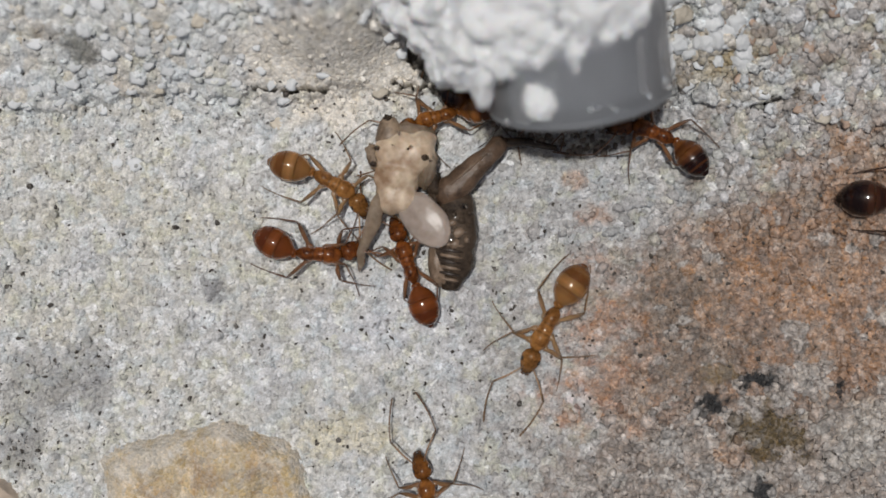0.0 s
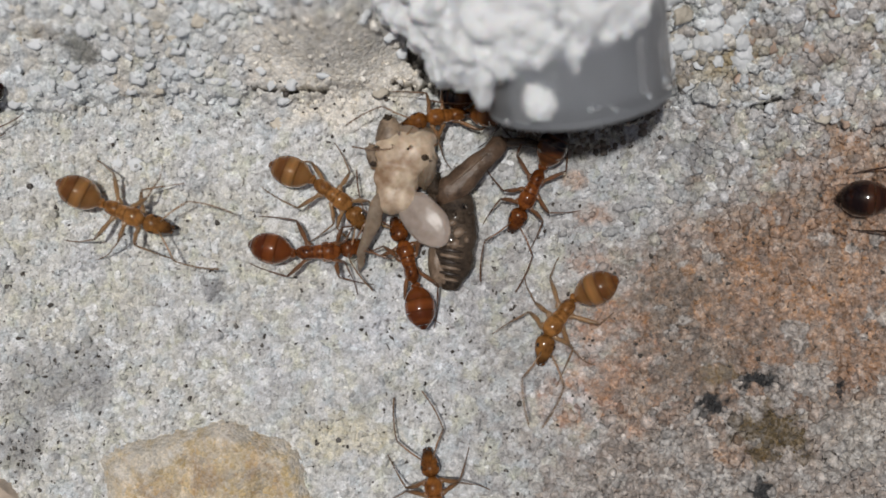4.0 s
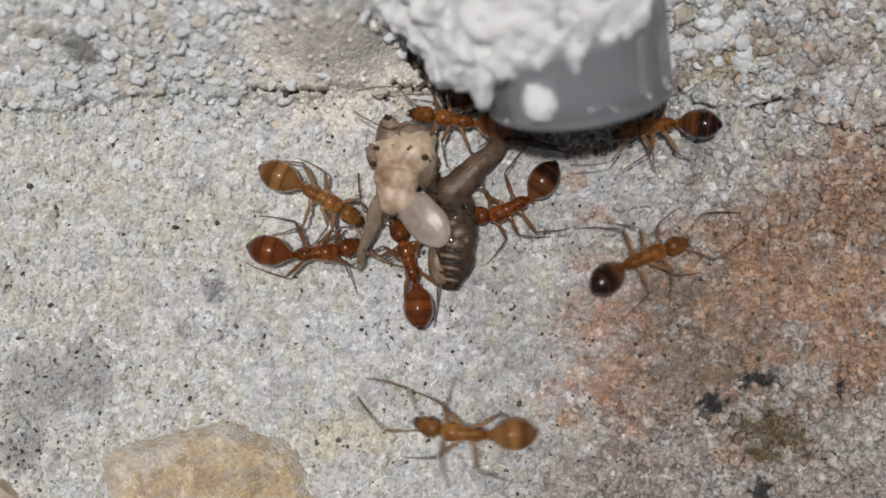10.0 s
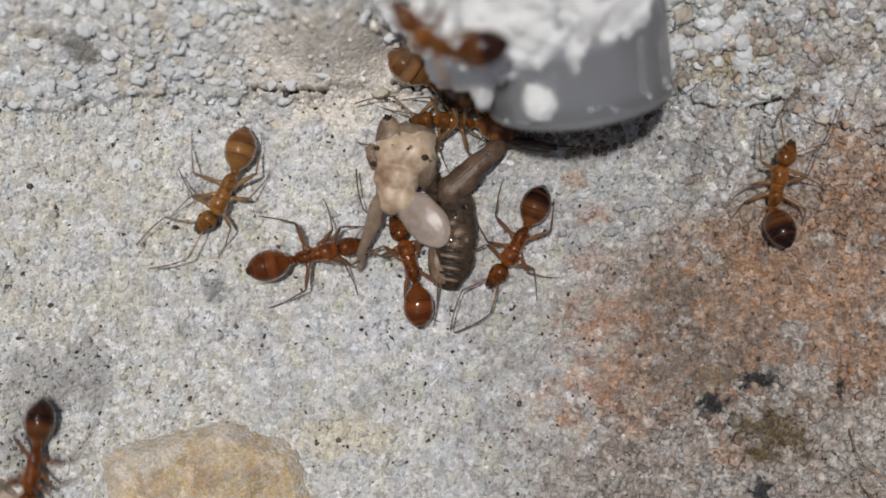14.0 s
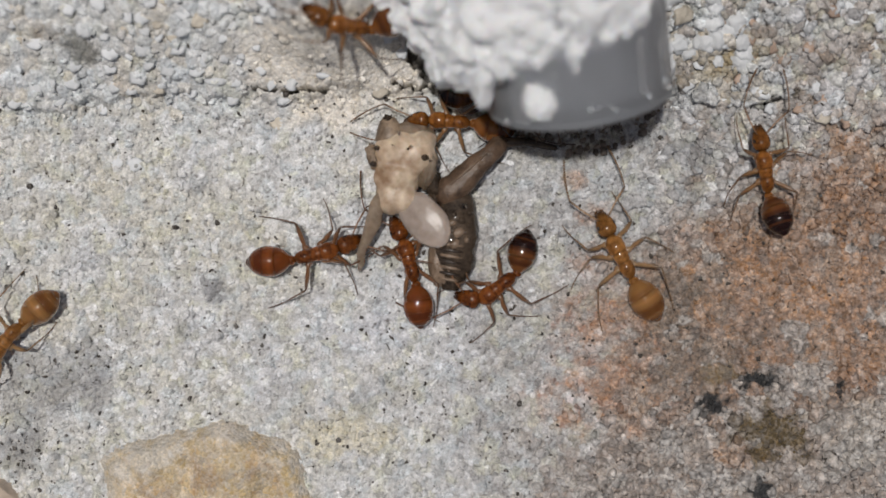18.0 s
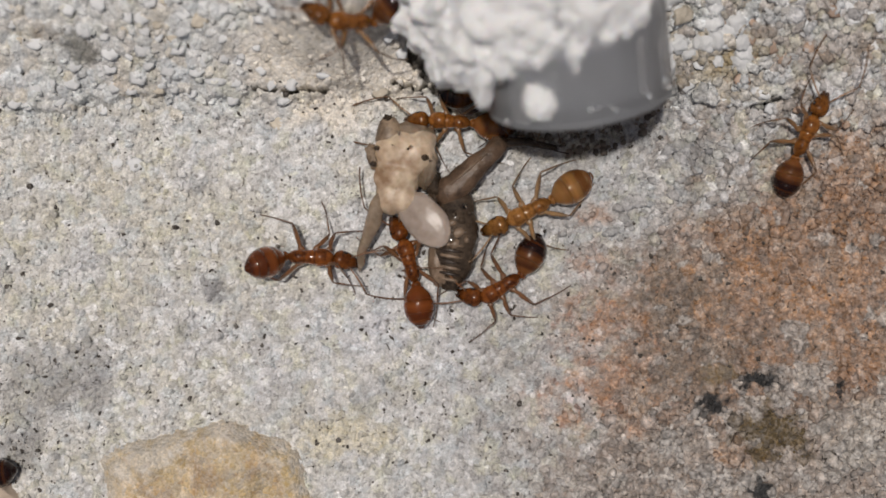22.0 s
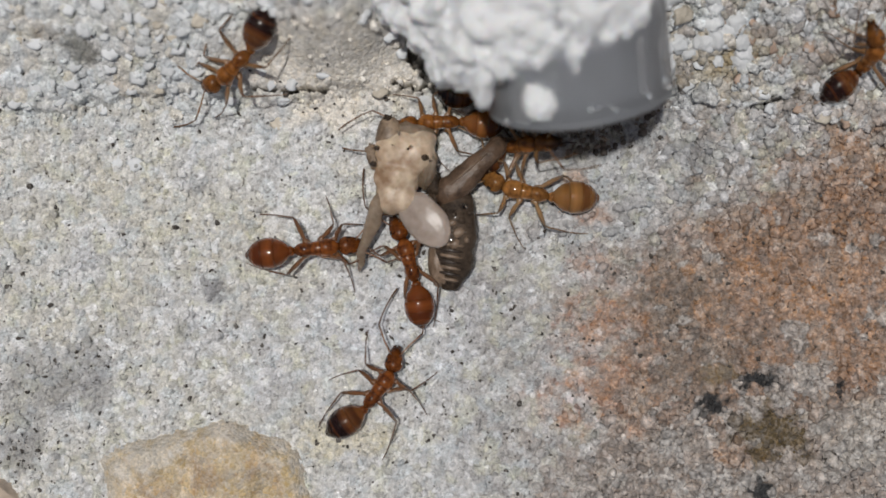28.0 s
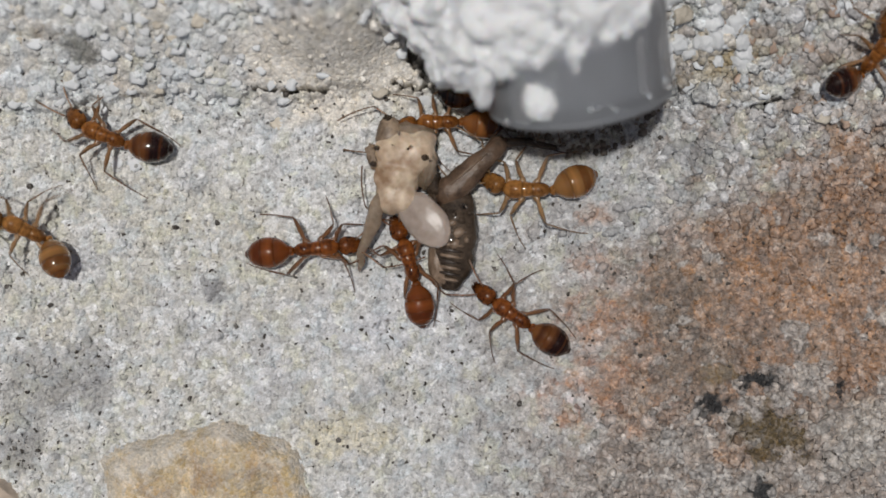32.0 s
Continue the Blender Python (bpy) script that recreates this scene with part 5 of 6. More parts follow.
def motions():
    roam(ants['banded'], [
        stance(0, (-4.94, 2.7), (-6.31, 3.77), (-9.63, 4.98)),
        stance(1, (-5.07, 2.9), (-6.64, 4), (-9.95, 5.14)),
        stance(2, (-4.94, 2.24), (-6.8, 3.61), (-9.63, 4.91)),
        stance(3, (-4.94, 1.72), (-6.31, 3.12), (-9.3, 4.65)),
        stance(6, (-4.85, 1.5), (-6.64, 3.29), (-9.24, 4.68)),
        stance(7, (-5.01, 1.66), (-6.7, 3.29), (-9.17, 4.49)),
        stance(8, (-4.85, 1.72), (-6.64, 3.12), (-9.4, 4.59)),
        stance(9, (-5.07, 2.31), (-6.96, 3.03), (-9.56, 4.52)),
        stance(10, (-5.17, 1.82), (-6.96, 2.96), (-9.4, 4.2)),
        stance(11, (-5.01, 2.37), (-6.8, 2.96), (-9.63, 4.2)),
        stance(12, (-5.17, 2.7), (-6.96, 3.12), (-10.38, 4)),
        stance(12.5, (-5.86, 3.84), (-8.16, 4.1), (-10.44, 4.23)),
        stance(12.7, (-6.47, 3.51), (-8.46, 4.49), (-10.9, 4.68)),
        stance(13, (-8.26, 1.82), (-9.56, 3.12), (-12, 4.91)),
        stance(13.2, (-10.12, 0.55), (-10.8, 3.03), (-12.39, 5.76)),
        stance(13.5, (-11.58, 1.85), (-11.65, 3.84), (-12.49, 6.12)),
        stance(13.7, (-12.39, 1.72), (-11.71, 4), (-11.71, 6.77)),
        stance(14, (-13.47, 1.66), (-12.56, 3.12), (-11.52, 6.21)),
        stance(14.2, (-13.56, 2.31), (-12.2, 3.51), (-11.09, 6.77)),
        stance(14.5, (-13.73, 2.18), (-12.43, 3.84), (-10.77, 6.6)),
        stance(15.5, (-19, 0.68), (-17.04, 1.33), (-14.44, 2.63)),
        stance(16.5, (-23.19, -1.56), (-21.24, -1.04), (-18.93, -0.39)),
        stance(16.7, (-24.23, -1.14), (-21.47, -0.94), (-19.19, -0.65)),
        stance(17, (-24.62, -2.9), (-23.23, -2.08), (-20.62, -0.46)),
        stance(17.5, (-24.92, -5.95), (-23.71, -4.65), (-22.09, -2.34)),
        stance(18, (-26.48, -7.12), (-25.18, -5.33), (-23.06, -3.22)),
        stance(18.3, (-25.5, -8.82), (-24.72, -5.86), (-23.81, -3.09)),
        stance(18.5, (-23.32, -8.33), (-23.52, -6.02), (-23.52, -3.06)),
        stance(18.7, (-20.98, -9.79), (-22.05, -7.55), (-22.93, -4.88)),
        stance(19, (-21.21, -11.03), (-22.09, -8.75), (-22.9, -5.82)),
        stance(19.5, (-22.41, -14.61), (-22.28, -12.26), (-22.41, -9.11)),
        stance(20, (-22.25, -18.83), (-22.41, -16.56), (-22.57, -13.63)),
        stance(20.6, (-21.27, -23.39), (-21.76, -21.11), (-22.25, -18.18)),
        stance(24, (-9.24, -22.74), (-11.52, -23.06), (-14.12, -23.06)),
        stance(28.5, (-2.08, -20.79), (-2.24, -23.06), (-2.34, -25.67)),
        stance(29.5, (-2.02, -15.91), (-1.92, -18.18), (-1.82, -20.79)),
        stance(30, (-2.02, -10.21), (-1.59, -12.49), (-1.43, -14.93)),
        stance(30.5, (-7.16, -5.63), (-5.86, -7.61), (-4.68, -9.89)),
        stance(31, (-13.08, -8.49), (-10.7, -8.26), (-7.94, -8.52)),
        stance(31.5, (-14.48, -2.41), (-13.76, -4.88), (-12.88, -6.86)),
        stance(32, (-26.15, 1.98), (-24.36, 1.33), (-22.9, 0.29)),
    ], spread=(20, 128, 176, 40, 95, 128))
    roam(ants['ruddy'], [
        stance(0, (-5.01, 0.03), (-7.12, -0.29), (-9.63, 0.26)),
        stance(3, (-5.01, 0.03), (-7.19, -0.2), (-9.66, 0.03)),
        stance(6, (-5.17, 0.36), (-7.12, -0.13), (-9.63, -0.2)),
        stance(9, (-5.17, 0.2), (-7.29, -0.23), (-9.66, -0.2)),
        stance(12, (-5.07, 0.2), (-7.29, -0.23), (-9.66, -0.2)),
        stance(14, (-5.17, 0.2), (-7.29, -0.29), (-9.56, -0.85)),
        stance(17, (-5.17, 0.36), (-7.29, -0.29), (-9.66, -0.72)),
        stance(20, (-5.5, 0.36), (-7.29, -0.29), (-9.73, -0.72)),
        stance(21.5, (-5.33, 0.03), (-7.45, -0.36), (-9.79, -0.72)),
        stance(22, (-5.27, -0.78), (-7.61, -0.46), (-9.73, -0.62)),
        stance(23, (-5.01, 0.03), (-7.45, -0.23), (-9.89, -0.46)),
        stance(25, (-4.94, 0.2), (-7.29, 0.03), (-9.89, -0.39)),
        stance(29, (-4.94, 0.26), (-7.29, 0.03), (-9.89, -0.2)),
        stance(32, (-4.94, 0.26), (-7.29, 0.03), (-9.89, -0.2)),
    ], spread=(28, 55, 132, 28, 48, 152))
    roam(ants['hanging'], [
        stance(0, (-2.73, 1.33), (-2.02, -0.78), (-1.2, -3.06)),
        stance(6, (-2.67, 1.27), (-1.95, -0.78), (-1.43, -2.99)),
        stance(16, (-2.67, 1.27), (-1.95, -0.68), (-1.43, -3.06)),
        stance(32, (-2.67, 1.27), (-1.95, -0.68), (-1.37, -3.06)),
    ], spread=(50, 75, 172, 50, 85, 160))
    roam(ants['top_feeder'], [
        stance(0, (-2.02, 7.03), (-0.39, 7.58), (1.66, 8)),
        stance(3, (-1.92, 7.03), (-0.13, 7.58), (1.66, 7.84)),
        stance(6, (-1.59, 7.61), (0.03, 7.61), (1.98, 7.68)),
        stance(10, (-1.27, 7.68), (0.36, 7.45), (2.31, 7.19)),
        stance(13, (-1.04, 7.45), (0.68, 7.35), (2.8, 7.03)),
        stance(17, (-1.27, 7.42), (0.36, 7.35), (2.63, 7.03)),
        stance(23, (-1.43, 7.42), (0.36, 7.35), (2.63, 7.12)),
        stance(25, (-1.76, 7.19), (0.03, 7.29), (2.15, 7.25)),
        stance(29, (-2.24, 7.12), (-0.29, 7.29), (1.98, 7.25)),
        stance(32, (-2.24, 7.12), (-0.29, 7.29), (1.98, 7.25)),
    ])
    roam(ants['hidden'], [
        stance(0, (4.59, 7.84), (3.12, 8.33), (1.24, 8.75)),
        stance(32, (4.59, 7.84), (3.12, 8.33), (1.24, 8.75)),
    ])
    roam(ants['under_vial'], [
        stance(0, (10.28, 7.03), (12.07, 6.7), (14.02, 5.5)),
        stance(0.5, (9.3, 6.99), (10.96, 7.12), (13.21, 6.47)),
        stance(1, (9.14, 6.38), (11.09, 6.54), (13.63, 6.31)),
        stance(1.5, (5.63, 3.06), (7.61, 3.97), (10.25, 5.14)),
        stance(1.7, (5.86, 2.02), (8, 3.51), (9.99, 4.68)),
        stance(2, (7.35, 5.95), (9.47, 5.82), (12.23, 4.75)),
        stance(2.3, (7.03, 5.82), (9.3, 5.82), (11.74, 5.66)),
        stance(2.5, (7.68, 6.21), (9.63, 6.21), (11.29, 6.05)),
        stance(3, (7.03, 6.86), (8.65, 6.7), (10.6, 6.54)),
        stance(3.5, (5.73, 7.84), (7.35, 7.68), (8.98, 7.35)),
        stance(4.5, (5.73, 9.47), (7.68, 9.14), (9.95, 8.82)),
        stance(32, (5.73, 9.47), (7.68, 9.14), (9.95, 8.82)),
    ])
    roam(ants['roaming_red'], [
        stance(0, (5.73, 8.16), (5.56, 10.44), (5.4, 13.04)),
        stance(2.4, (5.24, 6.54), (5.4, 8.82), (5.56, 11.42)),
        stance(3, (4.42, 2.96), (4.68, 4.91), (5.07, 7.35)),
        stance(3.3, (4.36, 1.72), (4.85, 4), (6.05, 5.95)),
        stance(3.5, (4.33, 1.14), (5.11, 3.58), (5.89, 5.63)),
        stance(5.5, (3.12, 2.24), (5.04, 3.19), (7.03, 4.36)),
        stance(6, (2.96, 1.98), (4.91, 3.12), (7.03, 4.42)),
        stance(7, (2.96, 2.05), (4.59, 3.29), (6.7, 5.4)),
        stance(8, (2.63, 1.17), (3.94, 2.47), (5.79, 4.42)),
        stance(9, (2.8, 1.01), (4.42, 2.31), (5.89, 4.26)),
        stance(10, (1.98, 1.98), (3.77, 2.31), (6.05, 4.26)),
        stance(11, (1.98, 1.82), (3.61, 2.47), (5.66, 4.42)),
        stance(12, (1.82, 1.82), (3.61, 2.31), (5.56, 4.26)),
        stance(12.5, (2.21, 0.94), (3.81, 1.72), (5.63, 3.77)),
        stance(13, (2.63, 0.2), (3.94, 1.5), (5.73, 3.77)),
        stance(13.5, (2.76, -0.46), (4.07, 1.2), (5.56, 3.64)),
        stance(14, (3.06, -1.59), (4.1, 0.03), (5.4, 2.63)),
        stance(14.5, (3.16, -1.76), (4.65, 0.23), (5.43, 2.31)),
        stance(16.5, (1.76, -2.47), (3.42, -1.37), (4.72, 0.62)),
        stance(17, (1.98, -2.41), (3.29, -1.59), (4.75, 0.36)),
        stance(18, (1.66, -2.73), (3.12, -2.24), (4.65, 0.03)),
        stance(19, (1.5, -2.57), (2.8, -2.08), (4.68, -0.62)),
        stance(20, (1.33, -2.63), (2.96, -2.41), (4.81, -0.72)),
        stance(21, (1.33, -2.73), (2.96, -2.41), (4.98, -0.85)),
        stance(22, (1.56, -2.73), (3.29, -2.24), (5.07, -0.29)),
        stance(22.5, (1.63, -3.51), (3.09, -2.41), (4.39, -0.23)),
        stance(22.7, (3.19, -4.68), (3.97, -2.9), (4.85, -0.94)),
        stance(23, (1.82, -7.29), (3.12, -5.99), (4.68, -3.87)),
        stance(23.5, (-3.42, -7.35), (-1.92, -8.2), (0.52, -9.11)),
        stance(23.7, (-3.03, -7.06), (-1.56, -8.33), (0.42, -9.5)),
        stance(24, (-3.61, -7.77), (-2.15, -8.42), (-0.13, -9.56)),
        stance(24.3, (-3.51, -8.62), (-1.76, -8.91), (-0.07, -9.3)),
        stance(24.5, (-3.81, -8.46), (-2.05, -8.91), (-0.07, -9.37)),
        stance(24.7, (-2.93, -7.55), (-1.46, -8.62), (-0.26, -9.6)),
        stance(25, (-2.73, -7.61), (-1.92, -8.59), (-0.13, -9.73)),
        stance(25.5, (-3.42, -9.11), (-1.92, -9.43), (-0.13, -9.76)),
        stance(26.5, (-5.33, -6.47), (-4.03, -8.42), (-2.73, -10.7)),
        stance(27.5, (-3.81, -4.72), (-4.75, -6.54), (-5.66, -8.85)),
        stance(27.7, (-2.34, -6.67), (-3.81, -8.03), (-5.5, -9.6)),
        stance(28, (-2.83, -6.47), (-3.71, -8.1), (-5.5, -9.89)),
        stance(28.3, (-0.75, -8.13), (-2.73, -8.82), (-4.91, -9.79)),
        stance(28.5, (1.37, -8.13), (-0.59, -8.78), (-2.9, -9.63)),
        stance(29, (1.76, -6.96), (0.36, -7.94), (-1.92, -9.4)),
        stance(29.3, (1.69, -4.59), (1.11, -6.34), (0.33, -8.52)),
        stance(29.5, (2.37, -4.2), (1.95, -6.28), (1.11, -8.72)),
        stance(29.7, (4.46, -4.1), (3.87, -5.86), (2.9, -8.33)),
        stance(30, (5.89, -0.46), (6.12, -2.41), (5.99, -5.33)),
        stance(30.5, (5.86, 0.1), (6.31, -1.69), (6.77, -4.2)),
        stance(31, (4.75, -0.36), (5.73, -1.59), (7.35, -4.2)),
        stance(31.5, (3.19, -2.9), (5.17, -3.61), (7.12, -4.88)),
        stance(32, (2.47, -2.63), (3.94, -3.71), (6.38, -5.33)),
    ])
    roam(ants['pale'], [
        stance(0, (5.07, -6.21), (5.89, -4.52), (7.35, -2.08)),
        stance(0.5, (5.73, -6.67), (6.57, -4.72), (7.55, -2.28)),
        stance(1, (4.81, -5.76), (5.89, -4.85), (8, -2.57)),
        stance(1.5, (4.98, -6.02), (6.18, -4.72), (7.74, -2.41)),
        stance(1.7, (4.39, -5.17), (6.25, -4.1), (8.52, -2.9)),
        stance(2, (4.42, -4.85), (6.05, -4.52), (8.23, -3.06)),
        stance(2.5, (4.39, -5.5), (6.05, -4.33), (8, -2.67)),
        stance(2.7, (5.17, -5.86), (6.15, -4.2), (7.45, -2.41)),
        stance(3, (5.56, -6.64), (6.05, -4.85), (7.84, -2.57)),
        stance(3.5, (5.63, -6.41), (6.44, -4.46), (7.61, -2.54)),
        stance(4.5, (5.07, -5.17), (6.25, -4.03), (8, -3.71)),
        stance(5.5, (3.94, -3.38), (6.05, -3.94), (8.2, -5.17)),
        stance(5.7, (2.7, -4.59), (4.88, -5.17), (7.35, -6.08)),
        stance(6, (0.62, -6.57), (2.47, -6.47), (5.24, -6.64)),
        stance(6.3, (1.24, -6.08), (3.48, -6.86), (5.86, -7.94)),
        stance(6.5, (3.81, -3.38), (4.33, -5.37), (5.66, -8)),
        stance(6.7, (6.05, -2.41), (5.95, -4.39), (5.76, -7.35)),
        stance(7, (6.54, 0.03), (6.64, -1.92), (6.96, -4.85)),
        stance(7.3, (6.54, 0.85), (6.86, -1.24), (7.35, -4.39)),
        stance(7.5, (7.42, 0.49), (7.35, -1.37), (7.22, -4.33)),
        stance(7.7, (8.91, 0.85), (8.42, -1.43), (7.84, -4.2)),
        stance(8, (13.92, 3.68), (12.39, 2.31), (10.12, 0.36)),
        stance(8.2, (16.33, 6.67), (14.93, 4.49), (13.47, 2.5)),
        stance(8.5, (19.13, 6.54), (17.14, 6.54), (14.51, 6.21)),
        stance(8.7, (18.74, 4.59), (17.44, 5.89), (15.97, 7.19)),
        stance(8.8, (17.11, 3.29), (17.11, 5.56), (17.11, 7.35)),
        stance(9, (15.42, 3.68), (17.11, 4.91), (19.06, 7.25)),
        stance(9.2, (15.71, 2.7), (17.4, 4.98), (18.87, 7.25)),
        stance(9.3, (16.69, 0.55), (17.5, 2.7), (18.38, 5.46)),
        stance(9.5, (13.27, -4.52), (14.57, -2.86), (16.04, -0.46)),
        stance(9.7, (12.17, -9.63), (13.37, -7.84), (14.25, -5.17)),
        stance(9.8, (8.82, -11.09), (10.51, -9.82), (12.26, -7.64)),
        stance(10, (-0.78, -10.21), (1.17, -10.54), (3.94, -10.64)),
        stance(10.2, (-3.81, -7.06), (-2.05, -8.52), (-0.36, -9.82)),
        stance(10.5, (-5.99, -3.06), (-5.53, -5.04), (-4.52, -7.81)),
        stance(10.7, (-6.96, -5.17), (-5.2, -6.34), (-3.22, -7.84)),
        stance(11, (-11.94, -6.21), (-10.21, -6.8), (-7.29, -7.77)),
        stance(11.2, (-15.06, -1.24), (-13.66, -3.19), (-12.2, -4.88)),
        stance(11.3, (-17.01, 3.03), (-16.04, 1.33), (-14.87, -0.94)),
        stance(11.5, (-21.37, 9.01), (-19.71, 7.19), (-18.09, 5.2)),
        stance(11.7, (-15.06, 11.58), (-16.82, 9.92), (-18.31, 8.23)),
        stance(12, (-13.14, 7.25), (-15.09, 7.51), (-18.09, 7.51)),
        stance(12.3, (-11.03, 7.06), (-13.47, 7.84), (-15.84, 8.23)),
        stance(12.5, (-9.6, 8.49), (-11.78, 8.82), (-14.74, 9.14)),
        stance(12.7, (-7.16, 8.42), (-9.43, 8.72), (-12.2, 9.11)),
        stance(13, (-3.29, 8.98), (-5.66, 9.14), (-8.42, 9.21)),
        stance(13.2, (-2.44, 8.42), (-4.72, 9.21), (-7.45, 10.12)),
        stance(13.5, (-0.52, 9.08), (-2.83, 9.89), (-5.14, 10.54)),
        stance(13.7, (1.82, 8.16), (-0.62, 8.98), (-3.03, 9.92)),
        stance(14, (2.8, 8), (0.52, 8.98), (-1.59, 10.12)),
        stance(14.5, (4.1, 8), (2.15, 8.49), (0.07, 9.14)),
        stance(15.5, (7.03, 9.47), (5.07, 9.47), (2.8, 9.47)),
        stance(32, (7.03, 9.47), (5.07, 9.47), (2.8, 9.47)),
    ])
    roam(ants['far_walker'], [
        stance(0, (3.45, 9.47), (5.73, 9.47), (8.33, 9.47)),
        stance(1.7, (5.07, 6.86), (7.03, 7.84), (8.98, 8.49)),
        stance(2, (4.42, 5.82), (6.54, 6.21), (8.65, 6.54)),
        stance(2.3, (3.77, 5.82), (5.73, 5.95), (8, 6.15)),
        stance(2.5, (-0.12, 5.94), (1.74, 5.57), (3.92, 5.16), 3),
        stance(2.7, (-1.65, 8.46), (0.18, 7.54), (2.02, 6.47), 4),
        stance(3, (-7.12, 10.28), (-5.01, 10.12), (-1.92, 9.63)),
        stance(3.3, (-12.39, 8.91), (-10.21, 9.4), (-7.77, 10.41)),
        stance(3.5, (-20.79, 9.47), (-18.67, 9.95), (-15.71, 10.47)),
        stance(3.8, (-29.41, 7.84), (-27.45, 8.82), (-24.85, 9.47)),
        stance(4.6, (-27.45, -1.27), (-29.08, 0.68), (-30.38, 2.96)),
        stance(5.2, (-14.77, -9.73), (-16.07, -7.77), (-17.7, -5.5)),
        stance(5.5, (-9.89, -14.77), (-10.7, -12.91), (-12.04, -10.31)),
        stance(5.7, (-10.21, -18.18), (-11.19, -15.91), (-12.1, -13.56)),
        stance(6, (-7.29, -16.88), (-9.56, -17.53), (-12.17, -16.88)),
        stance(6.3, (-6.96, -13.82), (-8.59, -15.26), (-10.86, -16.88)),
        stance(6.5, (-4.07, -13.11), (-5.53, -13.79), (-8.1, -14.93)),
        stance(6.7, (-3.51, -11.09), (-5.3, -12.07), (-7.74, -13.24)),
        stance(7, (-4.52, -9.73), (-5.66, -11.03), (-7.68, -13.14)),
        stance(7.3, (-0.55, -6.54), (-2.54, -7.55), (-4.81, -8.82)),
        stance(7.5, (2.41, -6.41), (0.26, -6.93), (-2.31, -7.61)),
        stance(7.7, (3.48, -5.17), (1.5, -6.15), (-0.75, -7.06)),
        stance(8, (5.56, -3.22), (4.42, -4.68), (2.47, -6.64)),
        stance(8.2, (9.5, -2.6), (7.51, -3.61), (5.24, -4.59)),
        stance(8.5, (14.64, 1.59), (13.01, -0.23), (11.22, -1.89)),
        stance(8.7, (13.63, 3.71), (12.95, 1.72), (12.26, -1.24)),
        stance(8.8, (12.04, 3.81), (12.26, 2.02), (11.94, -1.14)),
        stance(9, (10.99, 5.82), (11.52, 4.1), (11.97, 1.17)),
        stance(9.2, (10.38, 6.96), (10.96, 4.98), (11.55, 2.02)),
        stance(9.3, (13.24, 6.77), (12.75, 4.98), (12.04, 2.02)),
        stance(9.5, (13.4, 7.77), (13.08, 5.79), (12.62, 3.06)),
        stance(9.7, (12.23, 8.82), (12.56, 6.96), (13.34, 4.98)),
        stance(9.8, (11.91, 8.82), (12.23, 7.35), (13.14, 5.46)),
        stance(10, (10.28, 6.7), (11.91, 7.03), (13.69, 7.19)),
        stance(10.2, (8.33, 6.21), (10.28, 6.47), (12.75, 7.16)),
        stance(10.5, (10.05, 2.8), (9.79, 4.91), (11.58, 7.03)),
        stance(10.7, (11.19, 1.82), (10.54, 3.61), (10.44, 6.21)),
        stance(11, (10.44, -3.22), (10.67, -1.27), (10.93, 1.66)),
        stance(11.2, (10.96, -6.54), (10.67, -4.39), (10.47, -1.92)),
        stance(11.3, (11.74, -8.33), (10.96, -6.34), (9.99, -3.9)),
        stance(11.5, (14.93, -5.76), (12.62, -5.3), (10.51, -4.52)),
        stance(11.7, (18.96, -1.92), (16.98, -2.9), (14.8, -4)),
        stance(12, (21.66, 4.75), (20.85, 2.96), (20.04, 0.85)),
        stance(12.3, (17.37, 5.27), (18.54, 4.29), (19.84, 2.7)),
        stance(12.5, (17.14, 4.23), (18.12, 3.58), (19.58, 2.44)),
        stance(12.7, (18.67, 4.98), (18.74, 3.61), (18.96, 2.24)),
        stance(13, (19, 5.4), (19.22, 3.94), (19.32, 2.24)),
        stance(14, (19.39, 5.4), (19.13, 3.94), (19.06, 2.24)),
        stance(14.5, (18.12, 4.49), (18.77, 3.51), (19.45, 2.15)),
        stance(16.5, (19.84, 5.2), (19.52, 3.9), (19.32, 2.37)),
        stance(17, (18.25, 5.4), (19.06, 3.94), (19.32, 2.37)),
        stance(17.5, (17.99, 6.54), (18.77, 4.55), (19.13, 2.8)),
        stance(18, (18.09, 6.38), (18.41, 4.59), (18.9, 2.57)),
        stance(18.5, (18.38, 6.47), (18.38, 4.81), (18.38, 2.9)),
        stance(19, (18.02, 6.7), (18.25, 5.07), (18.8, 2.96)),
        stance(19.5, (17.79, 6.15), (18.12, 4.49), (18.57, 2.8)),
        stance(20, (17.86, 6.38), (18.41, 4.91), (19.22, 3.29)),
        stance(20.5, (18.87, 7.06), (19.06, 5.2), (19.19, 3.29)),
        stance(21, (19.65, 6.7), (19.55, 5.24), (19.32, 2.63)),
        stance(21.5, (19.45, 6.99), (19.65, 5.53), (19.65, 2.44)),
        stance(21.7, (20.53, 8.23), (20.33, 6.47), (20.04, 3.51)),
        stance(22, (21.57, 8.33), (20.85, 6.7), (19.97, 4.1)),
        stance(22.3, (23.58, 10.21), (22.41, 8.42), (20.92, 6.15)),
        stance(22.5, (24.95, 11.06), (23.45, 9.4), (21.5, 7.45)),
        stance(22.7, (23.88, 13.17), (23.19, 11.19), (22.22, 8.62)),
        stance(23, (24.75, 14.18), (24.1, 12.39), (22.87, 10.44)),
        stance(23.5, (25.57, 14.02), (24.69, 12.23), (23.71, 10.28)),
        stance(24, (26.54, 13.04), (25.24, 11.74), (23.68, 10.28)),
        stance(24.5, (26.22, 13.04), (24.92, 11.74), (23.65, 10.34)),
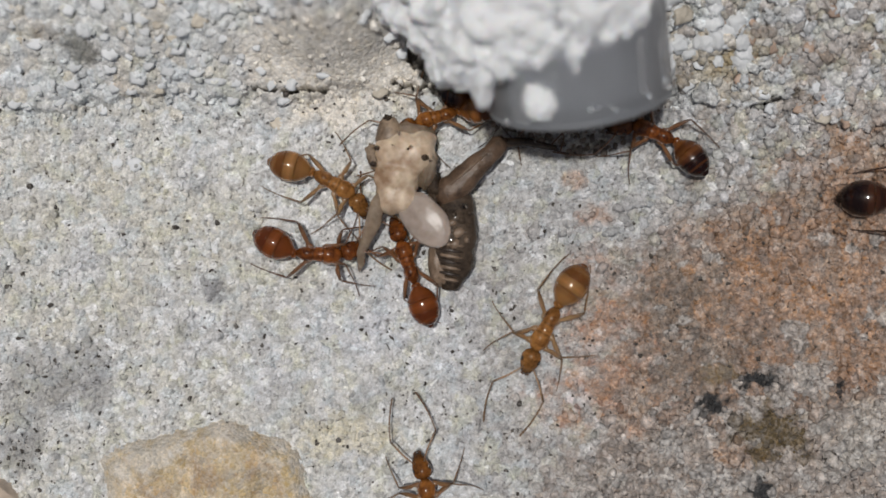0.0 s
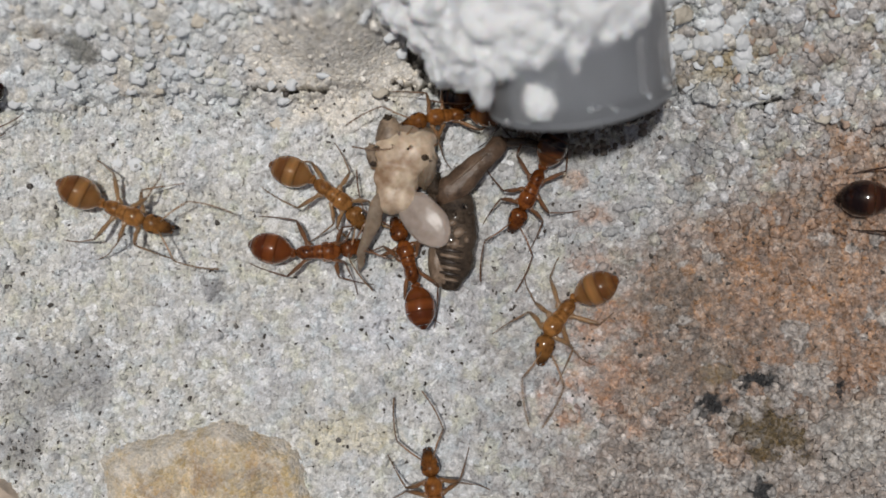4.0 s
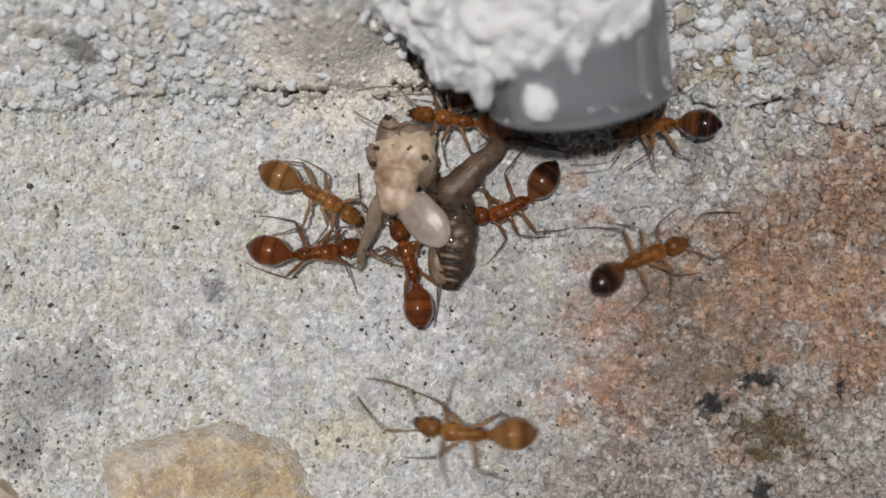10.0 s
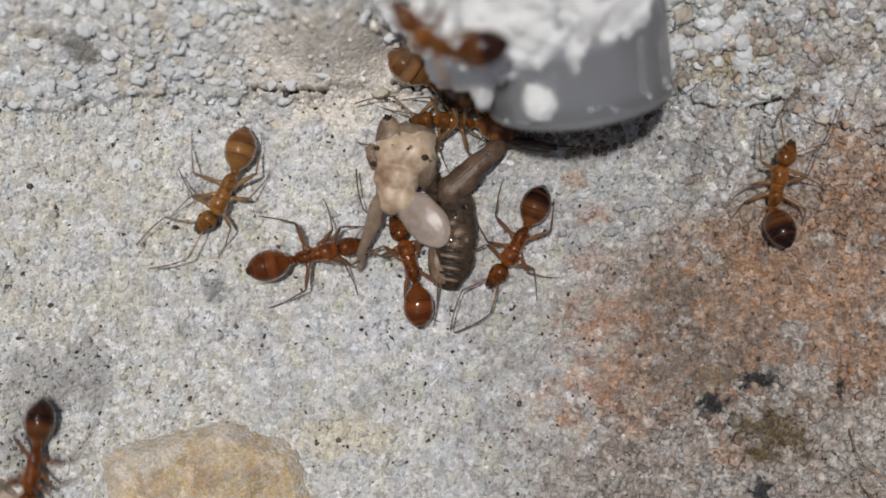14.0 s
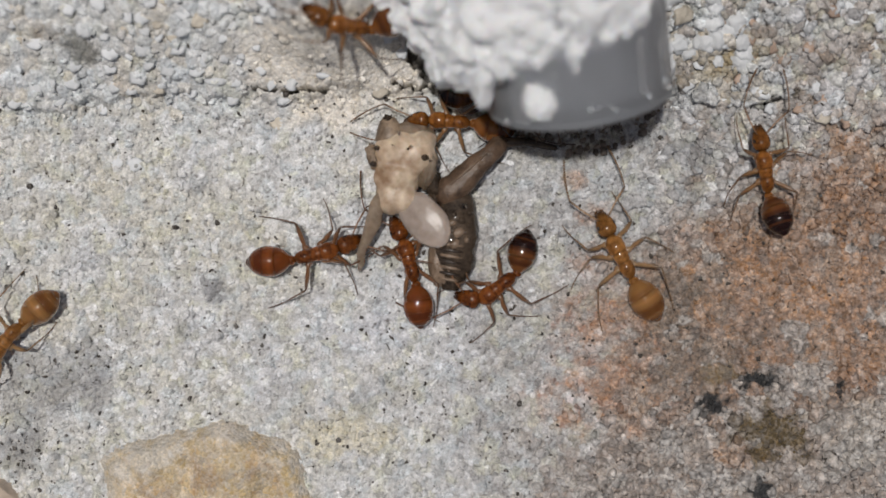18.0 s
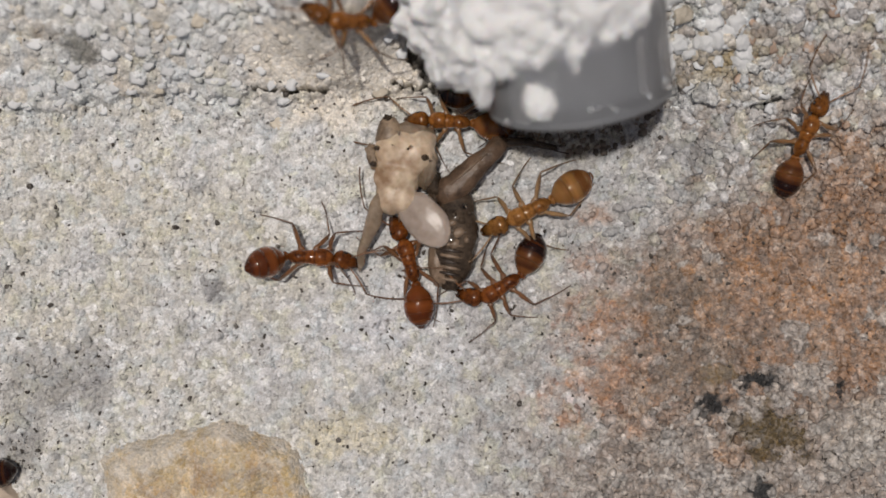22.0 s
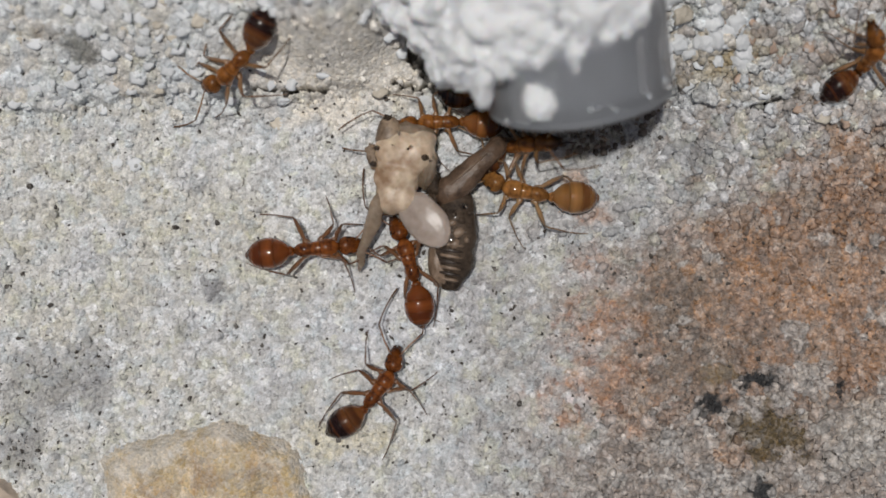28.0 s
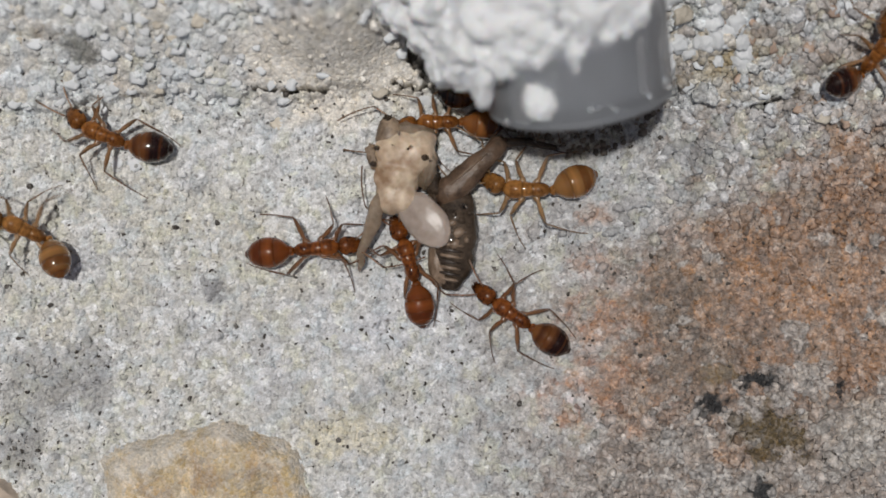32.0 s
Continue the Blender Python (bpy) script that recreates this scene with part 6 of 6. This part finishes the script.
        stance(25, (24.92, 14.18), (24.1, 12.56), (22.97, 10.83)),
        stance(25.5, (24.27, 13.95), (24.07, 12.33), (22.97, 10.73)),
        stance(27.5, (24.43, 13.37), (24.17, 11.68), (23.23, 10.54)),
        stance(28, (24.14, 12.98), (24.2, 11.48), (23.29, 10.47)),
        stance(29, (26.38, 13.21), (24.92, 11.91), (23.39, 10.44)),
        stance(30, (24.75, 13.53), (24.36, 11.74), (23.36, 10.47)),
        stance(31, (26.22, 13.21), (24.85, 11.74), (23.45, 10.28)),
        stance(32, (25.14, 12.88), (24.66, 11.32), (23.32, 10.15)),
    ])
    roam(ants['climber'], [
        stance(0, (-1.27, -12.49), (-0.85, -14.44), (-0.62, -17.21)),
        stance(1, (-0.88, -12.82), (-0.52, -14.61), (-0.29, -17.37)),
        stance(1.7, (-0.52, -12.91), (-0.39, -14.77), (-0.29, -17.37)),
        stance(2, (-0.2, -12.82), (-0.13, -14.7), (0.03, -17.37)),
        stance(3, (-0.46, -12.82), (-0.2, -14.7), (0.03, -17.37)),
        stance(4, (-0.78, -12.33), (-0.46, -14.28), (-0.13, -16.88)),
        stance(6, (-1.17, -11.68), (-1.04, -13.63), (-0.85, -16.23)),
        stance(6.5, (-0.94, -11.61), (-0.94, -13.3), (-1.11, -15.91)),
        stance(6.7, (-0.85, -10.6), (-0.07, -12.07), (1.11, -14.28)),
        stance(7, (0.1, -10.54), (0.91, -12.17), (1.82, -14.12)),
        stance(7.3, (3.09, -9.79), (2.37, -11.78), (1.89, -14.28)),
        stance(7.5, (2.37, -10.12), (2.28, -11.87), (2.15, -14.28)),
        stance(7.7, (2.5, -10.31), (2.5, -12.26), (2.63, -14.61)),
        stance(8, (4.91, -10.7), (3.61, -11.68), (2.08, -13.47)),
        stance(8.2, (7.03, -9.5), (5.56, -10.51), (3.77, -11.78)),
        stance(8.5, (8.91, -7.61), (7.48, -8.91), (5.86, -10.38)),
        stance(8.7, (7.51, -4.39), (7.42, -6.54), (7.32, -8.82)),
        stance(8.8, (7.42, -3.38), (7.51, -5.86), (7.61, -8.13)),
        stance(9, (6.6, -2.24), (7.29, -4.03), (7.84, -6.41)),
        stance(9.2, (6.73, -2.21), (7.22, -4.2), (7.81, -6.54)),
        stance(9.3, (7.51, -2.21), (7.61, -4.39), (7.61, -6.54)),
        stance(9.5, (9.3, -2.21), (8.33, -4.07), (7.48, -6.02)),
        stance(9.7, (10.28, -0.23), (8.78, -1.72), (7.32, -3.19)),
        stance(9.8, (11.16, -0.65), (9.21, -1.63), (7.22, -2.6)),
        stance(10, (13.79, 0.29), (11.58, -0.46), (9.63, -1.43)),
        stance(10.2, (18.64, 0.16), (16.2, 0.16), (13.92, 0.36)),
        stance(10.5, (22.54, 0.88), (20.1, 0.75), (17.92, 0.42)),
        stance(10.7, (23.39, 4.2), (21.89, 2.7), (20.14, 1.04)),
        stance(11, (22.09, 8.82), (22.05, 6.7), (21.34, 4.26)),
        stance(11.2, (20.82, 11.87), (21.31, 9.92), (21.79, 7.64)),
        stance(11.3, (21.31, 13.37), (21.4, 11.58), (21.6, 9.4)),
        stance(11.5, (21.83, 15.65), (21.79, 13.69), (21.66, 11.45)),
        stance(11.7, (21.66, 17.92), (21.66, 15.97), (21.6, 13.17)),
        stance(12, (18.88, 17.5), (19.8, 15.96), (20.71, 14.13), 4),
        stance(12.5, (11.48, 11.91), (12.9, 12.33), (14.6, 13.04), 9),
        stance(12.7, (10.96, 10.28), (12.19, 10.96), (13.43, 11.78), 11),
        stance(13, (10.06, 9.66), (11.25, 10.19), (12.57, 10.85), 13),
        stance(13.2, (8.04, 9.23), (9.36, 9.49), (10.79, 9.85), 14),
        stance(13.5, (2.44, 8.84), (4.52, 8.63), (6.58, 8.99), 14.5),
        stance(13.7, (-0.87, 9.79), (1.13, 9.38), (3.21, 8.61), 14.5),
        stance(14, (-2.7, 10.79), (-1.14, 9.75), (0.41, 9.49), 14),
        stance(14.2, (-3.51, 11.41), (-2.2, 10.49), (-0.5, 9.97), 13.5),
        stance(14.5, (-4.22, 11.11), (-2.75, 10.59), (-1.16, 10.59), 13),
        stance(16.5, (-6.77, 11.78), (-4.81, 11.09), (-2.73, 10.67)),
        stance(17, (-8.23, 12.59), (-6.47, 11.74), (-4.55, 11.55)),
        stance(17.5, (-7.58, 12.56), (-5.82, 12.23), (-3.74, 12.39)),
        stance(18, (-7.35, 12.23), (-5.66, 11.91), (-3.51, 12.23)),
        stance(18.5, (-7.32, 12.17), (-5.5, 12.23), (-3.51, 12.78)),
        stance(19, (-6.96, 12.2), (-5.33, 12.56), (-3.22, 13.08)),
        stance(20, (-6.73, 11.91), (-5.07, 12.23), (-3.12, 13.21)),
        stance(20.5, (-6.83, 12.1), (-5.01, 12.39), (-3.19, 13.34)),
        stance(21, (-6.57, 11.81), (-4.85, 11.91), (-2.8, 12.49)),
        stance(22, (-7.35, 12.36), (-5.5, 12.07), (-3.55, 12.75)),
        stance(22.5, (-7.94, 11.58), (-5.99, 11.91), (-4.03, 12.56)),
        stance(23, (-7.22, 12.23), (-5.5, 11.74), (-3.38, 12.33)),
        stance(24, (-7.77, 12.91), (-5.99, 12.39), (-4.03, 12.2)),
        stance(25, (-7.81, 12.56), (-6.15, 12.23), (-4, 12.39)),
        stance(25.5, (-7.09, 12.43), (-5.33, 12.23), (-3.29, 12.56)),
        stance(26.5, (-10.21, 10.12), (-8.26, 11.09), (-5.99, 12.07)),
        stance(27.5, (-13.01, 9.76), (-11.06, 11.19), (-9.4, 12.49)),
        stance(28, (-12.98, 9.47), (-11.35, 10.44), (-9.56, 12.56)),
        stance(28.5, (-12.43, 9.21), (-10.8, 10.28), (-9.27, 12.23)),
        stance(29, (-11.84, 9.3), (-10.21, 10.12), (-8.75, 12.07)),
        stance(29.3, (-12, 8.13), (-10.51, 9.4), (-9.43, 11.38)),
        stance(29.5, (-12.56, 8.16), (-11.38, 9.34), (-9.73, 11.25)),
        stance(30, (-12.98, 8.33), (-11.52, 9.79), (-9.95, 11.42)),
        stance(30.5, (-12.88, 8.49), (-11.45, 9.95), (-10.12, 11.65)),
        stance(31, (-12.88, 7.45), (-11.84, 8.82), (-10.38, 10.6)),
        stance(31.5, (-16.33, 4.49), (-15.06, 5.95), (-13.37, 7.64)),
        stance(32, (-21.11, 7.51), (-19.48, 6.54), (-16.78, 5.82)),
    ])
    roam(ants['amber'], [
        stance(0, (-30.06, 1.33), (-32.33, 0.68), (-34.94, 0.03)),
        stance(1.6, (-30.06, 1.66), (-32.33, 0.85), (-34.94, 0.03)),
        stance(2, (-22.74, 5.07), (-24.04, 3.61), (-25.83, 1.33)),
        stance(2.3, (-20.07, 4.49), (-21.96, 3.71), (-23.52, 2.7)),
        stance(2.5, (-19.91, 4.03), (-21.44, 3.45), (-23, 2.76)),
        stance(2.7, (-19.29, 3.03), (-21.27, 2.8), (-23.13, 2.7)),
        stance(3, (-19.65, 3.61), (-21.27, 3.12), (-23.06, 2.63)),
        stance(3.3, (-19.09, 2.7), (-21.08, 2.8), (-23.03, 2.7)),
        stance(3.5, (-18.87, 2.93), (-20.62, 2.76), (-22.74, 2.76)),
        stance(4.5, (-13.47, -1.27), (-14.77, 0.36), (-16.39, 2.31)),
        stance(5.5, (-7.03, -11.09), (-8.1, -9.3), (-9.4, -6.8)),
        stance(5.7, (-5.33, -16.88), (-5.99, -14.61), (-6.77, -12.26)),
        stance(6, (-3.38, -19.48), (-4.68, -17.53), (-5.99, -15.26)),
        stance(6.8, (20.04, -18.18), (17.76, -18.83), (15.16, -19.16)),
        stance(7.1, (26.54, -14.93), (25.24, -16.88), (23.29, -18.51)),
        stance(7.3, (25.73, -8.1), (25.24, -9.73), (24.27, -12)),
        stance(7.6, (27.84, -1.92), (27.84, -3.87), (27.84, -6.47)),
        stance(8.2, (23.94, 3.94), (24.92, 1.66), (26.22, -0.62)),
        stance(8.5, (21.6, 3.25), (22.41, 0.94), (23.39, -1.89)),
        stance(8.7, (23.58, 2.7), (23.1, 0.68), (22.41, -2.41)),
        stance(8.8, (24.85, 0.55), (23.39, -0.94), (21.89, -3.19)),
        stance(9, (29.47, -3.87), (27.84, -3.87), (25.57, -3.29)),
        stance(9.4, (33.05, -5.17), (31.1, -5.17), (28.5, -4.85)),
        stance(12.8, (27.84, -12.33), (29.15, -13.63), (30.45, -15.26)),
        stance(13.5, (26.22, -10.7), (27.03, -12.98), (27.84, -15.26)),
        stance(14, (26.22, -13.3), (26.87, -15.58), (27.52, -17.86)),
        stance(14.6, (22.64, -17.21), (24.59, -17.86), (26.87, -18.18)),
        stance(15.6, (8.65, -12.65), (10.93, -13.63), (13.21, -14.93)),
        stance(16.5, (1.63, -6.28), (3.09, -8.26), (4.72, -10.02)),
        stance(16.7, (3.48, -4.88), (4.46, -7.06), (5.86, -9.6)),
        stance(17, (7.42, -5.66), (6.7, -7.77), (6.31, -10.38)),
        stance(17.5, (8.72, -0.03), (9.6, -2.02), (10.77, -4)),
        stance(18, (9.21, 1.66), (10.21, -0.46), (11.52, -2.73)),
        stance(18.3, (7.32, 4.49), (9.21, 3.32), (10.96, 1.53)),
        stance(18.5, (6.05, 4.62), (8.33, 3.97), (10.51, 2.83)),
        stance(18.7, (5.14, 4.2), (7.61, 4.2), (10.28, 3.71)),
        stance(19, (3.61, 3.22), (6.05, 3.51), (8.65, 3.68)),
        stance(19.5, (3.16, 2.86), (5.3, 3.64), (7.94, 4.29)),
        stance(20, (3.29, 2.96), (5.4, 3.77), (8, 4.26)),
        stance(20.5, (2.76, 2.8), (5.37, 3.71), (8.2, 4.36)),
        stance(21, (3.12, 1.17), (4.91, 2.15), (7.03, 3.29)),
        stance(22, (2.8, 1.17), (4.91, 2.15), (7.12, 3.35)),
        stance(23, (2.15, 1.82), (4.26, 2.63), (6.54, 3.45)),
        stance(24, (2.63, 2.8), (4.75, 2.63), (7.29, 2.96)),
        stance(25, (3.45, 3.45), (5.07, 2.8), (8.16, 2.57)),
        stance(25.5, (3.16, 3.25), (4.98, 2.73), (7.29, 2.44)),
        stance(27, (3.29, 3.61), (4.91, 3.12), (7.51, 2.7)),
        stance(28, (3.12, 3.77), (4.75, 3.29), (7.68, 2.96)),
        stance(29, (3.12, 3.77), (4.81, 3.35), (7.35, 3.45)),
        stance(30, (2.99, 3.77), (4.75, 3.35), (7.29, 3.61)),
        stance(32, (2.99, 3.77), (4.81, 3.42), (7.42, 3.77)),
    ])
    roam(ants['quick'], [
        stance(0, (-20.62, 18.25), (-21.27, 20.53), (-21.92, 23.13)),
        stance(19.5, (-20.95, 18.25), (-21.92, 20.53), (-22.9, 23.13)),
        stance(20, (-19.97, 14.67), (-21.27, 16.3), (-22.57, 18.57)),
        stance(20.2, (-19.32, 12.56), (-20.62, 14.02), (-22.25, 15.97)),
        stance(20.3, (-18.9, 10.41), (-20.56, 11.87), (-22.54, 13.66)),
        stance(20.5, (-20.04, 6.99), (-20.79, 8.95), (-22.22, 11.78)),
        stance(20.7, (-19.29, 1.53), (-19.97, 4), (-20.56, 6.47)),
        stance(21, (-20.04, -11.19), (-20.4, -9.08), (-20.69, -6.47)),
        stance(21.3, (-20.14, -15.58), (-19.97, -13.47), (-19.68, -10.8)),
        stance(21.5, (-23.55, -14.61), (-21.63, -13.63), (-19.97, -12.07)),
        stance(21.7, (-25.83, -13.63), (-23.71, -12.75), (-21.57, -11.78)),
        stance(22, (-30.71, -13.3), (-28.43, -13.3), (-25.83, -12.98)),
        stance(22.3, (-30.06, -3.87), (-30.38, -5.82), (-30.38, -8.42)),
        stance(22.6, (-27.45, -0.94), (-29.08, -0.62), (-31.36, -1.27)),
        stance(23, (-19.71, -7.94), (-21.11, -6.31), (-22.41, -4.52)),
        stance(23.5, (-18.8, -8.78), (-20.3, -8), (-21.96, -6.8)),
        stance(23.7, (-15.84, -4.68), (-17.92, -5.37), (-20.07, -5.56)),
        stance(24, (-14.77, 0.29), (-16.07, -1.11), (-17.7, -2.73)),
        stance(24.3, (-13.56, 6.96), (-14.87, 4.98), (-16.13, 3.32)),
        stance(24.5, (-12.17, 9.5), (-13.53, 8.16), (-15, 6.67)),
        stance(24.7, (-9.92, 11.19), (-11.61, 10.41), (-13.56, 9.73)),
        stance(25, (-7.45, 8.56), (-9.56, 8.98), (-11.68, 9.63)),
        stance(25.2, (-5.01, 9.11), (-7.25, 9.4), (-9.73, 9.73)),
        stance(25.5, (-2.9, 7.84), (-4.88, 9.14), (-7.16, 10.34)),
        stance(26, (0.2, 6.54), (-1.59, 7.35), (-3.71, 8.65)),
        stance(26.8, (2.15, 5.73), (0.52, 6.38), (-1.59, 7.35)),
        stance(27.5, (5.07, 6.21), (3.77, 6.05), (1.98, 5.82)),
        stance(28, (6.54, 6.05), (5.24, 5.95), (3.77, 5.82)),
        stance(28.7, (8.65, 7.84), (7.03, 7.35), (5.24, 7.03)),
        stance(32, (8.65, 9.14), (7.03, 9.14), (5.24, 9.14)),
    ])
    roam(ants['leaver'], [
        stance(0, (3.12, 10.12), (5.4, 10.12), (7.68, 10.12)),
        stance(11.2, (2.15, 8.82), (4.42, 8.98), (6.7, 9.14)),
        stance(11.6, (0.2, 9.14), (2.15, 8.82), (4.42, 8.65)),
        stance(12, (-1.27, 10.12), (0.03, 8.98), (1.66, 8.16)),
        stance(12.3, (-3.32, 11.58), (-2.02, 10.41), (-0.03, 8.91)),
        stance(12.5, (-7.97, 11.97), (-5.2, 10.99), (-2.9, 10.6)),
        stance(12.7, (-9.89, 14.02), (-7.77, 13.37), (-5.99, 12.36)),
        stance(13, (-14.61, 11.25), (-13.3, 12.39), (-11.19, 13.86)),
        stance(13.2, (-19, 9.4), (-17.01, 10.9), (-15.26, 12.36)),
        stance(13.5, (-28.76, 8.82), (-26.8, 8.82), (-24.33, 8.88)),
        stance(13.6, (-27.45, 3.61), (-26.8, 5.89), (-26.15, 8.16)),
        stance(13.8, (-25.18, -1.92), (-25.24, 0.03), (-25.01, 2.63)),
        stance(14, (-23.88, -14.61), (-23.49, -12.65), (-23.16, -10.21)),
        stance(14.2, (-22.41, -17.86), (-22.09, -15.91), (-21.76, -13.53)),
        stance(14.6, (-20.3, -23.39), (-20.62, -21.11), (-20.95, -18.51)),
        stance(32, (-20.3, -23.39), (-20.62, -21.11), (-20.95, -18.51)),
    ])
    roam(ants['edge'], [
        stance(0, (29.47, 2.9), (27.68, 2.9), (24.75, 2.9)),
        stance(7.5, (29.47, 2.9), (27.68, 2.9), (24.75, 2.9)),
        stance(8, (29.47, 3.12), (27.68, 3.12), (24.79, 3.12)),
        stance(8.5, (29.8, 4.42), (27.84, 4.33), (25.08, 4.1)),
        stance(8.7, (30.77, 3.61), (29.15, 3.77), (26.54, 3.77)),
        stance(9.5, (34.68, 3.61), (32.72, 3.61), (30.12, 3.61)),
        stance(32, (34.68, 3.61), (32.72, 3.61), (30.12, 3.61)),
    ])


motions()
